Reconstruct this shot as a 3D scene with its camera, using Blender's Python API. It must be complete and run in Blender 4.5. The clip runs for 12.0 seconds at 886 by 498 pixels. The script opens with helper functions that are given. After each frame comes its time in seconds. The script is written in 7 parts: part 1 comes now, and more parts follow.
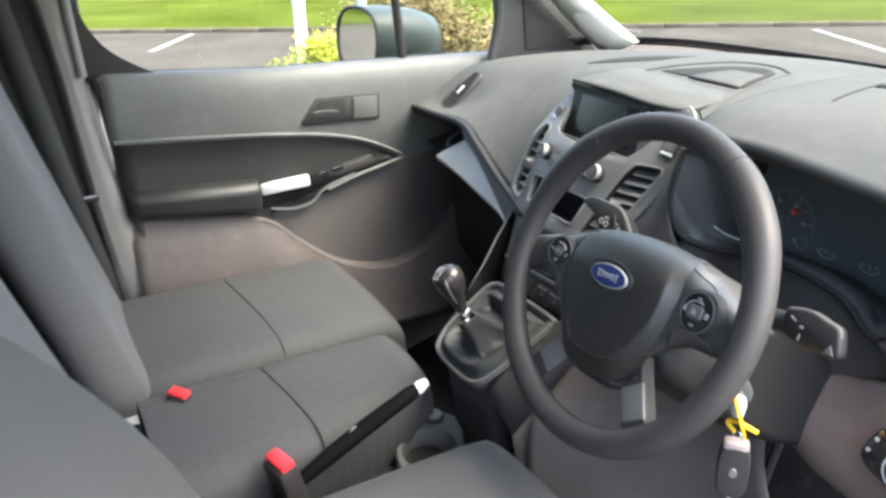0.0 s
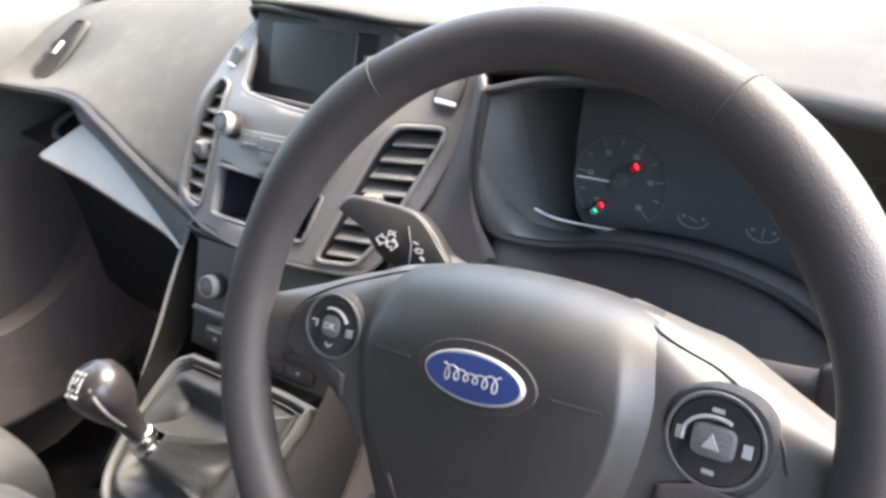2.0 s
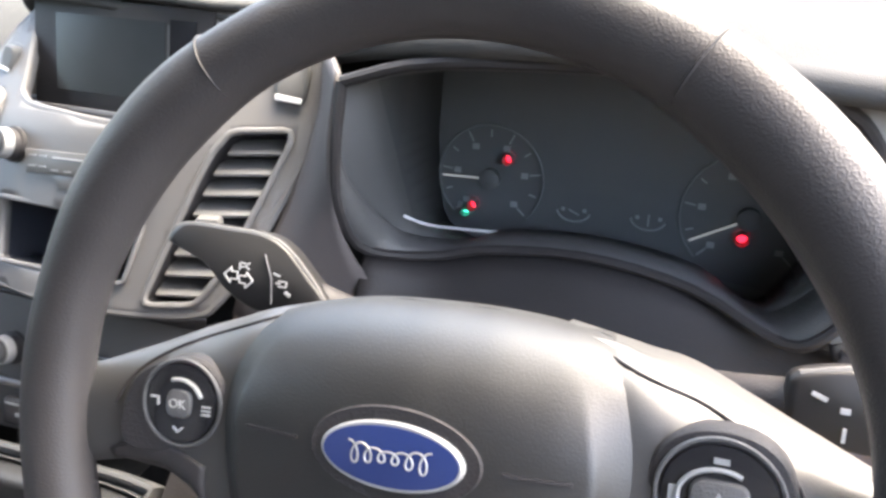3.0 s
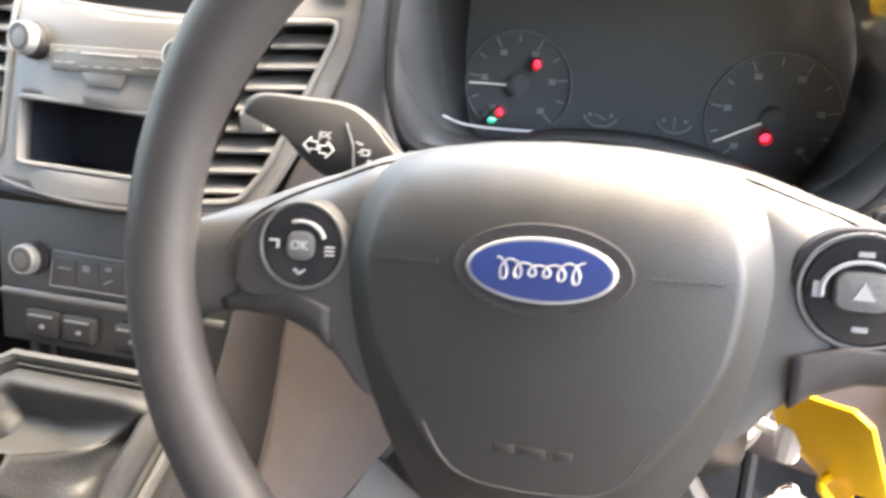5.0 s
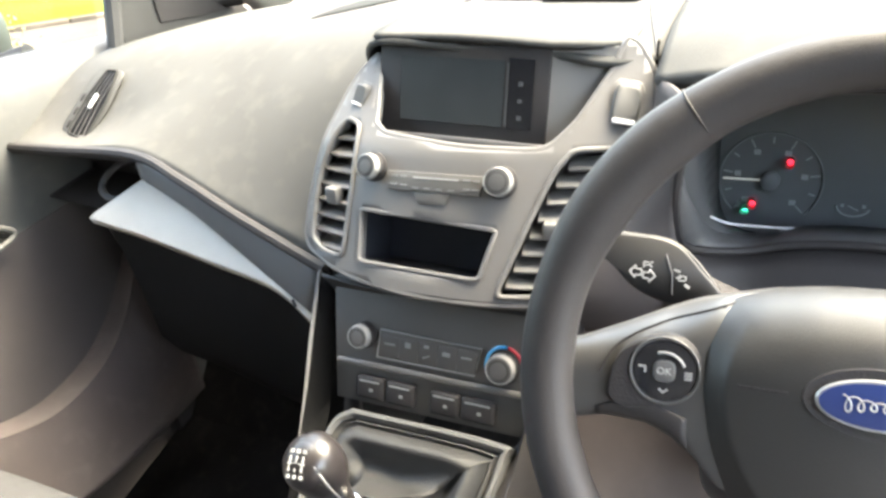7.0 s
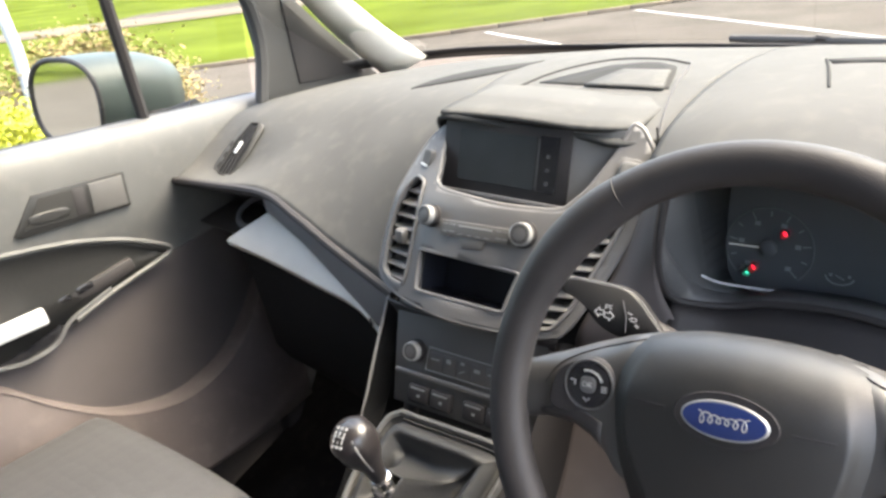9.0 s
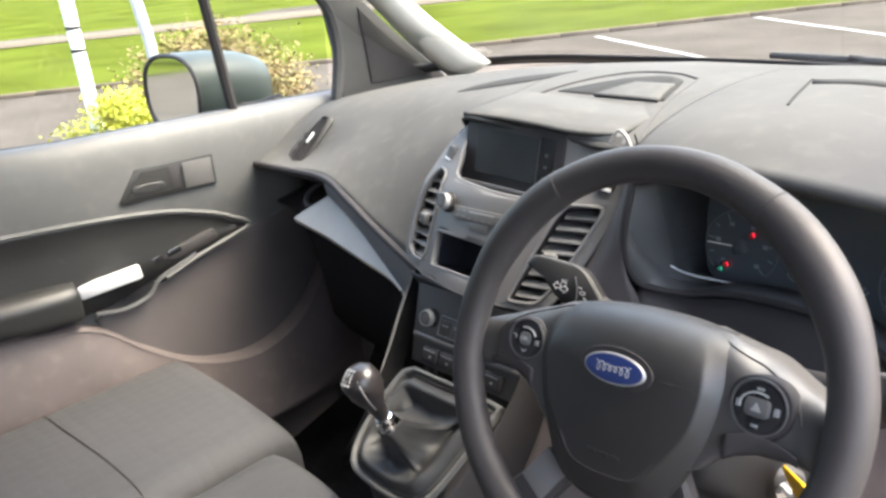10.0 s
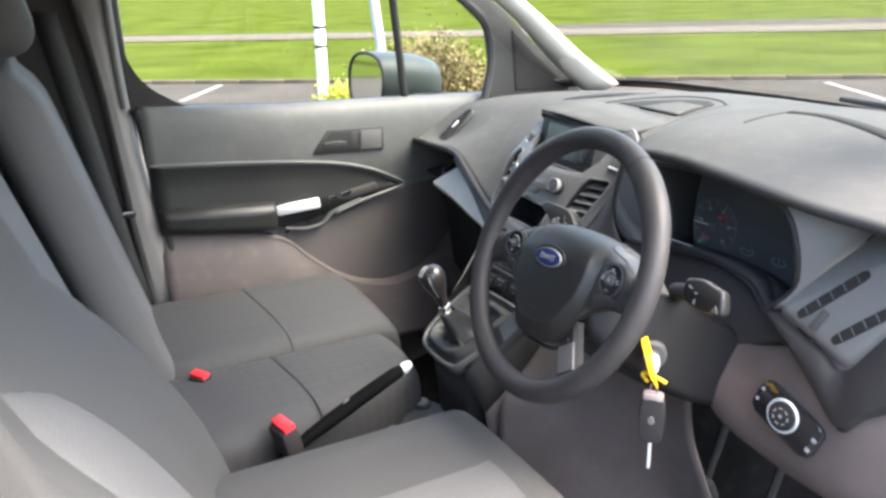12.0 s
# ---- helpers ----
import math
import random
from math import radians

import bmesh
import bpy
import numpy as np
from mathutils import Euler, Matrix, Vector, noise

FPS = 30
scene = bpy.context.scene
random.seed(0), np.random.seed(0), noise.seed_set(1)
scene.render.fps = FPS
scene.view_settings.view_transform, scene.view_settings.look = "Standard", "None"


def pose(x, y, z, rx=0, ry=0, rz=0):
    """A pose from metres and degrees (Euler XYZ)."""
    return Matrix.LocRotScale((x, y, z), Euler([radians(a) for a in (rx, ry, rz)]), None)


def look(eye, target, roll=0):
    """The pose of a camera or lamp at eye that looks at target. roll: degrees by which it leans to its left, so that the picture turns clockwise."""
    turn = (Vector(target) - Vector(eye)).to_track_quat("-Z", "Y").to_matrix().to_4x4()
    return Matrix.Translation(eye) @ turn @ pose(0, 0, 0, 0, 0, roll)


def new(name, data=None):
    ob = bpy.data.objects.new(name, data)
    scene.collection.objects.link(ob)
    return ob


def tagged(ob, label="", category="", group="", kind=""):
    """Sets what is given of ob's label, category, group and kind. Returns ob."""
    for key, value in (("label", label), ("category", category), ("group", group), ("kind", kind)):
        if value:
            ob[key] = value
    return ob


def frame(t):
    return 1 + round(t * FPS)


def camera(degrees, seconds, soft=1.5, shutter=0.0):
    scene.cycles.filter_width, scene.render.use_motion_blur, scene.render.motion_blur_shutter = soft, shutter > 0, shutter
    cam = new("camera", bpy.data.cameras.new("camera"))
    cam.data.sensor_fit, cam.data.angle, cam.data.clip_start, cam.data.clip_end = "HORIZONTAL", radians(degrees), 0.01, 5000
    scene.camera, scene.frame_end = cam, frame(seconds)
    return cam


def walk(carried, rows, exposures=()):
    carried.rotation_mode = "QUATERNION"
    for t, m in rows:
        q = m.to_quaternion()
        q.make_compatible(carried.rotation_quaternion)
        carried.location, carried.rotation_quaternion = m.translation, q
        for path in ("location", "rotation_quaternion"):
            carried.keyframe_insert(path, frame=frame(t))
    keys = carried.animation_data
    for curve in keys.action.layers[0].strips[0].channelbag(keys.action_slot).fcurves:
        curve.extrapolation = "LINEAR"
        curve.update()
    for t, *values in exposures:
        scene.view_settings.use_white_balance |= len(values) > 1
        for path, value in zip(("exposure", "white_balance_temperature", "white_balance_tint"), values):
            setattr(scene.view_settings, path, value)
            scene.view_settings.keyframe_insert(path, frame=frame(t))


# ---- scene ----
cam = camera(60.8, 12.0, soft=2.8, shutter=0.3)
METRES, EYE, TILT, LEAN, TURN = 8.0, 1.5, 0.0, 0.0, 0.0
PATH = [
    (0, (0.946, -0.537, 1.52), (-0.679, 0.347, 0.759), -1.4),
    (0.5, (0.789, -0.528, 1.503), (-0.699, 0.567, 0.736), 0.7),
    (1, (0.676, -0.452, 1.451), (-0.672, 0.785, 0.644), 1.1),
    (1.5, (0.595, -0.356, 1.426), (-0.649, 0.984, 0.615), -0.3),
    (2, (0.537, -0.283, 1.394), (-0.481, 1.207, 0.532), -1.6),
    (2.5, (0.485, -0.227, 1.377), (-0.336, 1.375, 0.506), -2.5),
    (2.7, (0.475, -0.219, 1.37), (-0.262, 1.426, 0.503), -2.0),
    (4.3, (0.447, -0.214, 1.347), (0.055, 1.542, 0.471), 0.0),
    (4.5, (0.434, -0.225, 1.336), (0.037, 1.523, 0.448), -0.2),
    (5, (0.402, -0.27, 1.315), (-0.056, 1.44, 0.385), 0.3),
    (5.5, (0.363, -0.309, 1.311), (-0.184, 1.351, 0.339), -0.1),
    (6, (0.342, -0.336, 1.351), (-0.312, 1.286, 0.381), -2.5),
    (6.5, (0.335, -0.354, 1.397), (-0.435, 1.246, 0.478), -4.9),
    (7, (0.329, -0.369, 1.425), (-0.518, 1.217, 0.55), -6.1),
    (7.2, (0.331, -0.37, 1.439), (-0.533, 1.217, 0.582), -6.4),
    (8.8, (0.472, -0.432, 1.475), (-0.665, 1.036, 0.732), -6.2),
    (9, (0.501, -0.446, 1.481), (-0.675, 0.993, 0.741), -6.3),
    (9.5, (0.584, -0.477, 1.49), (-0.7, 0.876, 0.768), -6.0),
    (10, (0.682, -0.479, 1.499), (-0.696, 0.783, 0.787), -5.6),
    (10.5, (0.795, -0.465, 1.493), (-0.706, 0.656, 0.792), -4.8),
    (11, (0.914, -0.496, 1.507), (-0.688, 0.495, 0.834), -3.9),
    (11.5, (1.039, -0.539, 1.51), (-0.623, 0.36, 0.856), -2.9),
    (12, (1.166, -0.582, 1.512), (-0.525, 0.277, 0.877), -1.4),
]
EXPOSURES = [(0, 3.89, 6680, 4), (1, 4.1, 6900, 6), (2, 4.67, 7100, 11), (4.5, 5.22, 7600, 11), (5, 5.47, 8000, 10), (5.5, 5.46, 7800, 8), (7, 5.08, 7600, 5), (9, 4.17, 7300, 9), (9.5, 4.07, 7200, 9), (10, 4.0, 7000, 9), (12, 3.8, 6650, 7)]
walk(cam, [(t, look(eye, target, roll)) for t, eye, target, roll in PATH], EXPOSURES)

# ---- world, sun, exposure ----
world = bpy.data.worlds.new("world")
scene.world = world
world.use_nodes = True
sky = world.node_tree.nodes.new("ShaderNodeTexSky")
sky.sky_type = "NISHITA"
sky.sun_disc = False
sky.sun_elevation, sky.sun_rotation = radians(59), radians(46)
sky.air_density, sky.dust_density, sky.ozone_density = 1.0, 5.0, 1.0
sky_bg = world.node_tree.nodes["Background"]
sky_bg.inputs["Strength"].default_value = 0.15
world.node_tree.links.new(sky.outputs["Color"], sky_bg.inputs["Color"])
sun = new("sun", bpy.data.lights.new("sun", "SUN"))
sun.data.energy, sun.data.angle, sun.data.color = 0.6, radians(45), (1.0, 0.985, 0.96)
sun.matrix_world = look((7.4, 7.15, 17.1), (0, 0, 0))


# ---- materials ----
def material(name, colour, rough=0.5, metal=0.0, grain=0.0, scale=400.0, vary=0.12, vary_scale=9.0, spec=0.5, dirt=0.0,
             island=False):
    """A surface with fine grain relief, and slow changes of tone and gloss."""
    m = bpy.data.materials.new(name)
    m.use_nodes = True
    nt = m.node_tree
    b = nt.nodes["Principled BSDF"]
    b.inputs["Roughness"].default_value = rough
    b.inputs["Metallic"].default_value = metal
    b.inputs["Specular IOR Level"].default_value = spec
    co = nt.nodes.new("ShaderNodeTexCoord")
    slow = nt.nodes.new("ShaderNodeTexNoise")
    slow.inputs["Scale"].default_value, slow.inputs["Detail"].default_value = vary_scale, 5
    nt.links.new(co.outputs["Object"], slow.inputs["Vector"])
    ramp = nt.nodes.new("ShaderNodeMapRange")
    ramp.inputs["From Min"].default_value, ramp.inputs["From Max"].default_value = 0.3, 0.7
    ramp.inputs["To Min"].default_value, ramp.inputs["To Max"].default_value = 1 - vary, 1 + vary
    nt.links.new(slow.outputs["Fac"], ramp.inputs["Value"])
    tint = nt.nodes.new("ShaderNodeMix")
    tint.data_type, tint.blend_type = "RGBA", "MULTIPLY"
    tint.inputs[0].default_value = 1.0
    tint.inputs[6].default_value = (*colour, 1)
    nt.links.new(ramp.outputs["Result"], tint.inputs[7])
    last = tint.outputs[2]
    if dirt:
        spots = nt.nodes.new("ShaderNodeTexNoise")
        spots.inputs["Scale"].default_value, spots.inputs["Detail"].default_value = 35, 8
        nt.links.new(co.outputs["Object"], spots.inputs["Vector"])
        pick = nt.nodes.new("ShaderNodeMapRange")
        pick.inputs["From Min"].default_value, pick.inputs["From Max"].default_value = 0.52, 0.75
        pick.inputs["To Max"].default_value = dirt
        nt.links.new(spots.outputs["Fac"], pick.inputs["Value"])
        dust = nt.nodes.new("ShaderNodeMix")
        dust.data_type = "RGBA"
        dust.inputs[7].default_value = (0.25, 0.23, 0.2, 1)
        nt.links.new(pick.outputs["Result"], dust.inputs[0])
        nt.links.new(last, dust.inputs[6])
        last = dust.outputs[2]
    nt.links.new(last, b.inputs["Base Color"])
    gloss = nt.nodes.new("ShaderNodeMapRange")
    gloss.inputs["To Min"].default_value, gloss.inputs["To Max"].default_value = max(rough - 0.06, 0.02), min(rough + 0.06, 1)
    nt.links.new(slow.outputs["Fac"], gloss.inputs["Value"])
    nt.links.new(gloss.outputs["Result"], b.inputs["Roughness"])
    if grain:
        fine = nt.nodes.new("ShaderNodeTexVoronoi")
        fine.inputs["Scale"].default_value = scale
        nt.links.new(co.outputs["Object"], fine.inputs["Vector"])
        bump = nt.nodes.new("ShaderNodeBump")
        bump.inputs["Strength"].default_value, bump.inputs["Distance"].default_value = grain, 0.0008
        nt.links.new(fine.outputs["Distance"], bump.inputs["Height"])
        nt.links.new(bump.outputs["Normal"], b.inputs["Normal"])
    return m


def cloth(name, colour, dark, scale=260.0, quilt=0.0):
    """Knitted seat cloth: small raised cells, and slow wear."""
    m = material(name, colour, 0.72, vary=0.12, vary_scale=6, spec=0.22)
    nt = m.node_tree
    b = nt.nodes["Principled BSDF"]
    b.inputs["Sheen Weight"].default_value = 0.03
    b.inputs["Sheen Roughness"].default_value = 0.5
    co = nt.nodes["Texture Coordinate"]
    knit = nt.nodes.new("ShaderNodeTexVoronoi")
    knit.inputs["Scale"].default_value, knit.inputs["Randomness"].default_value = scale, 0.45
    nt.links.new(co.outputs["Object"], knit.inputs["Vector"])
    add = nt.nodes.new("ShaderNodeMath")
    add.operation = "SUBTRACT"
    add.inputs[0].default_value = 0.9
    nt.links.new(knit.outputs["Distance"], add.inputs[1])
    bump = nt.nodes.new("ShaderNodeBump")
    bump.inputs["Strength"].default_value, bump.inputs["Distance"].default_value = 0.2, 0.001
    nt.links.new(add.outputs[0], bump.inputs["Height"])
    nt.links.new(bump.outputs["Normal"], b.inputs["Normal"])
    if quilt:
        cell = nt.nodes.new("ShaderNodeTexVoronoi")
        cell.inputs["Scale"].default_value, cell.inputs["Randomness"].default_value = quilt, 0.25
        nt.links.new(co.outputs["Object"], cell.inputs["Vector"])
        soft = nt.nodes.new("ShaderNodeBump")
        soft.inputs["Strength"].default_value, soft.inputs["Distance"].default_value = 0.30, 0.003
        soft.invert = True
        nt.links.new(cell.outputs["Distance"], soft.inputs["Height"])
        nt.links.new(soft.outputs["Normal"], bump.inputs["Normal"])
    mix = nt.nodes.new("ShaderNodeMix")
    mix.data_type = "RGBA"
    mix.inputs[6].default_value = (*dark, 1)
    old = b.inputs["Base Color"].links[0].from_socket
    rng = nt.nodes.new("ShaderNodeMapRange")
    rng.inputs["From Max"].default_value = 0.9
    nt.links.new(add.outputs[0], rng.inputs["Value"])
    nt.links.new(rng.outputs["Result"], mix.inputs[0])
    nt.links.new(old, mix.inputs[7])
    nt.links.new(mix.outputs[2], b.inputs["Base Color"])
    return m


def glass(name, tint=(0.95, 0.97, 0.96), gloss=1.0):
    """Thin pane: clear straight through, mirrored towards grazing."""
    m = bpy.data.materials.new(name)
    m.use_nodes = True
    nt = m.node_tree
    nt.nodes.clear()
    out = nt.nodes.new("ShaderNodeOutputMaterial")
    mix = nt.nodes.new("ShaderNodeMixShader")
    clear = nt.nodes.new("ShaderNodeBsdfTransparent")
    clear.inputs["Color"].default_value = (*tint, 1)
    shine = nt.nodes.new("ShaderNodeBsdfGlossy")
    shine.inputs["Roughness"].default_value = 0.01
    face = nt.nodes.new("ShaderNodeLayerWeight")
    face.inputs["Blend"].default_value = 0.5
    steep = nt.nodes.new("ShaderNodeMath")
    steep.operation = "POWER"
    steep.inputs[1].default_value = 4.0
    nt.links.new(face.outputs["Facing"], steep.inputs[0])
    k = nt.nodes.new("ShaderNodeMath")
    k.operation = "MULTIPLY_ADD"
    k.inputs[1].default_value, k.inputs[2].default_value = 0.6 * gloss, 0.05 * gloss
    nt.links.new(steep.outputs[0], k.inputs[0])
    nt.links.new(k.outputs[0], mix.inputs[0])
    nt.links.new(clear.outputs[0], mix.inputs[1])
    nt.links.new(shine.outputs[0], mix.inputs[2])
    nt.links.new(mix.outputs[0], out.inputs["Surface"])
    return m


def glow(name, colour, strength):
    m = material(name, colour, 0.3, vary=0.02)
    b = m.node_tree.nodes["Principled BSDF"]
    b.inputs["Emission Color"].default_value = (*colour, 1)
    b.inputs["Emission Strength"].default_value = strength
    return m


PAD = material("soft_grey_dash_skin", (0.061, 0.061, 0.0605), 0.85, grain=0.25, scale=900, vary=0.14, vary_scale=5, spec=0.08, dirt=0.07)
DARK = material("charcoal_moulding", (0.062, 0.062, 0.064), 0.5, grain=0.3, scale=800, vary=0.12)
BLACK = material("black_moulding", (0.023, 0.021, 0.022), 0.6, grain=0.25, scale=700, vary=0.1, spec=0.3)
TAUPE = material("taupe_lower_moulding", (0.080, 0.066, 0.065), 0.6, grain=0.15, scale=1000, vary=0.12, spec=0.35, dirt=0.1)
DOORSKIN = material("grey_door_moulding", (0.076, 0.0765, 0.076), 0.55, grain=0.15, scale=1000, vary=0.1, spec=0.4, dirt=0.08)
DOORDARK = material("dark_door_insert", (0.017, 0.017, 0.017), 0.42, grain=0.3, scale=500, vary=0.12, spec=0.35)
SILVER = material("satin_grey_trim", (0.122, 0.117, 0.115), 0.46, 0.1, grain=0.05, scale=900, vary=0.06)
SATIN = material("satin_silver", (0.62, 0.62, 0.63), 0.35, 0.15, vary=0.05)
CHROME = material("chrome", (0.8, 0.8, 0.8), 0.12, 1.0, vary=0.03)
PIANO = material("gloss_black", (0.014, 0.014, 0.016), 0.12, vary=0.1, spec=0.6)
LEATHER = material("black_gaiter_leather", (0.016, 0.016, 0.017), 0.6, grain=0.3, scale=420, vary=0.25, vary_scale=30)
GRIP = material("wheel_grip_skin", (0.029, 0.0268, 0.0276), 0.50, grain=0.2, scale=1100, vary=0.12, spec=0.28, dirt=0.03)
HUB = material("airbag_skin", (0.0062, 0.0059, 0.0058), 0.52, grain=0.10, scale=1100, vary=0.08, spec=0.68, dirt=0.02)
CLOTH = cloth("grey_seat_cloth", (0.046, 0.0452, 0.0455), (0.038, 0.0373, 0.0376), 300)
QUILTED = cloth("dimpled_seat_cloth", (0.043, 0.0428, 0.0455), (0.035, 0.0348, 0.0370), 300, 40)
INSERT = cloth("ribbed_seat_insert", (0.078, 0.077, 0.079), (0.065, 0.064, 0.066), 240)
# Seat cloth again, paler on the backrests for the light they catch.
LITCLOTH = cloth("lightened_back_cloth", (0.092, 0.091, 0.094), (0.077, 0.076, 0.079), 300)
RUBBER = material("rubber", (0.022, 0.022, 0.023), 0.75, grain=0.2, scale=300)
CARPET = material("dark_carpet", (0.013, 0.013, 0.014), 0.95, grain=0.9, scale=380, vary=0.3, dirt=0.05, spec=0.1)
LINER = material("pale_roof_lining", (0.56, 0.55, 0.52), 0.85, grain=0.3, scale=500, vary=0.05)
HEADLINER = material("grey_roof_lining", (0.50, 0.49, 0.47), 0.85, grain=0.3, scale=500, vary=0.05)
RED = material("red_release_button", (0.75, 0.03, 0.04), 0.4, vary=0.05)
BELT = material("seat_belt_webbing", (0.012, 0.012, 0.013), 0.7, grain=0.4, scale=600)
YELLOW = material("yellow_cord", (0.85, 0.50, 0.01), 0.6, grain=0.15, scale=300, vary=0.12)
BLUE = material("blue_enamel", (0.016, 0.029, 0.105), 0.25, vary=0.05, spec=0.6)
WHITE_MARK = material("white_marking", (0.30, 0.30, 0.30), 0.5, vary=0.05)
GREY_MARK = material("grey_marking", (0.2, 0.205, 0.21), 0.5, vary=0.05)
SCREEN = material("dark_display", (0.03, 0.034, 0.036), 0.16, vary=0.2, spec=0.6)
# Dial black raised to grey for the haze on the lens.
DIAL = material("hazed_dial_black", (0.125, 0.127, 0.130), 0.6, vary=0.1)
WARN = glow("red_warning_light", (1.0, 0.02, 0.05), 0.2)
GREEN = glow("green_tell_tale", (0.02, 0.6, 0.4), 0.5)
NEEDLE = glow("lit_needle", (0.6, 0.62, 0.62), 0.014)
FOBCAP = material("pinkish_fob_cap", (0.24, 0.19, 0.19), 0.4, vary=0.15, vary_scale=60)
KNOBSKIN = material("worn_knob_skin", (0.016, 0.014, 0.015), 0.30, grain=0.05, scale=600, vary=0.15, spec=0.5)
COWL = material("dark_cowl_lining", (0.072, 0.073, 0.076), 0.6, grain=0.1, scale=800, vary=0.1, spec=0.3)
COLD = material("blue_ring", (0.06, 0.36, 0.70), 0.3)
HOT = material("red_ring", (0.4, 0.03, 0.05), 0.3)
SPOKE = material("smooth_spoke_skin", (0.026, 0.0248, 0.0245), 0.5, grain=0.06, scale=1100, vary=0.06, spec=0.9)
HEATER = material("heater_panel_grey", (0.064, 0.062, 0.061), 0.45, grain=0.1, scale=900, vary=0.12)
TRAY = material("pale_shelf_plastic", (0.66, 0.635, 0.585), 0.7, grain=0.1, scale=900, vary=0.08, spec=0.2)
TRIM = material("dark_satin_trim", (0.075, 0.074, 0.074), 0.55, 0.0, vary=0.08, spec=0.3)
PILLAR = material("warm_grey_pillar", (0.135, 0.127, 0.122), 0.6, grain=0.15, scale=1000, vary=0.06)
BAND = material("blue_grey_band", (0.12, 0.123, 0.128), 0.65, grain=0.1, scale=1000, vary=0.06)
DIALMARK = material("dial_marking", (0.34, 0.345, 0.35), 0.5, vary=0.05)
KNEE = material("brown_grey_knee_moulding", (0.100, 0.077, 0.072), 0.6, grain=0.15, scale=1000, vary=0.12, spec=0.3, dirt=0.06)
SAIL = material("dark_sail_moulding", (0.036, 0.036, 0.036), 0.6, grain=0.2, scale=800, vary=0.1, spec=0.3)
COVERGREY = material("brown_lower_cover", (0.080, 0.066, 0.064), 0.65, grain=0.15, scale=900, vary=0.12, spec=0.25, dirt=0.06)
LOWDARK = material("dark_brown_lower_moulding", (0.06, 0.052, 0.052), 0.65, grain=0.2, scale=900, vary=0.12)
# Dash grey lightened for the daylight that falls on the vent pod.
PODGREY = material("lit_pod_grey", (0.15, 0.148, 0.145), 0.5, grain=0.15, scale=900, vary=0.08)
STALK = material("satin_stalk_black", (0.014, 0.0135, 0.014), 0.42, vary=0.1, spec=0.3)
WING = material("deep_black_wing", (0.0035, 0.0035, 0.0038), 0.7, grain=0.1, scale=800, vary=0.1, spec=0.05)
PLATE = material("button_plate_grey", (0.105, 0.101, 0.098), 0.42, 0.1, vary=0.08)
SLOT = material("slot_lining", (0.018, 0.020, 0.027), 0.35, vary=0.1, spec=0.3)
RINGMETAL = material("knob_ring", (0.30, 0.30, 0.30), 0.35, 0.4, vary=0.05)
MIRROR = material("mirror_glass", (0.82, 0.85, 0.84), 0.02, 1.0, vary=0.0)
GLOVESHADE = material("shade_black_glovebox", (0.012, 0.012, 0.0125), 0.8, grain=0.2, scale=700, vary=0.1, spec=0.1)
PANE = glass("window_glass", (0.70, 0.73, 0.71))
LAMINATED = glass("laminated_windscreen", (0.68, 0.71, 0.69))
GRILLE = material("dull_black_grille", (0.024, 0.024, 0.024), 0.85, grain=0.2, scale=800, vary=0.12, spec=0.06)
SLAT = material("dark_grey_slat", (0.12, 0.117, 0.115), 0.55, vary=0.1, spec=0.35)
LENS = glass("cluster_lens", (0.82, 0.84, 0.85), 0.55)


# ---- building helpers ----
def catmull(pts, n):
    """n points along a smooth curve through pts."""
    p = np.array(pts, float)
    if len(p) < 3:
        return [tuple(p[0] + (p[-1] - p[0]) * k / (n - 1)) for k in range(n)]
    q = np.vstack([2 * p[0] - p[1], p, 2 * p[-1] - p[-2]])
    out = []
    for k in range(n):
        s = k / (n - 1) * (len(p) - 1)
        i = min(int(s), len(p) - 2)
        f = s - i
        a, b, c, d = q[i:i + 4]
        out.append(tuple(0.5 * (2 * b + (c - a) * f + (2 * a - 5 * b + 4 * c - d) * f * f + (3 * b - a - 3 * c + d) * f ** 3)))
    return out


def loft(bm, rings, closed=False, caps=False):
    """Skin over rings of points with equal counts; closed: each ring is a loop."""
    vs = [[bm.verts.new(p) for p in r] for r in rings]
    n = len(vs[0])
    for a, b in zip(vs, vs[1:]):
        for k in range(n if closed else n - 1):
            bm.faces.new((a[k], a[(k + 1) % n], b[(k + 1) % n], b[k]))
    if caps and closed:
        bm.faces.new(list(reversed(vs[0])))
        bm.faces.new(vs[-1])
    return bm


def skin(stations, across, along):
    """Smooth sheet through stations, each a list of 3D points of equal count."""
    rows = [catmull(s, along) for s in stations]
    cols = [catmull([r[k] for r in rows], across) for k in range(along)]
    return loft(bmesh.new(), [[cols[k][j] for k in range(along)] for j in range(across)])


def box(bm, c, s, bevel=0.0, m=None, seg=2):
    """Box of size s about c, with rounded edges, turned by m."""
    made = bmesh.ops.create_cube(bm, size=1)["verts"]
    bmesh.ops.scale(bm, vec=s, verts=made)
    if bevel:
        edges = list({e for v in made for e in v.link_edges})
        made = list({v for f in bmesh.ops.bevel(bm, geom=edges, offset=bevel, segments=seg, profile=0.5, affect="EDGES")["faces"] for v in f.verts} | {v for v in made if v.is_valid})
    bmesh.ops.translate(bm, vec=c, verts=made)
    if m is not None:
        bmesh.ops.transform(bm, matrix=m, verts=made)
    return bm


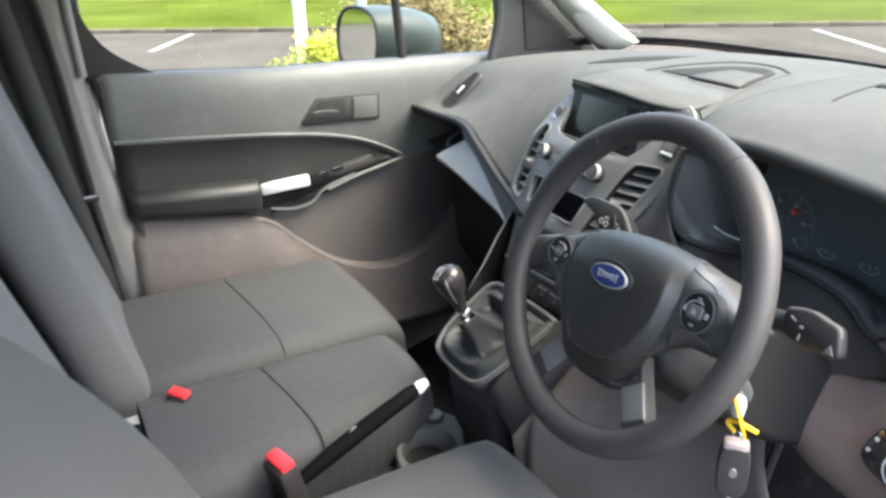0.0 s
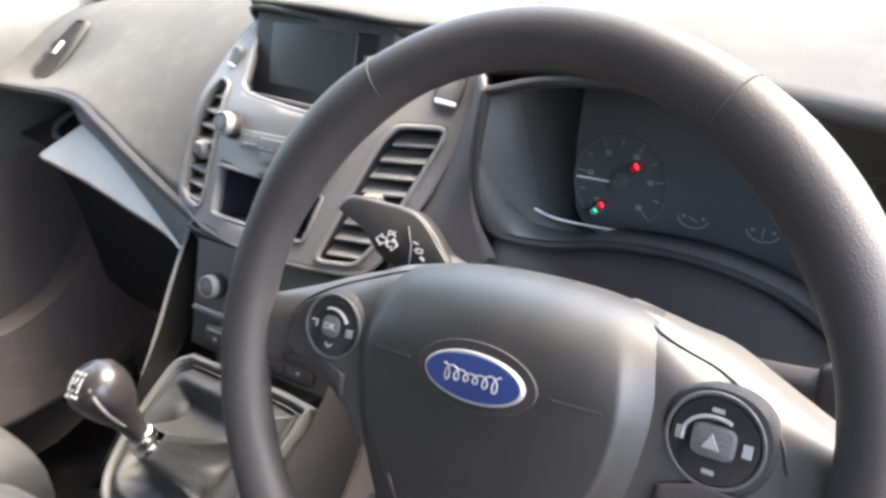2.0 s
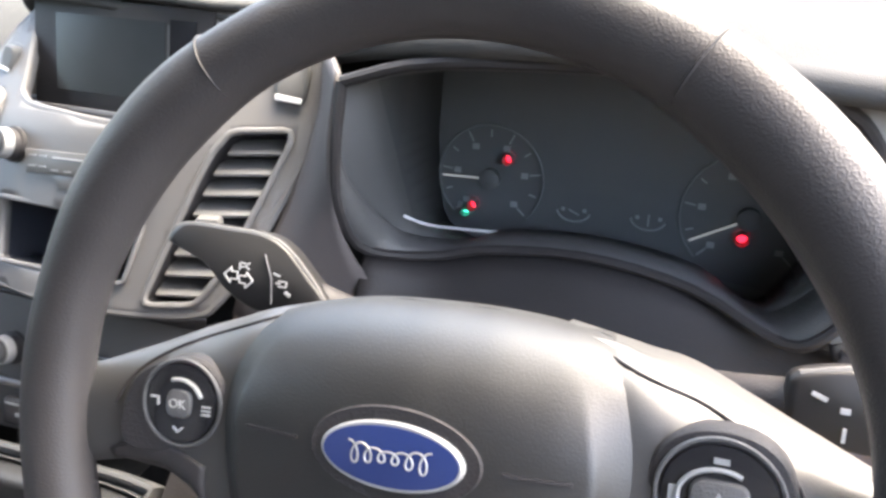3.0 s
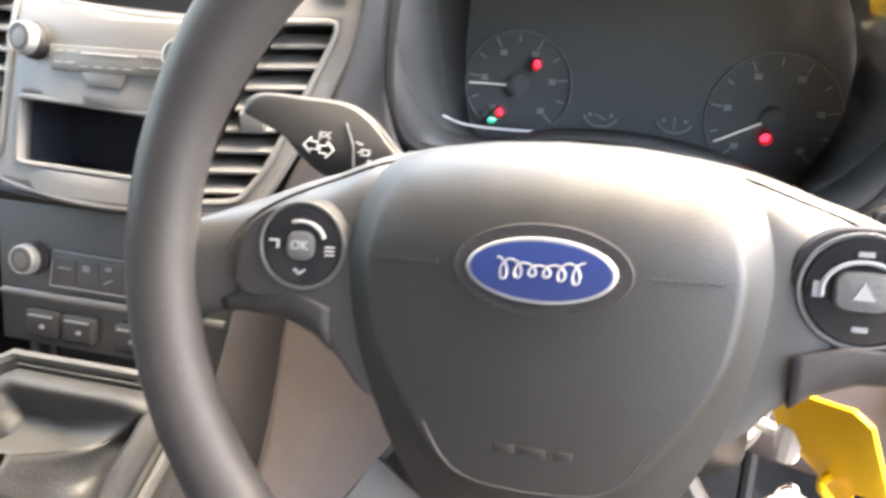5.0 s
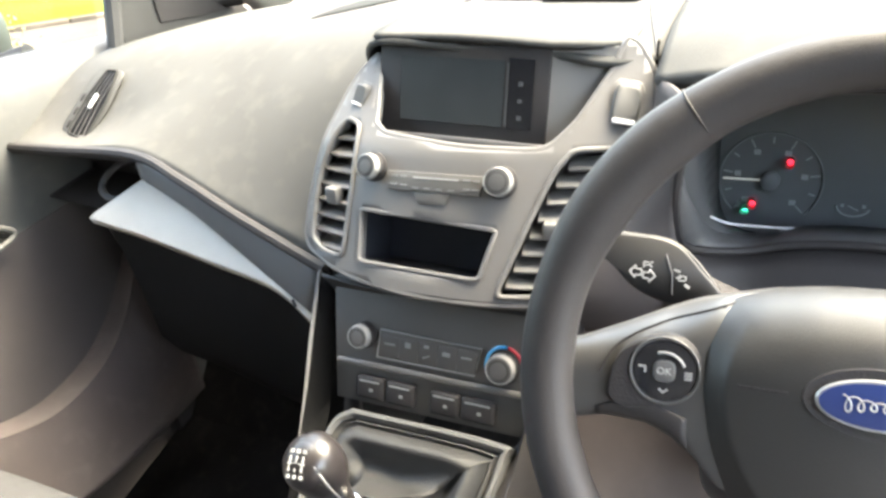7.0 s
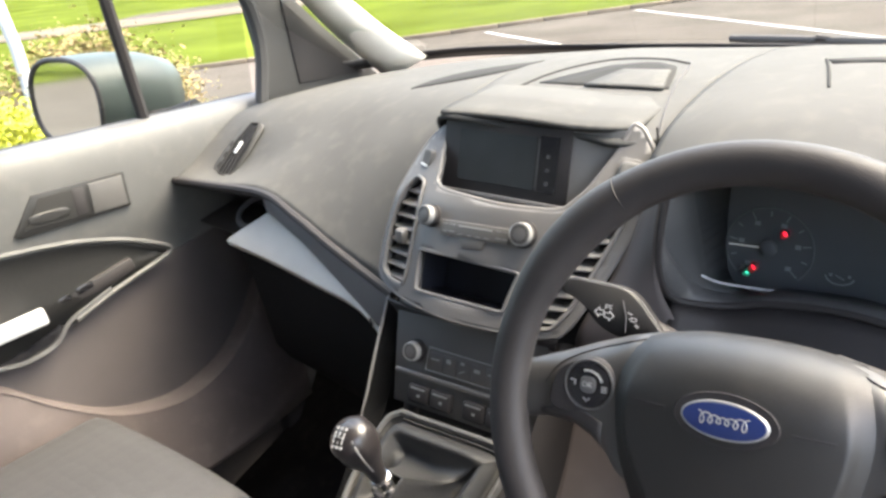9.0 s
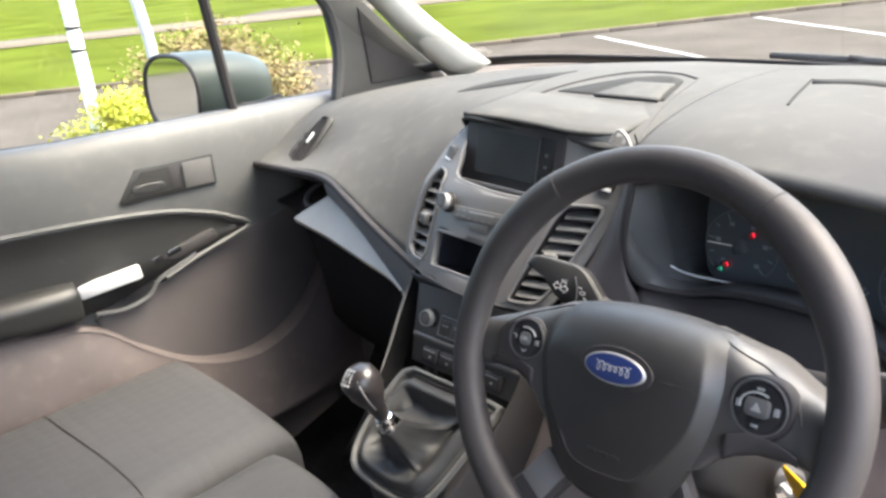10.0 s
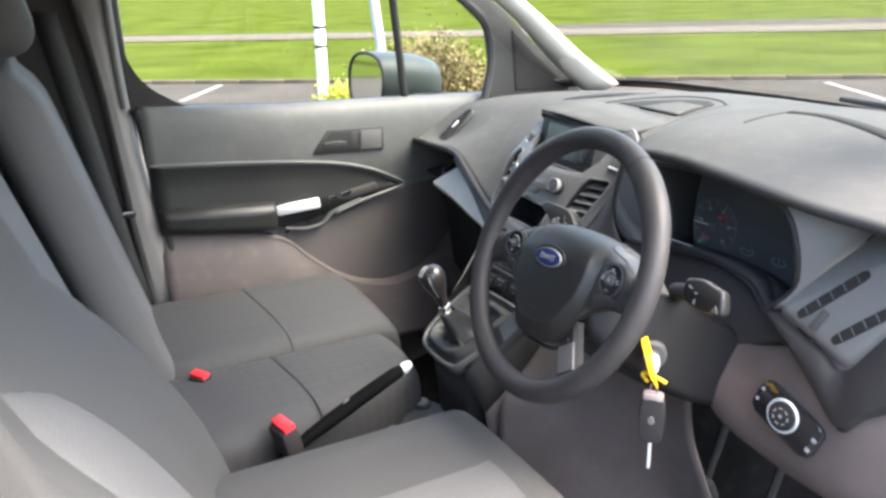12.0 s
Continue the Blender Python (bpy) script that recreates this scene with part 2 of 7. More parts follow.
def plate(bm, outline, depth, m, bevel=0.0, seg=2):
    """Flat plate: a 2D outline in m's x, y plane, depth thick along +z, its front rim rounded."""
    back = [bm.verts.new((x, y, 0)) for x, y in outline]
    front = [bm.verts.new((x, y, depth)) for x, y in outline]
    n = len(outline)
    rim = []
    top = bm.faces.new(front)
    bm.faces.new(list(reversed(back)))
    for k in range(n):
        bm.faces.new((back[k], back[(k + 1) % n], front[(k + 1) % n], front[k]))
    made = back + front
    if bevel:
        rim = list(top.edges)
        r = bmesh.ops.bevel(bm, geom=rim, offset=bevel, segments=seg, profile=0.5, affect="EDGES")
        made = [v for v in set(made) | {v for f in r["faces"] for v in f.verts} if v.is_valid]
    bmesh.ops.transform(bm, matrix=m, verts=made)
    return bm


def dome(bm, outline, heights, m):
    """Cushion-shaped plate: rings of the outline shrunk to its middle; heights: (scale, height) from the rim in."""
    cx = sum(p[0] for p in outline) / len(outline)
    cy = sum(p[1] for p in outline) / len(outline)
    rings = [[m @ Vector((cx + (x - cx) * s, cy + (y - cy) * s, h)) for x, y in outline] for s, h in heights]
    return loft(bm, rings, True, True)


def tube(bm, path, radius, seg=10, caps=True):
    """Round bar along a path; radius: one number, or one for each point."""
    p = [Vector(q) for q in path]
    rs = radius if isinstance(radius, (list, tuple)) else [radius] * len(p)
    rings, side = [], None
    for i, q in enumerate(p):
        d = (p[min(i + 1, len(p) - 1)] - p[max(i - 1, 0)]).normalized()
        if side is None:
            side = d.orthogonal().normalized()
        side = (side - d * side.dot(d)).normalized()
        up = d.cross(side)
        rings.append([q + rs[i] * (math.cos(a) * side + math.sin(a) * up) for a in [2 * math.pi * k / seg for k in range(seg)]])
    return loft(bm, rings, True, caps)


def spin(bm, profile, m, seg=28):
    """Turned shape: profile of (radius, height) about m's z axis."""
    rings = [[m @ Vector((r * math.cos(a), r * math.sin(a), h)) for a in [2 * math.pi * k / seg for k in range(seg)]] for r, h in profile]
    return loft(bm, rings, True, True)


def oval(a, b, n=28, power=2.0, cx=0.0, cy=0.0):
    """Outline of a rounded oblong: power 2 is an ellipse, more is squarer."""
    out = []
    for k in range(n):
        t = 2 * math.pi * k / n
        c, s = math.cos(t), math.sin(t)
        out.append((cx + a * math.copysign(abs(c) ** (2 / power), c), cy + b * math.copysign(abs(s) ** (2 / power), s)))
    return out


def rounded(pts, r=0.22, n=4):
    """Closed outline with its corners rounded."""
    out = []
    for k, b in enumerate(pts):
        a, c = pts[k - 1], pts[(k + 1) % len(pts)]
        p = [b[i] + (a[i] - b[i]) * r for i in (0, 1)]
        q = [b[i] + (c[i] - b[i]) * r for i in (0, 1)]
        for j in range(n + 1):
            f = j / n
            out.append(tuple((1 - f) ** 2 * p[i] + 2 * f * (1 - f) * b[i] + f * f * q[i] for i in (0, 1)))
    return out


def roll_off(v, top, width, drop):
    """Fall of a rounded upper edge that ends at top."""
    k = max(0.0, min(1.0, 1 - (top - v) / width))
    return drop * (1 - math.sqrt(max(0.0, 1 - k * k)))


def frame_m(origin, x_to, y_to):
    """Pose with its x axis along x_to, its y axis near y_to, and z out of that plane."""
    x = Vector(x_to).normalized()
    z = x.cross(Vector(y_to)).normalized()
    y = z.cross(x)
    m = Matrix((x, y, z)).transposed().to_4x4()
    m.translation = origin
    return m


def mesh_of(name, bm, mat, sharp=35):
    bmesh.ops.recalc_face_normals(bm, faces=bm.faces)
    me = bpy.data.meshes.new(name)
    bm.to_mesh(me)
    bm.free()
    me.materials.append(mat)
    me.shade_smooth()
    me.set_sharp_from_angle(angle=radians(sharp))
    return me


def thing(name, base, label, category, group="", kind=""):
    """An Empty at its base, which parents the parts."""
    e = new(name)
    e.location = base
    e.empty_display_size = 0.05
    return tagged(e, label, category, group, kind)


def part(name, bm, mat, parent, label="", thick=0.0, sharp=35):
    """One mesh object under a thing or a part."""
    ob = new(name, mesh_of(name, bm, mat, sharp))
    ob.parent = parent
    if parent.type == "EMPTY":
        ob.matrix_parent_inverse = parent.matrix_basis.inverted()
    if thick:
        s = ob.modifiers.new("thickness", "SOLIDIFY")
        s.thickness, s.offset = thick, -1
    return tagged(ob, label) if label else ob


def single(name, bm, mat, label, category, kind="", thick=0.0, group="", sharp=35):
    ob = new(name, mesh_of(name, bm, mat, sharp))
    if thick:
        s = ob.modifiers.new("thickness", "SOLIDIFY")
        s.thickness, s.offset = thick, 0
    return tagged(ob, label, category, group, kind)


def letters(name, text, size, m, mat, parent, extrude=0.0003):
    """Raised print in the built-in font, as a mesh."""
    cu = bpy.data.curves.new(name, "FONT")
    cu.body, cu.size, cu.extrude, cu.align_x, cu.align_y = text, size, extrude, "CENTER", "CENTER"
    cu.resolution_u = 3
    tmp = bpy.data.objects.new(name, cu)
    me = bpy.data.meshes.new_from_object(tmp)
    bpy.data.objects.remove(tmp)
    me.transform(m)
    me.materials.clear()
    me.materials.append(mat)
    ob = new(name, me)
    ob.parent = parent
    if parent.type == "EMPTY":
        ob.matrix_parent_inverse = parent.matrix_basis.inverted()
    return ob


def bars(bm, m, rects, depth=0.0006):
    """Small raised marks: rects of (x, y, width, height[, turn])."""
    for r in rects:
        turn = r[4] if len(r) > 4 else 0
        box(bm, (0, 0, 0), (r[2], r[3], depth), 0, m @ pose(r[0], r[1], depth / 2, 0, 0, turn))
    return bm


# ---- outside ----
KERB_A, KERB_B = Vector((-15.16, 0.87, 0)), Vector((-7.03, 12.12, 0))
ALONG = (KERB_B - KERB_A).normalized()
OUT = Vector((-ALONG.y, ALONG.x, 0))


def ground_material():
    m = material("worn_asphalt", (0.052, 0.0475, 0.0435), 1.0, grain=0.8, scale=90, vary=0.2, vary_scale=0.7, spec=0.0, dirt=0.2)
    return m


def grass_material():
    m = material("mown_grass", (0.046, 0.060, 0.011), 1.0, grain=0.5, scale=60, vary=0.3, vary_scale=0.35, spec=0.0)
    return m


ASPHALT, GRASS = ground_material(), grass_material()
CONCRETE = material("pale_concrete", (0.090, 0.078, 0.062), 0.95, grain=0.5, scale=60, vary=0.1, vary_scale=1.2, spec=0.05)
KERBSTONE = material("weathered_kerb", (0.085, 0.070, 0.055), 0.95, grain=0.5, scale=50, vary=0.25, vary_scale=3, spec=0.05)
LINE = material("worn_line_paint", (0.22, 0.21, 0.20), 0.7, vary=0.12, vary_scale=5, dirt=0.25)


def strip(a0, a1, o0, o1, z, nx=2, no=2):
    """Flat strip beside the kerb: from a0 to a1 along it, o0 to o1 outwards."""
    bm = bmesh.new()
    return loft(bm, [[KERB_A + ALONG * (a0 + (a1 - a0) * i / (nx - 1)) + OUT * (o0 + (o1 - o0) * k / (no - 1)) + Vector((0, 0, z))
                      for k in range(no)] for i in range(nx)])


bm = bmesh.new()
loft(bm, [[(x, y, 0) for y in (-900, -60, -15, 0, 15, 60, 900)] for x in (-900, -60, -15, 0, 15, 60, 900)])
single("ground", bm, ASPHALT, "worn grey asphalt car park reaching to the horizon", "ground", "structure")
bm = strip(-600, 600, 0.12, 500, 0.06, 60, 40)
for v in bm.verts:
    d = (v.co - KERB_A).dot(OUT)
    v.co.z += 0.0 if d < 22 else 0.012 * (d - 22) + 0.15 * math.sin(v.co.x * 0.07)
grass = single("lawn", bm, GRASS, "bright green mown grass field beyond the car park", "grass", "structure")
bm = strip(-600, 600, 14.6, 20.2, 0.075, 3, 2)
single("footpath", bm, CONCRETE, "pale concrete footpath across the grass", "path", "structure", thick=0.01)
kerb = thing("kerb", KERB_A, "low weathered kerb stones between asphalt and grass", "kerb", kind="structure")
bm = bmesh.new()
box(bm, (0, 0, 0), (0.9, 0.13, 0.09), 0.02)
stone = mesh_of("kerb_stone", bm, KERBSTONE)
for k in range(-14, 42):
    ob = new("kerb_stone", stone)
    ob.parent = kerb
    ob.matrix_parent_inverse = kerb.matrix_basis.inverted()
    ob.matrix_basis = Matrix.Translation(KERB_A + ALONG * (k * 0.91) + OUT * 0.06 + Vector((0, 0, 0.03))) @ Matrix.Rotation(math.atan2(ALONG.y, ALONG.x), 4, "Z")
for a, b in (((-11.7, 1.29), (-13.8, 2.35)), ((-4.2, 8.9), (-7.3, 10.95)), ((-0.6, 9.35), (-5.67, 13.6))):
    bm = bmesh.new()
    va, vb = Vector((*a, 0)), Vector((*b, 0))
    d = (vb - va).normalized()
    n = Vector((-d.y, d.x, 0)) * 0.055
    k = 14
    loft(bm, [[va + (vb - va) * (i / k) + n * s * (1 + 0.12 * math.sin(i * 5.1 + s)) + Vector((0, 0, 0.005)) for s in (-1, 1)] for i in range(k + 1)])
    single("bay_line", bm, LINE, "worn white parking bay line on asphalt", "road marking", group="parking bay lines", thick=0.003)

post = thing("marker_post", (-4.55, 1.31, 0), "slim white post with dark bands among shrubs", "post")
bm = bmesh.new()
tube(bm, [(-4.55, 1.31, -0.05), (-4.55, 1.315, 1.0), (-4.56, 1.33, 2.3)], [0.043, 0.041, 0.04], 14)
part("pole", bm, material("white_post_paint", (0.8, 0.8, 0.78), 0.6, vary=0.1, dirt=0.3), post)
for z in (1.16, 1.30, 1.52):
    bm = bmesh.new()
    tube(bm, [(-4.55 - 0.006 * (z - 1), 1.315 + 0.01 * (z - 1), z), (-4.55 - 0.006 * (z - 1), 1.315 + 0.01 * (z - 1), z + 0.022)], 0.044, 14)
    part("band", bm, BLACK, post, "dark band")
grey_post = thing("sign_post", (-5.6, 2.25, 0), "plain grey metal post standing behind shrubs", "post")
bm = bmesh.new()
tube(bm, [(-5.6, 2.25, -0.05), (-5.6, 2.25, 1.1), (-5.62, 2.2, 1.6), (-5.63, 2.17, 2.6)], 0.045, 14)
part("pole", bm, material("galvanised_post", (0.42, 0.43, 0.45), 0.5, 0.3, vary=0.1), grey_post)


def leaf_material(name, colour, other):
    m = material(name, colour, 0.55, vary=0.25, vary_scale=6, spec=0.3)
    nt = m.node_tree
    b = nt.nodes["Principled BSDF"]
    b.inputs["Subsurface Weight"].default_value = 0.0
    geo = nt.nodes.new("ShaderNodeNewGeometry")
    mix = nt.nodes.new("ShaderNodeMix")
    mix.data_type = "RGBA"
    mix.inputs[7].default_value = (*other, 1)
    nt.links.new(geo.outputs["Random Per Island"], mix.inputs[0])
    nt.links.new(b.inputs["Base Color"].links[0].from_socket, mix.inputs[6])
    nt.links.new(mix.outputs[2], b.inputs["Base Color"])
    return m


def shrub(name, base, radius, height, mat, count, leaf, label, seed):
    """Stems from one foot, and a crown of single leaves with gaps."""
    rnd = random.Random(seed)
    t = thing(name, base, label, "shrub")
    bm = bmesh.new()
    tips = []
    for k in range(16):
        a, r = rnd.uniform(0, 6.28), rnd.uniform(0.2, 0.95) * radius
        tip = Vector(base) + Vector((r * math.cos(a), r * math.sin(a), height * rnd.uniform(0.55, 1.0) * (1 - 0.3 * (r / radius) ** 2)))
        mid = Vector(base) + (tip - Vector(base)) * 0.5 + Vector((rnd.uniform(-0.04, 0.04), rnd.uniform(-0.04, 0.04), 0.08))
        tube(bm, [base, mid, tip], [0.012, 0.008, 0.003], 5)
        tips += [mid, tip, (mid + tip) / 2]
    part("stem", bm, material(name + "_bark", (0.12, 0.08, 0.05), 0.9, grain=0.4, scale=80), t)
    verts, faces = [], []
    for k in range(count):
        c = rnd.choice(tips) + Vector((rnd.gauss(0, 1), rnd.gauss(0, 1), rnd.gauss(0, 0.8))) * radius * 0.19
        if c.z < 0.05:
            continue
        e = Euler((rnd.uniform(-0.9, 0.9), rnd.uniform(-0.9, 0.9), rnd.uniform(0, 6.28))).to_matrix()
        s = leaf * rnd.uniform(0.6, 1.3)
        n = len(verts)
        for p in ((-0.5, 0, 0), (-0.15, 0.26, 0.06), (0.25, 0.2, 0.05), (0.55, 0, -0.04), (0.25, -0.2, 0.05), (-0.15, -0.26, 0.06)):
            verts.append(tuple(c + e @ (Vector(p) * s)))
        faces += [(n, n + 1, n + 2, n + 3), (n, n + 3, n + 4, n + 5)]
    me = bpy.data.meshes.new("crown")
    me.from_pydata(verts, [], faces)
    me.materials.append(mat)
    ob = new("crown", me)
    ob.parent, ob.matrix_parent_inverse = t, t.matrix_basis.inverted()
    return t


GOLD = leaf_material("golden_leaf", (0.40, 0.38, 0.03), (0.22, 0.27, 0.03))
RUST = leaf_material("russet_leaf", (0.17, 0.105, 0.045), (0.13, 0.125, 0.035))
shrub("golden_shrub", (-4.33, 1.46, 0), 0.37, 0.90, GOLD, 18000, 0.030, "dense golden green shrub beside the white post", 3)
shrub("russet_shrub", (-5.6, 2.85, 0), 0.66, 1.14, RUST, 30000, 0.036, "taller russet shrub behind the door mirror", 8)

WOODS = leaf_material("woodland_leaf", (0.05, 0.09, 0.02), (0.09, 0.12, 0.03))
rnd = random.Random(21)
verts, faces = [], []
for k in range(9000):
    a = rnd.uniform(-60, 60)
    h = 7 + 3 * math.sin(a * 0.31) + 2 * math.sin(a * 0.83 + 1)
    c = Vector((a, -34 + rnd.uniform(-3, 3), rnd.uniform(0.2, 1) ** 0.7 * h))
    e = Euler((rnd.uniform(-1, 1), rnd.uniform(-1, 1), rnd.uniform(0, 6.28))).to_matrix()
    n = len(verts)
    for p in ((-0.7, 0, 0), (0, 0.5, 0.2), (0.7, 0, 0), (0, -0.5, 0.2)):
        verts.append(tuple(c + e @ Vector(p)))
    faces.append((n, n + 1, n + 2, n + 3))
me = bpy.data.meshes.new("far_woods")
me.from_pydata(verts, [], faces)
me.materials.append(WOODS)
tagged(new("far_woods", me), "distant green trees seen in the door mirror", "trees", kind="stuff")

# ---- van shell ----
bm = skin([[(x, -0.80, 1.80 - 0.06 * abs(x) ** 3), (x, -0.3, 1.82 - 0.06 * abs(x) ** 3), (x, 0.12, 1.79 - 0.08 * abs(x) ** 3)] for x in (-0.74, -0.4, 0, 0.4, 0.74)], 13, 9)
single("ceiling", bm, HEADLINER, "grey fabric roof lining of the van cab", "ceiling", "structure", thick=0.03)
bm = bmesh.new()
box(bm, (0, -0.83, 1.13), (1.5, 0.05, 1.36), 0.01)
single("wall_rear", bm, BLACK, "dark bulkhead behind the seats", "wall", "structure")
bm = bmesh.new()
loft(bm, [[(x, y, z) for y, z in ((-0.82, 0.46), (0.25, 0.44), (0.48, 0.50), (0.68, 0.78), (0.92, 1.22))] for x in (-0.74, -0.3, 0.1, 0.45, 0.76)])
single("floor", bm, CARPET, "dark carpeted cab floor and footwell bulkhead", "floor", "structure", thick=0.02)
bm = bmesh.new()
box(bm, (-0.745, 0.66, 0.80), (0.03, 0.44, 0.88), 0.004)
box(bm, (-0.775, 0.1, 0.62), (0.03, 1.1, 0.5), 0.004)
single("wall_left", bm, BLACK, "dark inner side of the passenger footwell", "wall", "structure")
bm = bmesh.new()
box(bm, (0.775, 0.1, 0.50), (0.05, 1.5, 0.14), 0.015)
single("sill", bm, BLACK, "black moulded door sill on the open side", "sill", "structure")

# windscreen with its dark border
BASE_EDGE = catmull([(-0.70, 0.70, 1.27), (-0.60, 0.875, 1.268), (-0.45, 0.95, 1.268), (-0.2, 0.957, 1.268), (0.05, 0.945, 1.268), (0.3, 0.90, 1.268), (0.55, 0.80, 1.268), (0.72, 0.62, 1.27)], 25)
TOP_EDGE = catmull([(-0.60, 0.02, 1.79), (-0.3, 0.10, 1.80), (0, 0.13, 1.805), (0.3, 0.10, 1.80), (0.60, 0.02, 1.79)], 25)
bm = loft(bmesh.new(), [[tuple(Vector(a).lerp(Vector(b), k / 6)) for a, b in zip(BASE_EDGE, TOP_EDGE)] for k in range(7)])
shield = thing("windscreen", (0, 0.9, 1.27), "clear curved windscreen with dark border", "windscreen", kind="structure")
pane = part("pane", bm, LAMINATED, shield)
bm = loft(bmesh.new(), [[tuple(Vector(a).lerp(Vector(b), k) + Vector((0, -0.004, 0))) for a, b in zip(BASE_EDGE, TOP_EDGE)] for k in (-0.03, 0.012)])
part("border", bm, BLACK, shield, "black edge border", thick=0.004)
wiper = thing("windscreen_wiper", (0.1, 0.97, 1.25), "black wiper arm and blade below windscreen", "wiper")
bm = bmesh.new()
tube(bm, catmull([(0.52, 0.86, 1.262), (0.30, 0.955, 1.268), (0.05, 1.0, 1.272)], 8), [0.011, 0.011, 0.010, 0.009, 0.009, 0.008, 0.008, 0.007], 8)
part("blade", bm, RUBBER, wiper)
bm = bmesh.new()
tube(bm, [(0.40, 0.97, 1.24), (0.28, 0.975, 1.265), (0.2, 0.972, 1.275)], 0.007, 8)
part("arm", bm, BLACK, wiper)


def roof_pillar(side, name):
    """Front pillar: pale inner trim, dark sail panel and the frame behind it."""
    s = side
    t = thing(name, (s * 0.66, 0.8, 1.23), "front roof pillar with pale inner trim and dark triangular panel", "pillar", kind="structure")
    inner = catmull([(-0.655, 0.84, 1.225), (-0.66, 0.70, 1.34), (-0.655, 0.56, 1.47), (-0.63, 0.30, 1.63), (-0.60, 0.02, 1.77)], 14)
    outer = catmull([(-0.575, 0.885, 1.262), (-0.60, 0.76, 1.355), (-0.605, 0.60, 1.48), (-0.60, 0.34, 1.65), (-0.57, 0.05, 1.785)], 14)
    rows = []
    for a, b in zip(inner, outer):
        a, b = Vector(a), Vector(b)
        m = (a + b) / 2 + Vector((0.012, -0.012, 0))
        rows.append([tuple(Vector((s * -p[0], p[1], p[2]))) for p in (a, a.lerp(m, 0.5) + Vector((0.004, -0.004, 0)), m, m.lerp(b, 0.5) + Vector((0.004, -0.002, 0)), b)])
    part("pillar_trim", loft(bmesh.new(), rows), LINER, t, "pale grey pillar trim", thick=0.006)
    bm = bmesh.new()
    sail = [(0.515, 1.235), (0.86, 1.215), (0.70, 1.345), (0.56, 1.475), (0.47, 1.53), (0.40, 1.56), (0.40, 1.53), (0.47, 1.475), (0.505, 1.43), (0.517, 1.34)]
    plate(bm, sail, 0.02, frame_m((s * 0.70, 0, 0), (0, 1, 0), (0, 0, 1)), 0.004)
    part("sail_panel", bm, SAIL, t, "dark grey triangular panel")
    bm = bmesh.new()
    tube(bm, [(s * 0.683, y, z) for y, z in catmull([(0.50, 1.235), (0.522, 1.34), (0.507, 1.43), (0.45, 1.49), (0.30, 1.60), (0.05, 1.72), (-0.4, 1.75)], 18)], 0.013, 8)
    part("seal", bm, RUBBER, t, "black rubber door seal")
    bm = bmesh.new()
    dl = [(0.60, 1.255), (0.79, 1.245), (0.66, 1.35), (0.585, 1.42)]
    plate(bm, dl, 0.003, frame_m((s * 0.70 + (0.021 if s < 0 else -0.021), 0, 0), (0, 1, 0), (0, 0, 1)), 0.001)
    part("inset", bm, BLACK, t)
    return t


roof_pillar(-1, "pillar_front")
# plain unseen far side of the cab: front pillar, footwell wall, and the driver's door swung open
# All of it is added to block sky light from that side.
right = thing("pillar_right_unseen", (0.70, 0.7, 0.5), "plain dark unseen pillar and footwell wall, added to block light on the open side", "pillar", kind="structure")
bm = bmesh.new()
tube(bm, catmull([(0.70, 0.72, 1.24), (0.68, 0.56, 1.42), (0.64, 0.30, 1.63), (0.60, 0.02, 1.79)], 12), 0.045, 10)
part("pillar_trim", bm, DARK, right)
bm = bmesh.new()
box(bm, (0.775, 0.68, 0.86), (0.04, 0.46, 0.78), 0.01)
part("footwell_wall", bm, BLACK, right)
# Unseen rail and post, added to cut light from above the doorway.
bm = bmesh.new()
box(bm, (0.755, -0.38, 1.735), (0.06, 0.86, 0.13), 0.03)
part("unseen_roof_rail", bm, DARK, right)
bm = bmesh.new()
box(bm, (0.765, -0.755, 1.10), (0.06, 0.17, 1.2), 0.02)
part("unseen_rear_post", bm, DARK, right)
open_door = thing("door_2_unseen", (0.80, 0.52, 0.5), "unseen driver door swung wide open to block light, dark grey inside", "door", kind="structure")
DM = pose(0.83, 0.55, 0, 0, 0, 15)
bm = bmesh.new()
box(bm, (0.48, 0.0, 0.86), (0.96, 0.07, 0.78), 0.02, DM)
part("door_panel", bm, DARK, open_door)
bm = bmesh.new()
tube(bm, [DM @ Vector(p) for p in ((0.03, 0, 1.22), (0.30, 0, 1.52), (0.60, 0, 1.68), (0.92, 0, 1.70), (0.95, 0, 1.22))], 0.022, 8)
part("window_frame", bm, BLACK, open_door)

# rear pillar beside the seat
pillar = thing("pillar_rear", (-0.72, -0.42, 0.6), "grey moulded pillar beside the seat with pale edge seal", "pillar", kind="structure")
rows = []
for z, yf, yr in ((0.60, -0.345, -0.405), (0.767, -0.362, -0.43), (1.0, -0.40, -0.455), (1.30, -0.436, -0.475), (1.53, -0.442, -0.505), (1.78, -0.45, -0.55)):
    rows.append([(-0.745, yf + 0.012, z), (-0.712, yf, z), (-0.702, yf - 0.015, z), (-0.700, (yf + yr) / 2, z), (-0.708, yr, z), (-0.76, yr - 0.006, z)])
part("pillar_trim", skin([catmull(r, 6) for r in rows], 20, 12), PILLAR, pillar, thick=0.004)
bm = bmesh.new()
tube(bm, catmull([(-0.708, -0.33, 0.60), (-0.712, -0.350, 0.767), (-0.715, -0.384, 1.0), (-0.716, -0.408, 1.28)], 12), 0.0095, 8)
part("seal", bm, BLACK, pillar, "black rubber door seal")
bm = bmesh.new()
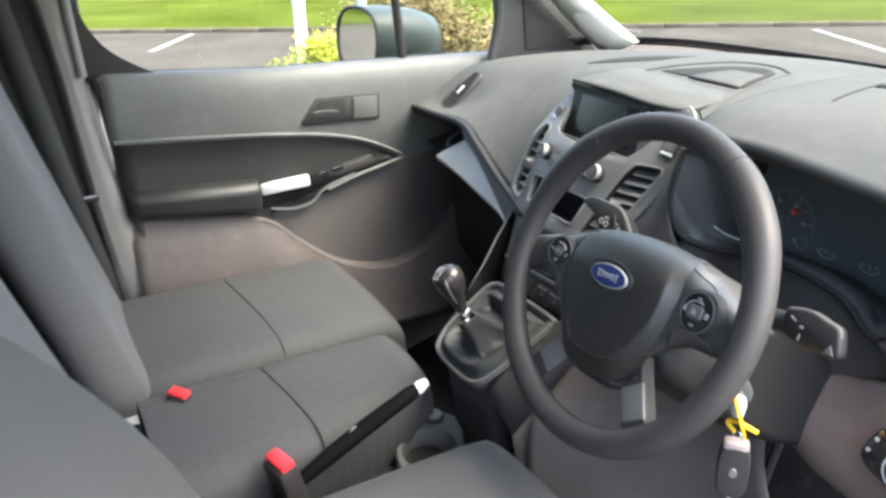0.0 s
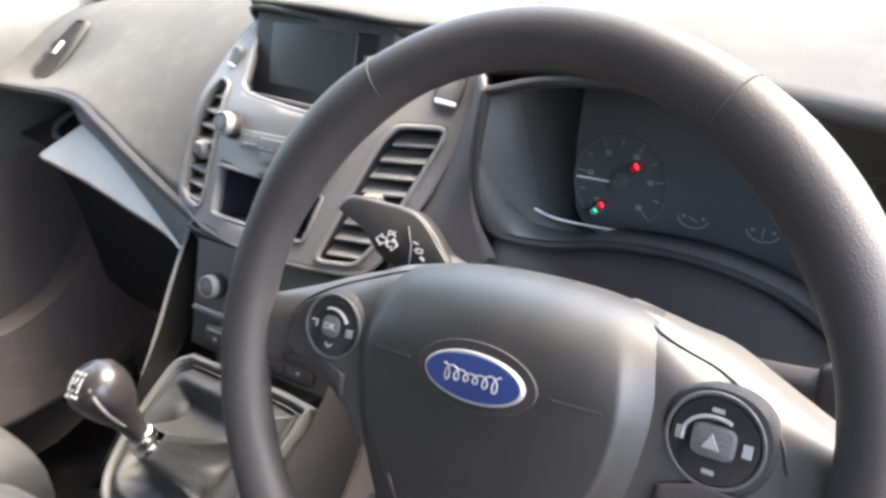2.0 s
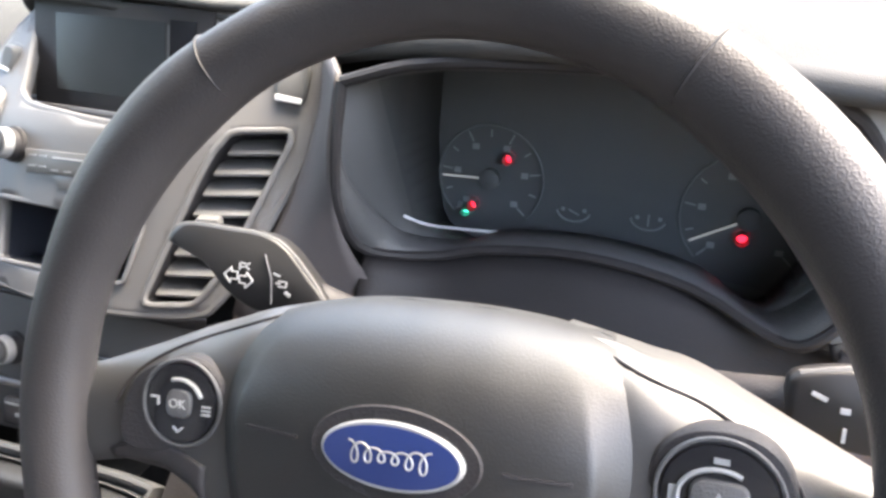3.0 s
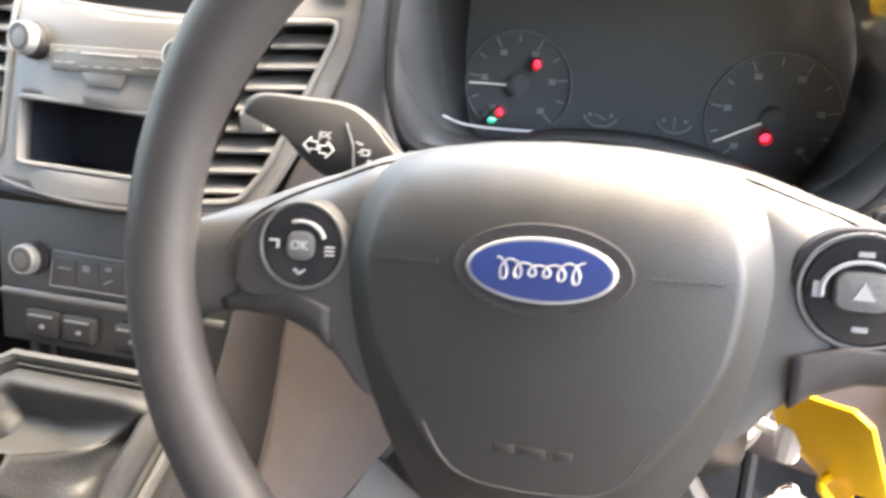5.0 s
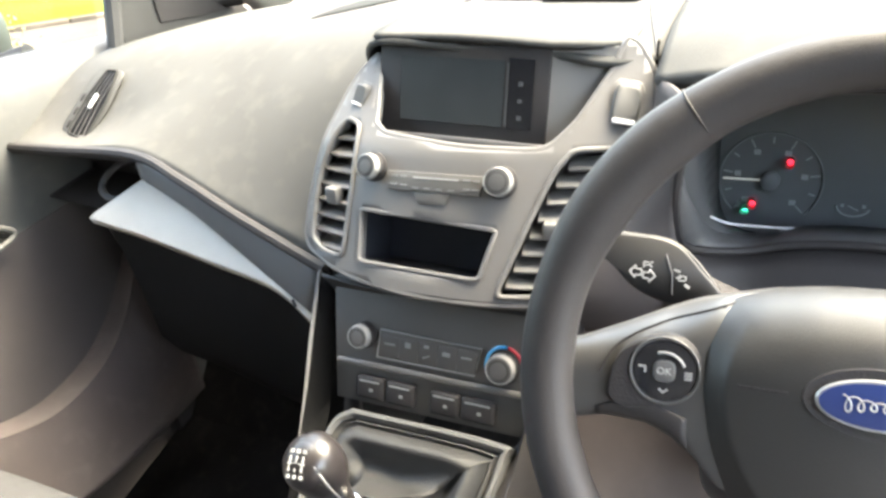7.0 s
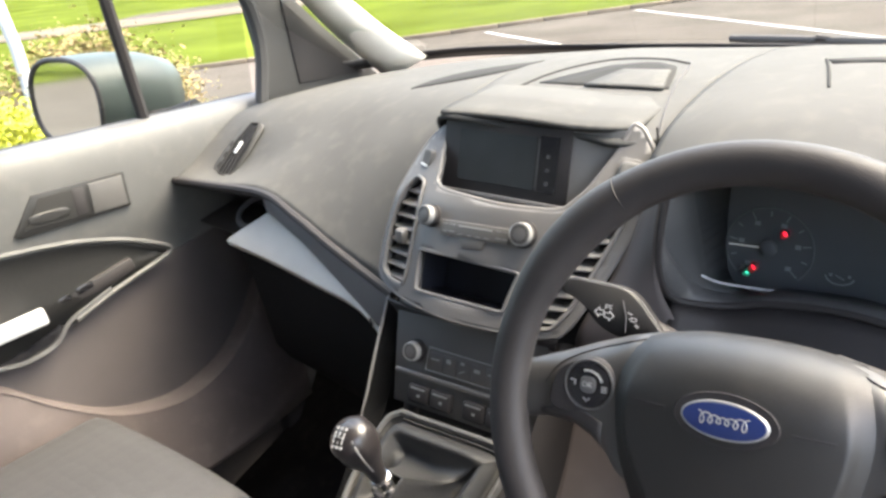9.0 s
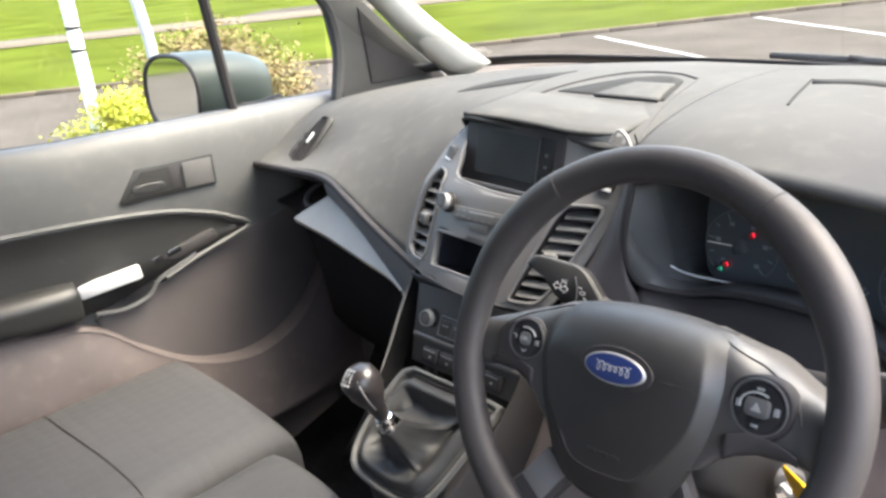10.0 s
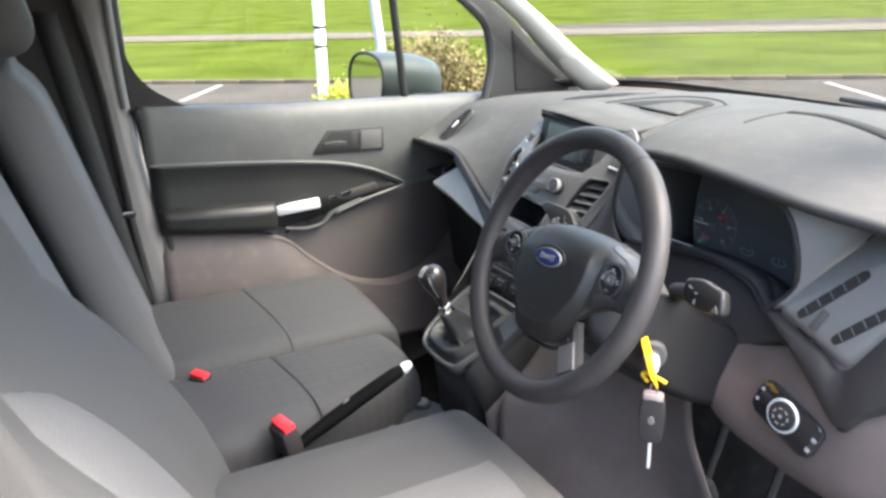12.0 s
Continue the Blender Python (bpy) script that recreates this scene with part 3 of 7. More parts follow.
tube(bm, catmull([(-0.703, -0.432, 1.285), (-0.705, -0.436, 1.4), (-0.70, -0.438, 1.53), (-0.69, -0.445, 1.76)], 10), 0.0085, 8)
part("edge_trim", bm, PODGREY, pillar, "pale edge trim")
bm = bmesh.new()
box(bm, (-0.775, -0.61, 1.15), (0.05, 0.40, 1.3), 0.01)
single("wall_side", bm, BLACK, "dark side wall behind the passenger seat", "wall", "structure")
belt = thing("seat_belt", (-0.70, -0.5, 0.9), "black seat belt hanging beside the grey pillar", "seat belt")
rows = []
for p in catmull([(-0.69, -0.565, 1.50), (-0.685, -0.535, 1.30), (-0.68, -0.50, 1.05), (-0.68, -0.46, 0.80)], 12):
    p = Vector(p)
    rows.append([tuple(p + Vector((0.004, 0.024, 0))), tuple(p), tuple(p + Vector((-0.004, -0.024, 0)))])
part("webbing", loft(bmesh.new(), rows), BELT, belt, thick=0.002)
bm = bmesh.new()
box(bm, (-0.688, -0.478, 1.045), (0.012, 0.062, 0.016), 0.004, Matrix.Identity(4))
part("tongue", bm, PIANO, belt)

# ---- passenger door ----
door = thing("door_1", (-0.70, 0.05, 0.6), "grey moulded passenger door with dark armrest and satin pull", "door", kind="structure")


def belt_z(y):
    return float(np.interp(y, [-0.45, -0.07, 0.27, 0.55], [1.279, 1.253, 1.246, 1.238]))


rows = []
for y in np.linspace(-0.405, 0.62, 22):
    b = belt_z(y)
    rows.append([(-0.765, y, b + 0.004), (-0.735, y, b + 0.010), (-0.712, y, b + 0.001), (-0.700, y, b - 0.03), (-0.699, y, b - 0.09),
                 (-0.706, y, b - 0.15), (-0.722, y, b - 0.22), (-0.728, y, b - 0.30), (-0.726, y, b - 0.40), (-0.722, y, b - 0.52), (-0.722, y, b - 0.68)])
part("door_panel", skin([catmull(r, 11) for r in rows], 44, 40), DOORSKIN, door, thick=0.006)

# dark insert above the armrest, with its raised pale bead
TOPLINE = catmull([(-0.402, 1.146), (-0.25, 1.135), (-0.085, 1.120), (0.06, 1.10), (0.16, 1.07), (0.238, 1.028)], 20)
LOWLINE = catmull([(-0.395, 0.985), (-0.25, 0.965), (-0.085, 0.955), (0.05, 0.985), (0.15, 1.005), (0.232, 1.020)], 20)
rows = []
for (y, zt), (y2, zl) in zip(TOPLINE, LOWLINE):
    rows.append([(-0.7005, y, zt), (-0.7045, y, zt - 0.006), (-0.7075, y, (zt * 2 + zl) / 3), (-0.7065, (y + y2) / 2, (zt + 2 * zl) / 3), (-0.7015, y2, zl)])
part("insert", loft(bmesh.new(), rows), DOORDARK, door, "dark grained insert panel", thick=0.004)
bm = bmesh.new()
tube(bm, [(-0.698, y, z) for y, z in catmull([(-0.40, 1.149), (-0.25, 1.138), (-0.085, 1.123), (0.06, 1.103), (0.16, 1.074), (0.235, 1.036), (0.243, 1.022), (0.22, 1.014), (0.13, 0.995), (0.05, 0.972)], 36)], 0.0045, 8)
part("bead", bm, DOORSKIN, door, "raised edge bead")
# armrest: long rounded block that ends at the pull
rows = []
for y, zt, zb, out in ((-0.395, 1.033, 0.985, 0.040), (-0.30, 1.030, 0.972, 0.055), (-0.20, 1.022, 0.960, 0.058), (-0.14, 1.017, 0.953, 0.056), (-0.116, 1.014, 0.951, 0.050)):
    x0 = -0.728
    rows.append([(x0, y, zt + 0.012), (x0 + out * 0.7, y, zt + 0.006), (x0 + out, y, zt - 0.010), (x0 + out, y, (zt + zb) / 2), (x0 + out * 0.92, y, zb + 0.008), (x0 + out * 0.6, y, zb - 0.002), (x0, y, zb)])
bm = skin([catmull(r, 7) for r in rows], 16, 21)
part("armrest", bm, DOORDARK, door, "padded dark armrest", thick=0.004)
# recessed elbow pad outline above it
bm = bmesh.new()
tube(bm, [(-0.7045, y, z) for y, z in catmull([(-0.388, 1.127), (-0.26, 1.111), (-0.155, 1.098), (-0.128, 1.078), (-0.117, 1.040)], 18)], 0.0012, 6)
part("stitch_line", bm, DARK, door)
# satin pull with its pocket
PULL = frame_m((-0.690, -0.056, 1.004), (0.035, 0.109, 0.016), (0, -0.1, 1))
bm = bmesh.new()
box(bm, (0, 0, 0), (0.112, 0.026, 0.02), 0.005, PULL)
part("door_pull", bm, SATIN, door, "satin silver pull handle")
bm = bmesh.new()
plate(bm, [(-0.095, 0.992), (-0.02, 1.002), (0.012, 0.996), (0.03, 0.968), (0.004, 0.945), (-0.05, 0.940), (-0.09, 0.946)], 0.012, frame_m((-0.712, 0, 0), (0, 1, 0), (0, 0, 1)), 0.004)
part("pull_pocket", bm, PIANO, door, "gloss black pocket below the pull")
bm = bmesh.new()
tube(bm, [(-0.698, y, z) for y, z in catmull([(-0.092, 0.950), (-0.04, 0.940), (0.01, 0.948), (0.04, 0.975), (0.12, 1.0)], 16)], 0.004, 6)
part("pocket_lip", bm, DARK, door)
# window switches on the sweep in front of the pull
SWEEP = frame_m((-0.706, 0.085, 1.012), (0.01, 0.1, 0.02), (0, -0.1, 1))
bm = bmesh.new()
box(bm, (0, 0, 0), (0.17, 0.026, 0.016), 0.006, SWEEP)
part("switch_bar", bm, BLACK, door)
for k in (-0.045, -0.005):
    bm = bmesh.new()
    box(bm, (k, 0.008, 0.006), (0.03, 0.012, 0.008), 0.003, SWEEP)
    part("window_switch", bm, PIANO, door)
# release handle in its bezel
HANDLE = frame_m((-0.7035, 0.097, 1.159), (0, 1, -0.05), (0, 0.05, 1))
bm = bmesh.new()
plate(bm, [(-0.098, -0.026), (-0.06, 0.030), (0.096, 0.032), (0.098, -0.028), (-0.09, -0.032)], 0.008, HANDLE, 0.003)
part("handle_bezel", bm, DOORDARK, door, "dark handle surround")
bm = bmesh.new()
plate(bm, [(-0.082, -0.022), (-0.050, 0.024), (0.022, 0.025), (0.024, -0.023)], 0.0095, HANDLE, 0.002)
part("handle_cup", bm, GRILLE, door)
# Black bar drawn for the shadow at the end of the cup.
bm = bmesh.new()
box(bm, (0.012, 0.002, 0.0085), (0.020, 0.044, 0.004), 0.002, HANDLE)
part("cup_shadow_bar", bm, BLACK, door)
bm = bmesh.new()
dome(bm, oval(0.034, 0.009, 24, 3, -0.040, -0.008), ((1, 0.008), (0.97, 0.0098), (0.85, 0.0108), (0.5, 0.011)), HANDLE)
part("release_lever", bm, DOORDARK, door, "dark release lever")
bm = bmesh.new()
plate(bm, [(0.030, -0.024), (0.030, 0.026), (0.090, 0.027), (0.092, -0.024)], 0.0105, HANDLE, 0.002)
part("lock_plate", bm, HEATER, door)
# lower pocket: an upward facing ledge that thins out, then the swelling map pocket
rows = []
for y, zt, zc, out in ((-0.40, 0.972, 0.966, 0.008), (-0.30, 0.962, 0.956, 0.012), (-0.20, 0.950, 0.944, 0.018), (-0.10, 0.925, 0.918, 0.026), (-0.03, 0.860, 0.853, 0.034), (0.05, 0.795, 0.790, 0.042), (0.13, 0.760, 0.755, 0.046), (0.21, 0.750, 0.745, 0.048), (0.30, 0.775, 0.77, 0.046), (0.37, 0.83, 0.825, 0.040), (0.43, 0.91, 0.905, 0.030), (0.47, 0.98, 0.975, 0.02)):
    x0 = -0.722
    rows.append([(x0, y, zt), (x0 + out * 0.5, y, (zt + zc) / 2 + 0.003), (x0 + out, y, zc), (x0 + out * 1.04 + 0.002, y, zc - 0.012), (x0 + out * 0.95 + 0.022, y, zc - 0.10), (x0 + out * 0.8 + 0.042, y, 0.60)])
RIM = catmull([(r[2][0] + 0.001, r[2][1], r[2][2]) for r in rows], 40)
bm = bmesh.new()
tube(bm, RIM, 0.0018, 6)
part("pocket_rim", bm, TAUPE, door)
part("pocket", skin([catmull(r, 6) for r in rows], 44, 24), TAUPE, door, "taupe map pocket", thick=0.005, sharp=28)
# Recess gets a darker brown for the shade of the overhanging dash.
bm = bmesh.new()
plate(bm, catmull([(-0.09, 0.93), (-0.03, 0.945), (0.08, 0.965), (0.20, 1.0), (0.33, 1.02), (0.44, 1.03), (0.46, 0.97), (0.40, 0.84), (0.30, 0.76), (0.20, 0.735), (0.08, 0.75), (-0.02, 0.81), (-0.075, 0.88)], 40), 0.008, frame_m((-0.726, 0, 0), (0, 1, 0), (0, 0, 1)), 0.002)
part("pocket_back", bm, LOWDARK, door, "taupe recess behind the map pocket, darkened for the dash's shade")
# glass, divider bar and rear corner
bm = bmesh.new()
loft(bm, [[(-0.745, -0.45, 1.26), (-0.745, 0.0, 1.25), (-0.745, 0.53, 1.235)], [(-0.715, -0.45, 1.60), (-0.715, 0.0, 1.60), (-0.715, 0.53, 1.60)], [(-0.70, -0.45, 1.76), (-0.70, 0.0, 1.76), (-0.70, 0.53, 1.76)]])
part("window_pane", bm, PANE, door, "clear side window glass")
bm = bmesh.new()
tube(bm, [(-0.742, 0.283, 1.235), (-0.722, 0.262, 1.36), (-0.705, 0.243, 1.48), (-0.67, 0.21, 1.70)], 0.011, 8)
part("divider_bar", bm, BLACK, door, "slim black window divider")
bm = bmesh.new()
plate(bm, catmull([(-0.44, 1.268), (-0.26, 1.259), (-0.31, 1.285), (-0.37, 1.325), (-0.405, 1.375), (-0.425, 1.45), (-0.44, 1.54), (-0.47, 1.5), (-0.47, 1.3)], 30), 0.012, frame_m((-0.742, 0, 0), (0, 1, 0), (0, 0, 1)), 0.003)
part("corner_panel", bm, BLACK, door, "black rear corner of the window frame")
bm = bmesh.new()
tube(bm, [(-0.745, y, belt_z(y) + 0.004) for y in np.linspace(-0.44, 0.53, 12)], 0.008, 6)
part("belt_seal", bm, RUBBER, door)

# door mirror outside
mirror = thing("door_mirror", (-0.90, 0.32, 1.2), "grey backed door mirror reflecting the car park", "mirror")
MM = frame_m((-0.925, 0.245, 1.280), (1, 0.10, -0.02), (0, 0.065, 1))
rows = []
for s, d in ((1.0, 0.0), (1.03, -0.03), (1.03, -0.09), (0.97, -0.15), (0.8, -0.20), (0.5, -0.225), (0.2, -0.23)):
    rows.append([MM @ Vector((x * s, y * s, d)) for x, y in oval(0.108, 0.084, 36, 2.6)])
part("shell", loft(bmesh.new(), rows, True, True), material("grey_mirror_shell", (0.030, 0.040, 0.038), 0.5, vary=0.05, spec=0.3), mirror, "smooth dark grey shell")
bm = bmesh.new()
tube(bm, [MM @ Vector((x, y, 0.003)) for x, y in oval(0.106, 0.082, 37, 2.6)[:36] + [oval(0.106, 0.082, 36, 2.6)[0]]], 0.005, 8)
part("rim", bm, BLACK, mirror)
bm = bmesh.new()
plate(bm, oval(0.102, 0.078, 36, 2.6), 0.002, MM @ pose(0, 0, 0.001))
part("mirror_pane", bm, MIRROR, mirror, "mirror glass")
bm = bmesh.new()
tube(bm, [(-0.75, 0.40, 1.235), (-0.80, 0.37, 1.225), (-0.85, 0.33, 1.225)], [0.03, 0.026, 0.024], 10)
part("arm", bm, BLACK, mirror)
from mathutils.bvhtree import BVHTree
from mathutils.geometry import delaunay_2d_cdt

# ---- dashboard ----
dash = thing("dashboard", (0.0, 0.45, 0.9), "grey moulded van dashboard with open shelf and instrument hood", "dashboard")


def profile(x, pts):
    return [(x, y, z) for y, z in pts]


bm = skin([
    profile(-0.715, ((0.70, 1.205), (0.60, 1.225), (0.52, 1.232), (0.45, 1.222), (0.39, 1.195), (0.33, 1.163), (0.287, 1.142))),
    profile(-0.60, ((0.86, 1.235), (0.70, 1.250), (0.55, 1.252), (0.47, 1.245), (0.405, 1.217), (0.335, 1.160), (0.280, 1.147))),
    profile(-0.42, ((0.93, 1.250), (0.75, 1.265), (0.56, 1.270), (0.46, 1.258), (0.39, 1.228), (0.32, 1.190), (0.262, 1.158))),
    profile(-0.25, ((0.95, 1.258), (0.75, 1.280), (0.56, 1.288), (0.44, 1.275), (0.355, 1.235), (0.285, 1.178), (0.225, 1.110))),
    profile(-0.112, ((0.955, 1.262), (0.75, 1.290), (0.56, 1.300), (0.42, 1.290), (0.33, 1.245), (0.258, 1.168), (0.196, 1.076))),
], 40, 40)
pads = [BVHTree.FromBMesh(bm)]
part("passenger_pad", bm, PAD, dash, "soft grey upper pad above the shelf", thick=0.012)
bm = skin([
    profile(-0.112, ((0.955, 1.262), (0.75, 1.290), (0.60, 1.300), (0.50, 1.300), (0.42, 1.290), (0.365, 1.270), (0.33, 1.245))),
    profile(-0.058, ((0.955, 1.264), (0.75, 1.293), (0.60, 1.304), (0.50, 1.306), (0.42, 1.305), (0.33, 1.300), (0.262, 1.294))),
    profile(0.05, ((0.945, 1.264), (0.75, 1.294), (0.60, 1.306), (0.50, 1.307), (0.42, 1.304), (0.33, 1.296), (0.264, 1.286))),
    profile(0.12, ((0.94, 1.264), (0.75, 1.294), (0.60, 1.306), (0.50, 1.306), (0.42, 1.303), (0.33, 1.293), (0.2635, 1.282))),
    profile(0.166, ((0.935, 1.264), (0.75, 1.294), (0.60, 1.305), (0.50, 1.306), (0.42, 1.302), (0.33, 1.290), (0.262, 1.275))),
    profile(0.205, ((0.925, 1.264), (0.75, 1.294), (0.60, 1.305), (0.50, 1.306), (0.42, 1.302), (0.35, 1.290), (0.285, 1.273))),
], 30, 34)
pads.append(BVHTree.FromBMesh(bm))
part("centre_pad", bm, PAD, dash, "soft grey centre top pad", thick=0.006)
bm = skin([
    profile(0.208, ((0.925, 1.264), (0.75, 1.295), (0.60, 1.306), (0.48, 1.307), (0.38, 1.300), (0.30, 1.285), (0.250, 1.262))),
    profile(0.27, ((0.91, 1.264), (0.75, 1.297), (0.60, 1.310), (0.48, 1.314), (0.38, 1.311), (0.29, 1.299), (0.222, 1.276))),
    profile(0.37, ((0.88, 1.264), (0.75, 1.296), (0.60, 1.313), (0.48, 1.320), (0.38, 1.319), (0.28, 1.306), (0.204, 1.284))),
    profile(0.48, ((0.83, 1.264), (0.72, 1.294), (0.60, 1.308), (0.48, 1.315), (0.38, 1.312), (0.28, 1.298), (0.200, 1.276))),
    profile(0.60, ((0.76, 1.262), (0.68, 1.284), (0.58, 1.298), (0.48, 1.302), (0.38, 1.299), (0.28, 1.286), (0.198, 1.266))),
    profile(0.70, ((0.64, 1.258), (0.58, 1.272), (0.52, 1.284), (0.44, 1.290), (0.36, 1.288), (0.27, 1.280), (0.190, 1.266))),
    profile(0.755, ((0.55, 1.245), (0.50, 1.258), (0.46, 1.266), (0.40, 1.272), (0.34, 1.272), (0.26, 1.267), (0.190, 1.258))),
], 44, 36)
pads.append(BVHTree.FromBMesh(bm))
part("instrument_hood", bm, PAD, dash, "grey hood above the instruments", thick=0.012)

# shelf below the passenger pad: dark cubby, blue-grey band and a steep pale tray
# The cubby's black stands for the shade inside the opening.
CUB_T = catmull([(-0.715, 0.287, 1.136), (-0.60, 0.280, 1.141), (-0.43, 0.268, 1.148)], 14)
CUB_B = catmull([(-0.715, 0.42, 1.06), (-0.60, 0.41, 1.058), (-0.40, 0.37, 1.06)], 14)
CUB_F = catmull([(-0.715, 0.33, 1.045), (-0.60, 0.315, 1.043), (-0.45, 0.29, 1.05)], 14)
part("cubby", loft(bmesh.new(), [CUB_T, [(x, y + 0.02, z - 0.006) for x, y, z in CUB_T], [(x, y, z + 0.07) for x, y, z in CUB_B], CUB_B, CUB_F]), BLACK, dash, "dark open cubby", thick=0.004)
BAND_T = catmull([(-0.715, 0.288, 1.141), (-0.60, 0.279, 1.1465), (-0.43, 0.264, 1.154), (-0.34, 0.245, 1.135), (-0.25, 0.225, 1.108), (-0.114, 0.196, 1.072)], 30)
# Lip is black to draw the shadow gap under the pad.
bm = bmesh.new()
tube(bm, BAND_T, 0.007, 8)
part("pad_lip", bm, BLACK, dash, "rounded lip below the pad, black for the shadow gap")
EDGE_T = catmull([(-0.432, 0.268, 1.148), (-0.34, 0.247, 1.128), (-0.25, 0.227, 1.102), (-0.114, 0.198, 1.066)], 22)
EDGE_B = catmull([(-0.452, 0.285, 1.112), (-0.36, 0.266, 1.082), (-0.27, 0.243, 1.046), (-0.150, 0.207, 1.002)], 22)
part("shelf_band", loft(bmesh.new(), [EDGE_T, [tuple(Vector(p).lerp(Vector(q), 0.12) + Vector((0, -0.003, 0))) for p, q in zip(EDGE_T, EDGE_B)], [tuple(Vector(p).lerp(Vector(q), 0.9) + Vector((0, -0.002, 0))) for p, q in zip(EDGE_T, EDGE_B)], EDGE_B]), BAND, dash, "blue-grey band below the pad", thick=0.006)
FRONT = catmull([(-0.557, 0.268, 1.054), (-0.45, 0.262, 1.042), (-0.33, 0.245, 1.030), (-0.22, 0.226, 1.020), (-0.152, 0.203, 0.996)], 22)
rows = [[tuple(Vector(q) + Vector((0, 0.010, 0.002))), tuple(Vector(q).lerp(Vector(f), 0.92) + Vector((0, 0.002, 0.002))), f, tuple(Vector(f) + Vector((0, 0.004, -0.010)))] for q, f in zip(EDGE_B, FRONT)]
part("shelf_tray", loft(bmesh.new(), rows), TRAY, dash, "pale grey sloping shelf tray", thick=0.004)
# Glovebox coloured near black to stand for shade below the tray.
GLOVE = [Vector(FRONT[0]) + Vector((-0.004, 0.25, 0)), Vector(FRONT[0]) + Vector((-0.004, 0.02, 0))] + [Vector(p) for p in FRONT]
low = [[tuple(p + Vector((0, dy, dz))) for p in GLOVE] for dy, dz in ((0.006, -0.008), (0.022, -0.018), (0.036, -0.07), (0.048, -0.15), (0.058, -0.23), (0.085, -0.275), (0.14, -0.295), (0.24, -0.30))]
part("glovebox", loft(bmesh.new(), low), GLOVESHADE, dash, "glovebox front and underside, blackened for the shade below the shelf", thick=0.006)
bm = bmesh.new()
tube(bm, [tuple(Vector(p) + Vector((0, -0.002, 0.002))) for p in (FRONT[19], Vector(FRONT[19]).lerp(Vector(EDGE_B[19]), 0.7))], 0.0018, 6)
part("tray_notch", bm, BLACK, dash)
# folded cup ring in the cubby
bm = bmesh.new()
tube(bm, [(-0.52 + 0.05 * math.cos(a), 0.325 + 0.035 * math.sin(a), 1.093 + 0.018 * math.sin(a)) for a in np.linspace(0, 2 * math.pi, 26)], 0.005, 8)
part("cup_ring", bm, DARK, dash, "black folded cup ring")

# outer air vent on the passenger end
corners = [pads[0].ray_cast(Vector((-0.592 + dx, 0.361 + dy, 2)), Vector((0, 0, -1)))[0] for dx, dy in ((0, 0), (0.02, 0), (0, 0.025))]
spot, up = corners[0], (corners[1] - corners[0]).cross(corners[2] - corners[0]).normalized()
along = Vector((0.018, 0.071, 0.066))
along = along - up * along.dot(up)
VENT = frame_m(spot + up * 0.0035, along, up.cross(along))
bm = bmesh.new()
outline = rounded([(-0.060, -0.030), (-0.052, 0.046), (0.040, 0.044), (0.066, 0.030), (0.060, -0.026), (0.0, -0.034)], 0.2, 4)
plate(bm, outline, 0.004, VENT, 0.002)
part("vent_surround", bm, PAD, dash, "grey vent surround")
GRID = rounded([(-0.053, -0.029), (-0.050, 0.018), (0.010, 0.022), (0.056, 0.010), (0.058, -0.014), (0.010, -0.030)], 0.16, 4)
bm = bmesh.new()
plate(bm, GRID, 0.0048, VENT)
part("vent_cavity", bm, WING, dash, "dark vent opening")
bm = bmesh.new()
tube(bm, [VENT @ Vector((x, y, 0.0052)) for x, y in GRID + [GRID[0]]], 0.0022, 6)
part("vent_frame", bm, GRILLE, dash, "black louvre frame")
for k in range(4):
    bm = bmesh.new()
    rows = []
    for f in np.linspace(0, 1, 9):
        x = -0.050 + 0.104 * f
        y = (-0.021 + 0.0122 * k) * (1 - 0.35 * f) - 0.003 * f + 0.004 * math.sin(math.pi * f)
        rows.append([VENT @ Vector((x, y - 0.0013, 0.0046)), VENT @ Vector((x, y - 0.0006, 0.0060)), VENT @ Vector((x, y + 0.0008, 0.0060)), VENT @ Vector((x, y + 0.0013, 0.0046))])
    loft(bm, rows, True, True)
    part("vent_slat", bm, BLACK, dash)
bm = bmesh.new()
box(bm, (0.004, -0.004, 0.0085), (0.024, 0.0055, 0.004), 0.0015, VENT)
part("vent_slider", bm, SATIN, dash, "satin slider")
bm = bmesh.new()
for k in range(3):
    box(bm, (-0.036 + 0.022 * k, 0.030 + 0.002 * k, 0.0042), (0.012, 0.0055, 0.0016), 0.0006, VENT)
part("demister_slot", bm, GRILLE, dash, "ribbed side demister grille")


def top_z(x, y):
    """Height of the dash top over the plan."""
    z = [h[0].z for h in (t.ray_cast(Vector((x, y, 2.0)), Vector((0, 0, -1))) for t in pads) if h[0] is not None]
    return max(z) if z else 1.29


def drape(pts, lift):
    return [(x, y, top_z(x, y) + lift) for x, y in pts]


# demister grille, centre tray and slot in the dash top
BACK = catmull([(-0.278, 0.474), (-0.245, 0.530), (-0.190, 0.574), (-0.112, 0.598)], 18)
FORE = catmull([(-0.278, 0.472), (-0.215, 0.480), (-0.160, 0.496), (-0.120, 0.530), (-0.108, 0.596)], 18)
rows = [drape([tuple(Vector(a).lerp(Vector(b), k / 4)) for k in range(5)], 0.0012) for a, b in zip(BACK, FORE)]
part("demister_grille", loft(bmesh.new(), rows), GRILLE, dash, "dark demister slot", thick=0.002)
bm = bmesh.new()
tube(bm, drape(catmull([(-0.022, 0.36), (-0.019, 0.453), (-0.003, 0.524), (0.032, 0.572), (0.094, 0.570), (0.142, 0.540)], 36), 0.0003), 0.0020, 6)
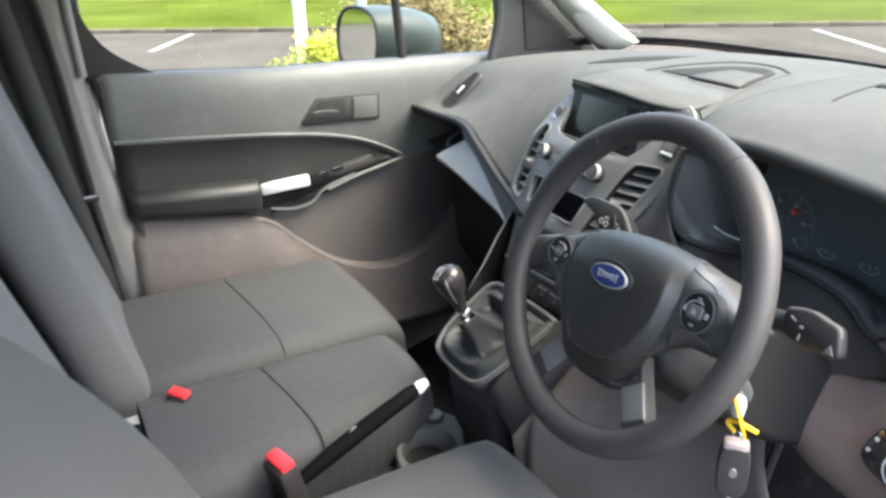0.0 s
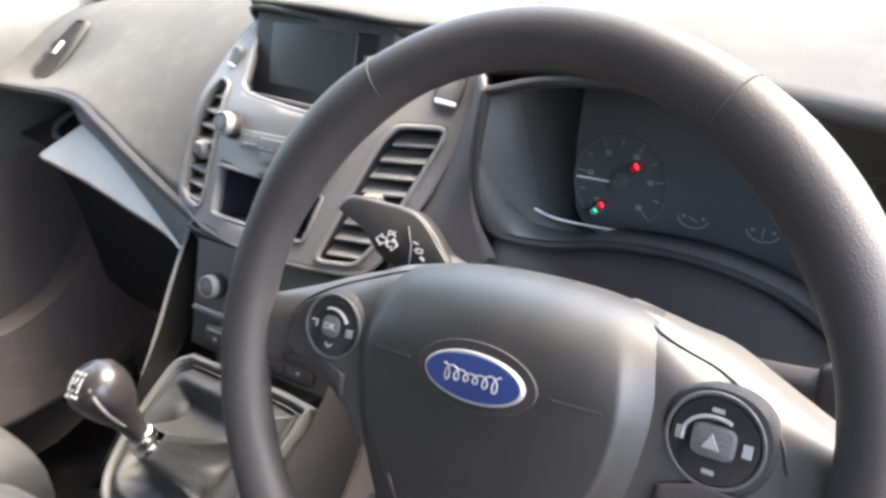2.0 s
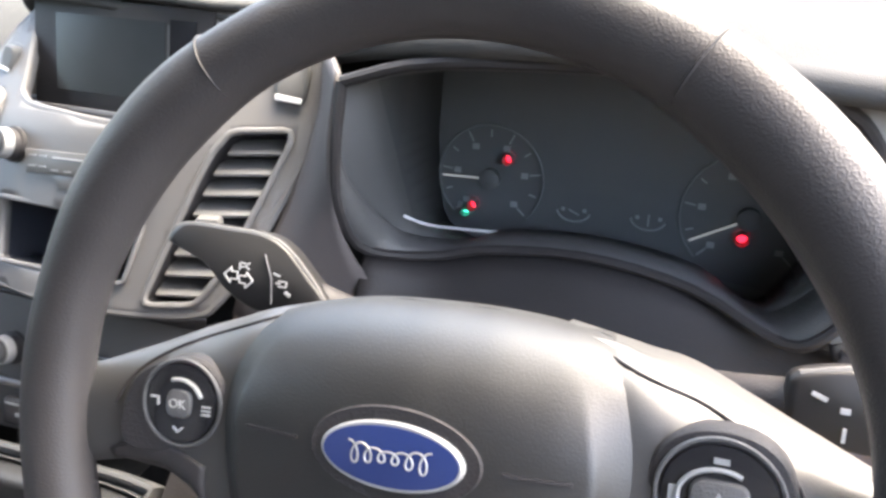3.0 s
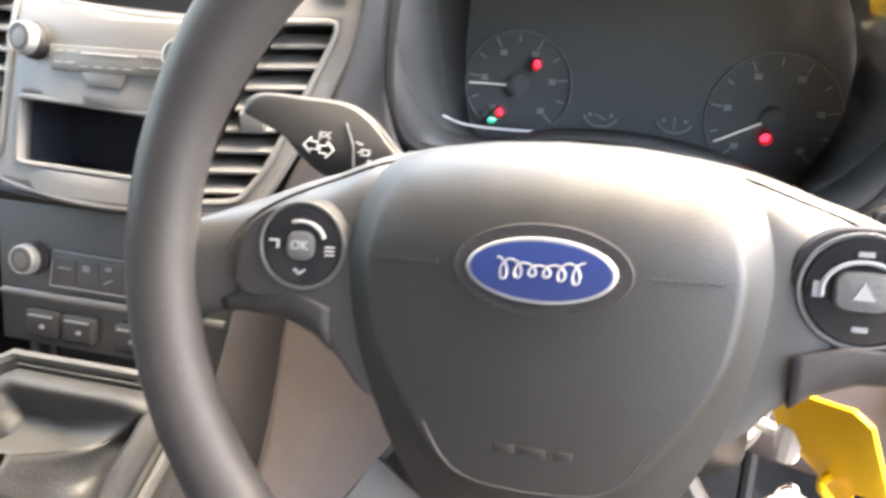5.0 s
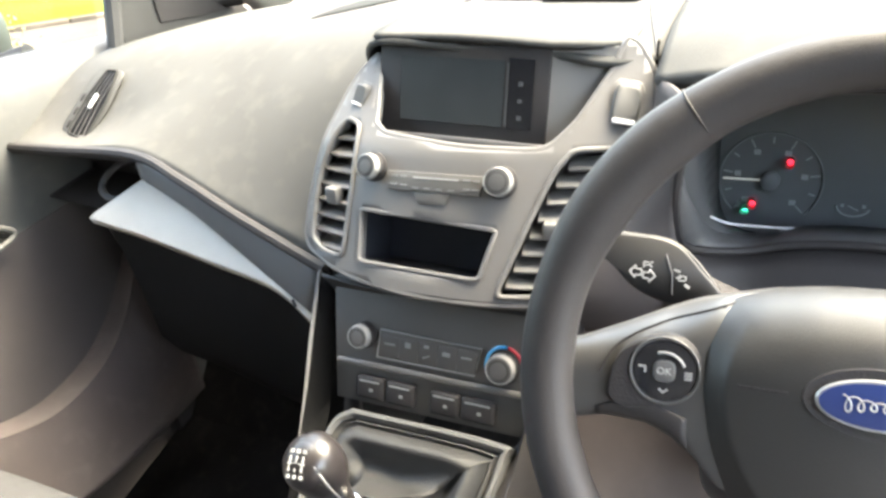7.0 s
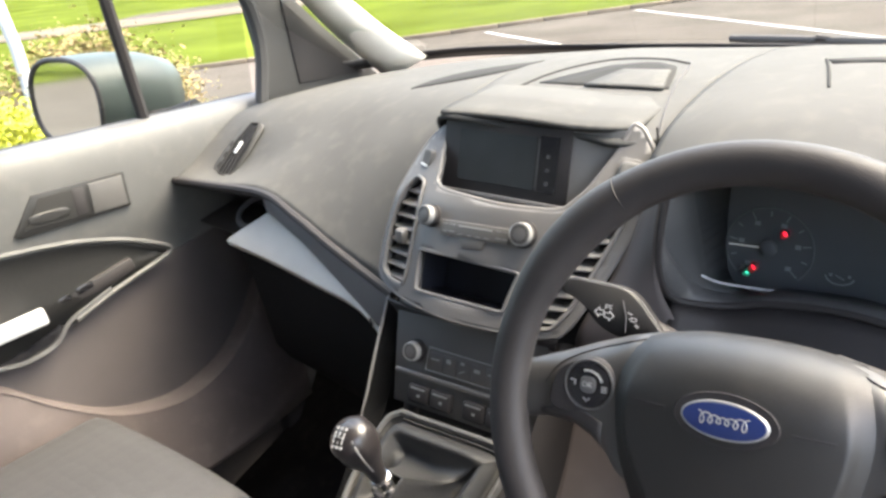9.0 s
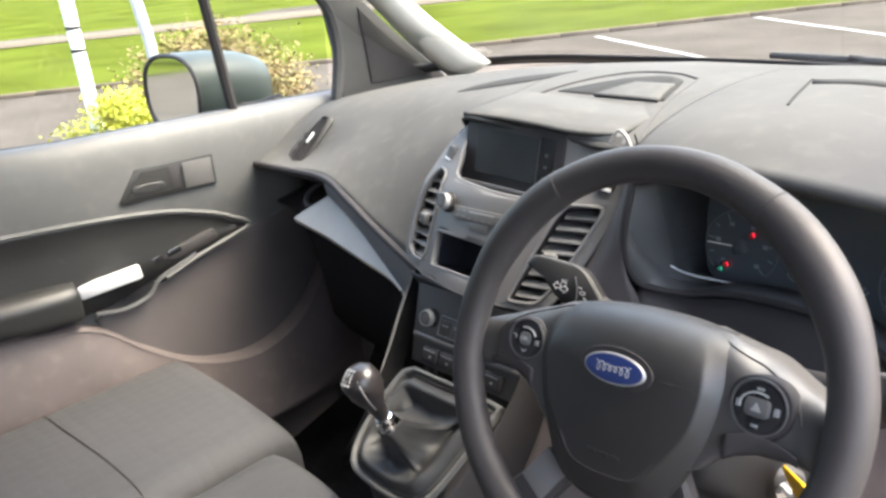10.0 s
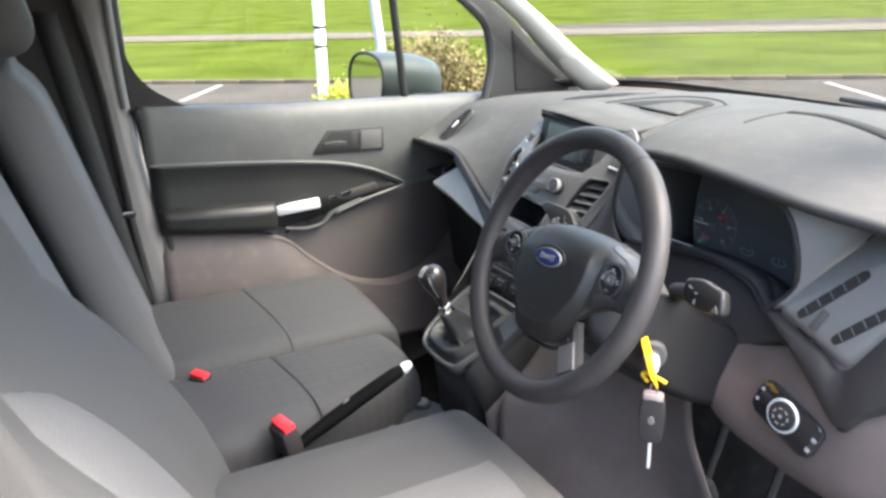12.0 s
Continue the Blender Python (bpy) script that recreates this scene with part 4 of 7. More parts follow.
part("tray_rim", bm, GRILLE, dash, "fine edge round the dash top tray")
rows = []
for y in np.linspace(0.408, 0.545, 14):
    a, b = float(np.interp(y, [0.408, 0.473, 0.521, 0.545], [-0.006, 0.020, 0.043, 0.082])), float(np.interp(y, [0.408, 0.47, 0.521, 0.545], [0.166, 0.150, 0.133, 0.100]))
    rows.append(drape([(a + (b - a) * k / 5, y) for k in range(6)], 0.0012))
part("tray_mat", loft(bmesh.new(), rows), GRILLE, dash, "dark tray recess", thick=0.002)
rows = []
for y in np.linspace(0.400, 0.482, 10):
    a, b = float(np.interp(y, [0.40, 0.482], [0.062, 0.078])), float(np.interp(y, [0.40, 0.482], [0.163, 0.140]))
    rows.append(drape([(a + (b - a) * k / 4, y) for k in range(5)], 0.0045))
part("tray_pad", loft(bmesh.new(), rows), PAD, dash, "grey raised tray pad", thick=0.003)
bm = bmesh.new()
tube(bm, drape(catmull([(0.2065, 0.275), (0.186, 0.35), (0.170, 0.42), (0.158, 0.483), (0.143, 0.548)], 26), 0.0003), 0.0013, 6)
part("seam", bm, BLACK, dash)
rows = []
for k in range(14):
    x = 0.312 + 0.26 * k / 13
    y = 0.515 - 0.55 * max(0.0, x - 0.36) ** 1.3
    rows.append(drape([(x, y), (x + 0.006, y - 0.018), (x + 0.012, y - 0.036)], 0.0012))
part("speaker_slot", loft(bmesh.new(), rows), GRILLE, dash, "dark slot below the windscreen", thick=0.002)
bm = bmesh.new()
tube(bm, drape(catmull([(0.345, 0.360), (0.328, 0.44), (0.309, 0.520)], 14), 0.0), 0.0018, 6)
part("hood_crease", bm, GRILLE, dash)

# ---- instrument recess ----
cluster = thing("instrument_cluster", (0.41, 0.34, 1.08), "dark instrument cluster with two round dials and red warning lights", "instrument cluster")
MOUTH = [(0.243, 0.214, 1.252), (0.238, 0.206, 1.205), (0.236, 0.208, 1.165), (0.244, 0.226, 1.128), (0.285, 0.252, 1.116), (0.33, 0.262, 1.123), (0.40, 0.264, 1.126), (0.47, 0.258, 1.116),
         (0.525, 0.228, 1.103), (0.548, 0.217, 1.116), (0.568, 0.226, 1.145), (0.571, 0.224, 1.175), (0.566, 0.222, 1.205), (0.552, 0.221, 1.237), (0.530, 0.218, 1.256), (0.48, 0.214, 1.266), (0.40, 0.214, 1.270), (0.30, 0.216, 1.266)]
INNER = []
for x, y, z in MOUTH:
    low = max(0.0, min(1.0, (1.200 - z) / 0.075))
    INNER.append((x + ((0.022 if x < 0.3 else -0.016 if x > 0.52 else 0.0) * low), y + 0.003 + 0.036 * low ** 0.8, z - 0.003))
DEEP = [(0.41 + (x - 0.41) * 0.93, 0.372, 1.165 + (z - 1.165) * (0.96 if z > 1.165 else 1.6) - 0.012) for x, y, z in MOUTH]
loop = lambda pts: catmull(pts + [pts[0]], 65)[:64]
part("cowl", loft(bmesh.new(), [loop(MOUTH), [tuple(Vector(p).lerp(Vector(q), 0.5)) for p, q in zip(loop(MOUTH), loop(INNER))], loop(INNER)], True), DARK, cluster, "dark outer cowl", thick=0.003)
part("inner_cowl", loft(bmesh.new(), [loop(INNER), loop(DEEP)], True), COWL, cluster, "black inner cowl", thick=0.002)
bm = bmesh.new()
tube(bm, loop(MOUTH) + [loop(MOUTH)[0]], 0.004, 8)
part("cowl_rim", bm, BLACK, cluster, "dark moulded rim")
FACE = frame_m((0.41, 0.371, 1.15), (1, 0, 0), (0, 0.08, 1))
bm = bmesh.new()
plate(bm, [(p[0] - 0.41, p[2] - 1.15) for p in loop(DEEP)], 0.002, FACE @ pose(0, 0, -0.003))
part("dial_plate", bm, DIAL, cluster)


def dial(cx, cy, r, needle, rects):
    ring = bmesh.new()
    tube(ring, [FACE @ Vector((cx + r * math.cos(a), cy + r * math.sin(a), 0.001)) for a in np.linspace(radians(-45), radians(225), 40)], 0.0009, 6)
    d = part("dial_ring", ring, GREY_MARK, cluster, "thin grey dial ring")
    bm = bmesh.new()
    for k in range(11):
        a = radians(225 - 27 * k)
        w = 0.006 if k % 2 else 0.009
        box(bm, (0, 0, 0), (w, 0.0013, 0.0006), 0, FACE @ pose(cx, cy, 0.0008, 0, 0, math.degrees(a)) @ pose(r - 0.007, 0, 0))
        box(bm, (0, 0, 0), (0.006, 0.005, 0.0006), 0, FACE @ pose(cx + (r - 0.016) * math.cos(a), cy + (r - 0.016) * math.sin(a), 0.0008)) if k % 2 == 0 else None
    part("dial_scale", bm, DIALMARK, cluster)
    bm = bmesh.new()
    box(bm, (0, 0, 0), (r * 0.92, 0.0016, 0.0012), 0, FACE @ pose(cx, cy, 0.004, 0, 0, needle) @ pose(r * 0.46, 0, 0))
    part("needle", bm, NEEDLE, cluster, "pale pointer")
    bm = bmesh.new()
    spin(bm, [(0.009, 0), (0.009, 0.006), (0.006, 0.008), (0.001, 0.008)], FACE @ pose(cx, cy, 0), 20)
    part("dial_boss", bm, DIAL, cluster)


dial(-0.113, -0.013, 0.046, 180, ())
dial(0.096, -0.024, 0.052, 208, ())
for x, z, w, h, mat in ((0.313, 1.156, 0.005, 0.0068, WARN), (0.283, 1.113, 0.005, 0.0068, WARN), (0.503, 1.110, 0.0075, 0.0075, WARN), (0.277, 1.106, 0.006, 0.003, GREEN)):
    bm = bmesh.new()
    plate(bm, oval(w / 2, h / 2, 14), 0.001, FACE @ pose(x - 0.41, z - 1.15, 0.001))
    lamp = part("warning_light", bm, mat, cluster, "red warning light" if mat is WARN else "green tell-tale")
    o = oval(w / 2 + 0.0012, h / 2 + 0.0012, 20)
    bm = loft(bmesh.new(), [[FACE @ Vector((x - 0.41 + p[0] * k, z - 1.15 + p[1] * k, d)) for p in o] for k, d in ((1.12, 0.0), (1.12, 0.010), (1.0, 0.010), (1.0, 0.0005))], True)
    part("light_tunnel", bm, DIAL, lamp)
for cx, s in ((-0.040, 1), (0.021, -1)):
    bm = bmesh.new()
    tube(bm, [FACE @ Vector((cx + 0.014 * math.cos(a), -0.033 + 0.010 * math.sin(a), 0.001)) for a in np.linspace(radians(185), radians(345), 14)], 0.0010, 6)
    part("small_gauge", bm, DIALMARK, cluster, "curved fuel or heat gauge")
    bm = bmesh.new()
    bars(bm, FACE @ pose(cx, -0.035, 0.0005), [(0, 0, 0.0012, 0.010, 0 if s < 0 else 65), (-0.009, 0.002, 0.003, 0.003), (0.009, 0.002, 0.003, 0.003)])
    part("gauge_print", bm, DIALMARK, cluster)
bm = bmesh.new()
loft(bm, [[(0.262, 0.278, 1.130), (0.33, 0.296, 1.121), (0.41, 0.30, 1.119), (0.50, 0.285, 1.110), (0.556, 0.262, 1.116)], [(0.258, 0.236, 1.25), (0.33, 0.238, 1.26), (0.41, 0.238, 1.262), (0.48, 0.237, 1.258), (0.545, 0.232, 1.242)]])
g = part("lens", bm, LENS, cluster, "clear cover lens")
g.visible_shadow = False
bm = bmesh.new()
tube(bm, catmull([(0.253, 0.275, 1.136), (0.275, 0.284, 1.126), (0.325, 0.297, 1.121)], 10), 0.0012, 6)
part("lens_edge", bm, SATIN, cluster, "bright lens edge")
letters("digit", "0", 0.009, FACE @ pose(-0.140, -0.040, 0.001), DIALMARK, cluster)

# ---- centre stack ----
stack = thing("centre_stack", (0.02, 0.2, 1.08), "satin grey centre stack with knobs, vents and storage slot", "centre stack")


def sp(x, z, off=0.0):
    """A place on the bowed face of the stack."""
    y = 0.197 + 0.43 * (z - 1.187) + 0.02 * ((x - 0.022) / 0.14) ** 2
    return Vector((x, y - off * 0.92, z + off * 0.39))


def sm(x, z, off=0.0):
    """Pose on the stack's face: x right, y up the face, z towards the driver."""
    return frame_m(sp(x, z, off), (1, 2.04 * (x - 0.022), 0), (0, 0.43, 1))


def sunk(x, z, off=0.0):
    """On the face, which leans back beside the display."""
    k = max(0.0, min(1.0, (z - 1.205) / 0.07))
    p = sp(x, z, off)
    p.y += 0.92 * k * float(np.interp(x, [-0.06, 0.15], [0.030, 0.012]))
    return p


def inside(p, poly):
    hit = False
    for k in range(len(poly)):
        (x0, y0), (x1, y1) = poly[k - 1], poly[k]
        if (y0 > p[1]) != (y1 > p[1]) and p[0] < (x1 - x0) * (p[1] - y0) / (y1 - y0) + x0:
            hit = not hit
    return hit


FASCIA = rounded([(-0.060, 1.280), (-0.0782, 1.2642), (-0.090, 1.246), (-0.1045, 1.212), (-0.1135, 1.184), (-0.1215, 1.148), (-0.1245, 1.117), (-0.117, 1.1045), (-0.085, 1.094), (-0.0589, 1.0895), (0.0073, 1.0845), (0.0746, 1.0838), (0.125, 1.0845), (0.1415, 1.088), (0.1525, 1.100),
                  (0.1801, 1.150), (0.2112, 1.2165), (0.2112, 1.2313), (0.2107, 1.250), (0.200, 1.270), (0.189, 1.287), (0.180, 1.292), (0.1700, 1.266), (0.1480, 1.2303), (0.1245, 1.2085), (0.05, 1.2105), (-0.0342, 1.2170), (-0.0470, 1.224), (-0.0485, 1.2364), (-0.0555, 1.263)], 0.25, 3)
VENT_L = rounded([(-0.080, 1.2258), (-0.0948, 1.2107), (-0.1072, 1.1785), (-0.1125, 1.1466), (-0.1128, 1.1151), (-0.097, 1.1065), (-0.0705, 1.1045), (-0.0666, 1.1436), (-0.0634, 1.184), (-0.0625, 1.2215)], 0.3, 3)
VENT_R = rounded([(0.1480, 1.2090), (0.1935, 1.2090), (0.1674, 1.1501), (0.1498, 1.1136), (0.1330, 1.0925), (0.0915, 1.0905), (0.1102, 1.136), (0.1257, 1.1745), (0.1355, 1.1944)], 0.22, 3)
SLOT_IN = rounded([(-0.0515, 1.1515), (0.0890, 1.1455), (0.0760, 1.1035), (-0.0505, 1.1055)], 0.07, 4)


def sheet(outline, holes, off, step=0.007):
    """Sheet on the stack's face inside an outline, with holes."""
    pts, edges = [], []
    for poly in [outline] + holes:
        n = len(pts)
        pts += [Vector(p) for p in poly]
        edges += [(n + k, n + (k + 1) % len(poly)) for k in range(len(poly))]
    xs, zs = [p[0] for p in outline], [p[1] for p in outline]
    x = min(xs) + step / 2
    while x < max(xs):
        z = min(zs) + step / 2
        while z < max(zs):
            if inside((x, z), outline) and not any(inside((x, z), h) for h in holes):
                pts.append(Vector((x, z)))
            z += step
        x += step
    vs, _, fs, *_ = delaunay_2d_cdt(pts, edges, [], 0, 1e-6)
    bm = bmesh.new()
    made = [bm.verts.new(sunk(v.x, v.y, off)) for v in vs]
    for f in fs:
        c = sum((vs[k] for k in f), Vector((0, 0))) / len(f)
        if inside(c, outline) and not any(inside(c, h) for h in holes):
            bm.faces.new([made[k] for k in f])
    return bm


def lip(poly, r, off=0.0):
    """Rounded edge along a closed outline on the face."""
    ring = [sunk(*p, off) for p in poly]
    return tube(bmesh.new(), ring + [ring[0], ring[1]], r, 8, False)


def well(rings):
    """Open recess: rings from its mouth to its closed floor."""
    bm = loft(bmesh.new(), rings, True)
    bm.verts.ensure_lookup_table()
    n = len(rings[0])
    bm.faces.new([bm.verts[k] for k in range(len(bm.verts) - n, len(bm.verts))])
    return bm


part("fascia", sheet(FASCIA, [VENT_L, VENT_R, SLOT_IN], 0.0), SILVER, stack, "satin grey fascia round vents, slot and display", thick=0.010, sharp=50)
part("fascia_lip", lip(FASCIA, 0.0034, -0.003), SILVER, stack, "rounded outer edge")
# storage slot
bm = well([[sp(x, z, d) for x, z in SLOT_IN] for d in (-0.002, -0.03, -0.06)])
part("slot", bm, SLOT, stack, "deep black storage slot")
part("slot_trim", lip(SLOT_IN, 0.0022, 0.0004), SILVER, stack, "pale slot edge")


def knob(x, z, r, parent, m, ring=RINGMETAL):
    bm = bmesh.new()
    spin(bm, [(r * 1.2, 0), (r * 1.2, 0.003), (r * 1.06, 0.004), (r * 1.02, 0.010)], m, 28)
    k = part("knob", bm, BLACK, parent, "round control knob")
    bm = bmesh.new()
    spin(bm, [(r * 1.04, 0.009), (r * 1.01, 0.014), (r * 0.98, 0.0162), (r * 0.92, 0.0165), (r * 0.90, 0.015)], m, 32)
    part("collar", bm, ring, k, "satin metal collar")
    bm = bmesh.new()
    spin(bm, [(r * 0.91, 0.013), (r * 0.87, 0.0158), (r * 0.5, 0.0165), (r * 0.1, 0.0167)], m, 28)
    part("cap", bm, DARK, k, "dark knob face")
    bm = bmesh.new()
    tube(bm, [m @ Vector((r * 0.66 * math.cos(a), r * 0.66 * math.sin(a), 0.0160)) for a in np.linspace(0, 2 * math.pi, 32)], r * 0.06, 6)
    part("groove", bm, BLACK, k)
    return k


knob(-0.038, 1.189, 0.0115, stack, sm(-0.038, 1.189))
knob(0.089, 1.184, 0.0125, stack, sm(0.089, 1.184))
bm = bmesh.new()
plate(bm, [(-0.046, -0.0095), (0.046, -0.0095), (0.049, 0.0085), (-0.049, 0.0085)], 0.0025, sm(0.0265, 1.181), 0.0015)
part("button_plate", bm, PLATE, stack, "grey radio button plate")
bm = bmesh.new()
bars(bm, sm(0.0265, 1.181, 0.0025), [(0.002, 0.0035, 0.045, 0.0014)])
part("plate_line", bm, WHITE_MARK, stack)
bm = bmesh.new()
bars(bm, sm(0.0265, 1.181, 0.0025), [(x, y, 0.0065, 0.0012) for x in (-0.040, -0.030, 0.033, 0.042) for y in (-0.004, 0.004)] + [(x, -0.006, 0.006, 0.001) for x in (-0.018, -0.006, 0.006, 0.018)])
part("button_print", bm, GREY_MARK, stack)
bm = bmesh.new()
plate(bm, [(-0.020, 0), (0.020, 0), (0.0135, -0.012), (-0.0135, -0.012)], 0.0015, sm(0.0255, 1.1735), 0.0008)
part("eject_tab", bm, PLATE, stack)


def vent_bank(poly, tops, thick_, slat):
    """Slatted vent: rim, dark throat, and slats that slope towards the driver."""
    v = part("air_vent", well([[sunk(x, z, d) for x, z in poly] for d in (-0.001, -0.020, -0.040)]), BLACK, stack, "slatted air vent")
    part("vent_rim", lip(poly, 0.0026, 0.0004), SILVER, v)
    for z in tops:
        xs = sorted((x0 + (x1 - x0) * (z - z0) / (z1 - z0)) for (x0, z0), (x1, z1) in zip(poly, poly[1:] + poly[:1]) if (z0 > z) != (z1 > z))
        p, q = xs[0], xs[-1]
        bm = bmesh.new()
        mid = (p + q) / 2
        m = frame_m(sunk(mid, z, -0.013), sunk(q, z) - sunk(p, z), (0, 0.43, 1)) @ pose(0, 0, 0, 34)
        box(bm, (0, 0, 0), ((q - p) * 0.985, thick_, 0.022), 0.0012, m)
        part("slat", bm, slat, v)
    return v


vl = vent_bank(VENT_L, [1.2135 - 0.0142 * k for k in range(8)], 0.0034, SILVER)
vr = vent_bank(VENT_R, [1.1995 - 0.0137 * k for k in range(8)], 0.0030, SLAT)
bm = bmesh.new()
box(bm, (0, 0, 0), (0.016, 0.018, 0.012), 0.003, sm(-0.0885, 1.158, -0.002) @ pose(0, 0, 0, 20))
part("vent_tab", bm, SILVER, vl)
bm = bmesh.new()
box(bm, (0, 0, 0), (0.018, 0.016, 0.012), 0.003, sm(0.137, 1.146, -0.003) @ pose(0, 0, 0, 20))
part("vent_tab", bm, SLAT, vr)


def rocker(x, z, s=1.0, off=-0.004):
    m = sm(x, z, off)
    bm = bmesh.new()
    plate(bm, oval(0.012 * s, 0.018 * s, 24, 4), 0.003, m @ pose(0, 0, 0, 0, 0, -12), 0.001)
    r = part("rocker_switch", bm, SILVER, stack, "small grey rocker switch")
    bm = bmesh.new()
    dome(bm, oval(0.010 * s, 0.015 * s, 24, 4), ((1, 0.003), (0.96, 0.008), (0.8, 0.010)), m @ pose(0, 0, 0, 0, 0, -12))
    part("key_top", bm, TRIM, r)
    bm = bmesh.new()
    box(bm, (0, -0.012 * s, 0.010), (0.016 * s, 0.0035 * s, 0.002), 0.0005, m @ pose(0, 0, 0, 0, 0, -12))
    part("key_line", bm, SATIN, r, "pale line at the foot")


rocker(0.184, 1.2425, 1.2, -0.0085)
rocker(-0.069, 1.2500, 0.75, -0.0200)

# display under its hood
disp = thing("dash_display", (0.03, 0.27, 1.205), "dark hooded dashboard display with side buttons", "display")
FT = frame_m((0.031, 0.2575, 1.2475), (0.172, -0.004, -0.006), (0, 0.020, 0.08))
bm = bmesh.new()
fr = [FT @ Vector(p) for p in ((-0.086, -0.042, 0), (0.086, -0.042, 0), (0.086, 0.042, 0), (-0.086, 0.042, 0))]
bk = [Vector((-0.075, 0.40, 1.195)), Vector((0.150, 0.262, 1.195)), Vector((0.178, 0.276, 1.284)), Vector((-0.075, 0.40, 1.292))]
loft(bm, [fr, bk], True, True)
part("housing", bm, PODGREY, disp, "grey housing behind the screen")
bm = bmesh.new()
front = [FT @ Vector(p) for p in ((-0.091, 0.046, 0.010), (-0.03, 0.0475, 0.012), (0.03, 0.047, 0.011), (0.084, 0.0445, 0.008))] + [Vector((0.150, 0.262, 1.2885)), Vector((0.182, 0.285, 1.284))]
front = [Vector(p) for p in catmull([tuple(p) for p in front], 24)]
loft(bm, [front] + [[p + Vector((0, dy, dz)) for p in front] for dy, dz in ((0.004, 0.003), (0.02, 0.005), (0.06, 0.008), (0.12, 0.010))])
part("hood", bm, PAD, disp, "thin grey hood over the screen", thick=0.006)
bm = bmesh.new()
plate(bm, [(-0.086, -0.042), (0.086, -0.042), (0.086, 0.042), (-0.086, 0.042)], 0.003, FT, 0.0015)
part("bezel", bm, BLACK, disp, "black bezel")
bm = bmesh.new()
plate(bm, [(-0.062, -0.029), (0.044, -0.029), (0.044, 0.030), (-0.062, 0.030)], 0.0012, FT @ pose(0, 0, 0.003))
part("screen", bm, SCREEN, disp, "unlit grey screen")
bm = bmesh.new()
plate(bm, [(0.048, -0.030), (0.072, -0.030), (0.072, 0.032), (0.048, 0.032)], 0.001, FT @ pose(0, 0, 0.003))
part("button_strip", bm, PIANO, disp)
bm = bmesh.new()
bars(bm, FT @ pose(0.060, 0, 0.004), [(0, -0.02, 0.004, 0.004), (0, -0.005, 0.004, 0.003), (0, 0.010, 0.004, 0.004), (-0.013, 0, 0.0012, 0.056)])
part("button_print", bm, DARK, disp)
bm = bmesh.new()
box(bm, (0, -0.0445, -0.002), (0.176, 0.006, 0.02), 0.002, FT)
part("foot_ledge", bm, SILVER, disp)

# heater panel
heater = thing("heater_panel", (0.02, 0.16, 0.96), "dark heater control panel with two knobs and buttons", "control panel")


def hp(x, z, off=0.0):
    return Vector((x, 0.158 + 0.35 * (z - 1.02) - off * 0.944, z + off * 0.33))


def hm(x, z, off=0.0):
    return frame_m(hp(x, z, off), (1, 0, 0), (0, 0.35, 1))


bm = bmesh.new()
plate(bm, [(-0.083, -0.065), (0.128, -0.065), (0.126, 0.062), (-0.090, 0.062)], 0.006, hm(0.0, 1.02, -0.006), 0.002)
part("panel", bm, HEATER, heater, "dark panel")
for x, z, r in ((-0.051, 1.026, 0.0115), (0.0985, 1.020, 0.0135)):
    knob(x, z, r, heater, hm(x, z))
for a0, a1, mat in ((20, 80, HOT), (85, 235, COLD)):
    bm = bmesh.new()
    tube(bm, [hm(0.0985, 1.020, 0.002) @ Vector((0.0178 * math.cos(a), 0.0185 * math.sin(a), 0)) for a in np.linspace(radians(a0), radians(a1), 20)], 0.0016, 6)
    part("temperature_arc", bm, mat, heater, "blue cold arc" if mat is COLD else "red hot arc")
bm = bmesh.new()
plate(bm, [(-0.055, -0.016), (0.050, -0.016), (0.056, 0.011), (-0.052, 0.013)], 0.003, hm(0.020, 1.022), 0.0015)
bp = part("button_bank", bm, HEATER, heater, "black button bank")
for k in range(5):
    bm = bmesh.new()
    box(bm, (-0.040 + 0.0205 * k, -0.003, 0.0028), (0.0198, 0.021, 0.0024), 0.0008, hm(0.020, 1.022))
    part("button", bm, HEATER, bp)
bm = bmesh.new()
tube(bm, [hm(0.020, 1.022, 0.0032) @ Vector((x, y, 0)) for x, y in ((-0.055, -0.016), (0.050, -0.016), (0.056, 0.011), (-0.052, 0.013), (-0.055, -0.016))], 0.0007, 5)
part("bank_edge", bm, GREY_MARK, bp)
bm = bmesh.new()
bars(bm, hm(0.020, 1.022, 0.005), [(-0.040, 0, 0.012, 0.0016), (-0.020, 0.002, 0.006, 0.005), (-0.0, 0.004, 0.005, 0.003), (0.0, -0.006, 0.008, 0.0015, 25), (0.021, 0.0, 0.008, 0.004), (0.042, 0.0, 0.011, 0.0016)])
part("button_print", bm, GREY_MARK, heater)
for x, w in ((-0.052, 0.032), (-0.018, 0.032), (0.030, 0.032), (0.065, 0.036)):
    bm = bmesh.new()
    box(bm, (0, 0, 0.003), (w, 0.024, 0.010), 0.004, hm(x + 0.012, 0.976), 3)
    b = part("lower_button", bm, BLACK, heater, "black push button")
    bm = bmesh.new()
    bars(bm, hm(x + 0.012, 0.976, 0.008), [(0, 0.0075, w * 0.7, 0.0016), (0.002, -0.001, 0.004, 0.003)])
    part("button_print", bm, GREY_MARK, b)
bm = bmesh.new()
tube(bm, [hp(x, 0.998 - 0.0, 0.003) for x in np.linspace(-0.080, 0.122, 10)], 0.0032, 8)
part("ledge", bm, PLATE, heater, "rounded ledge above the lower buttons")
bm = bmesh.new()
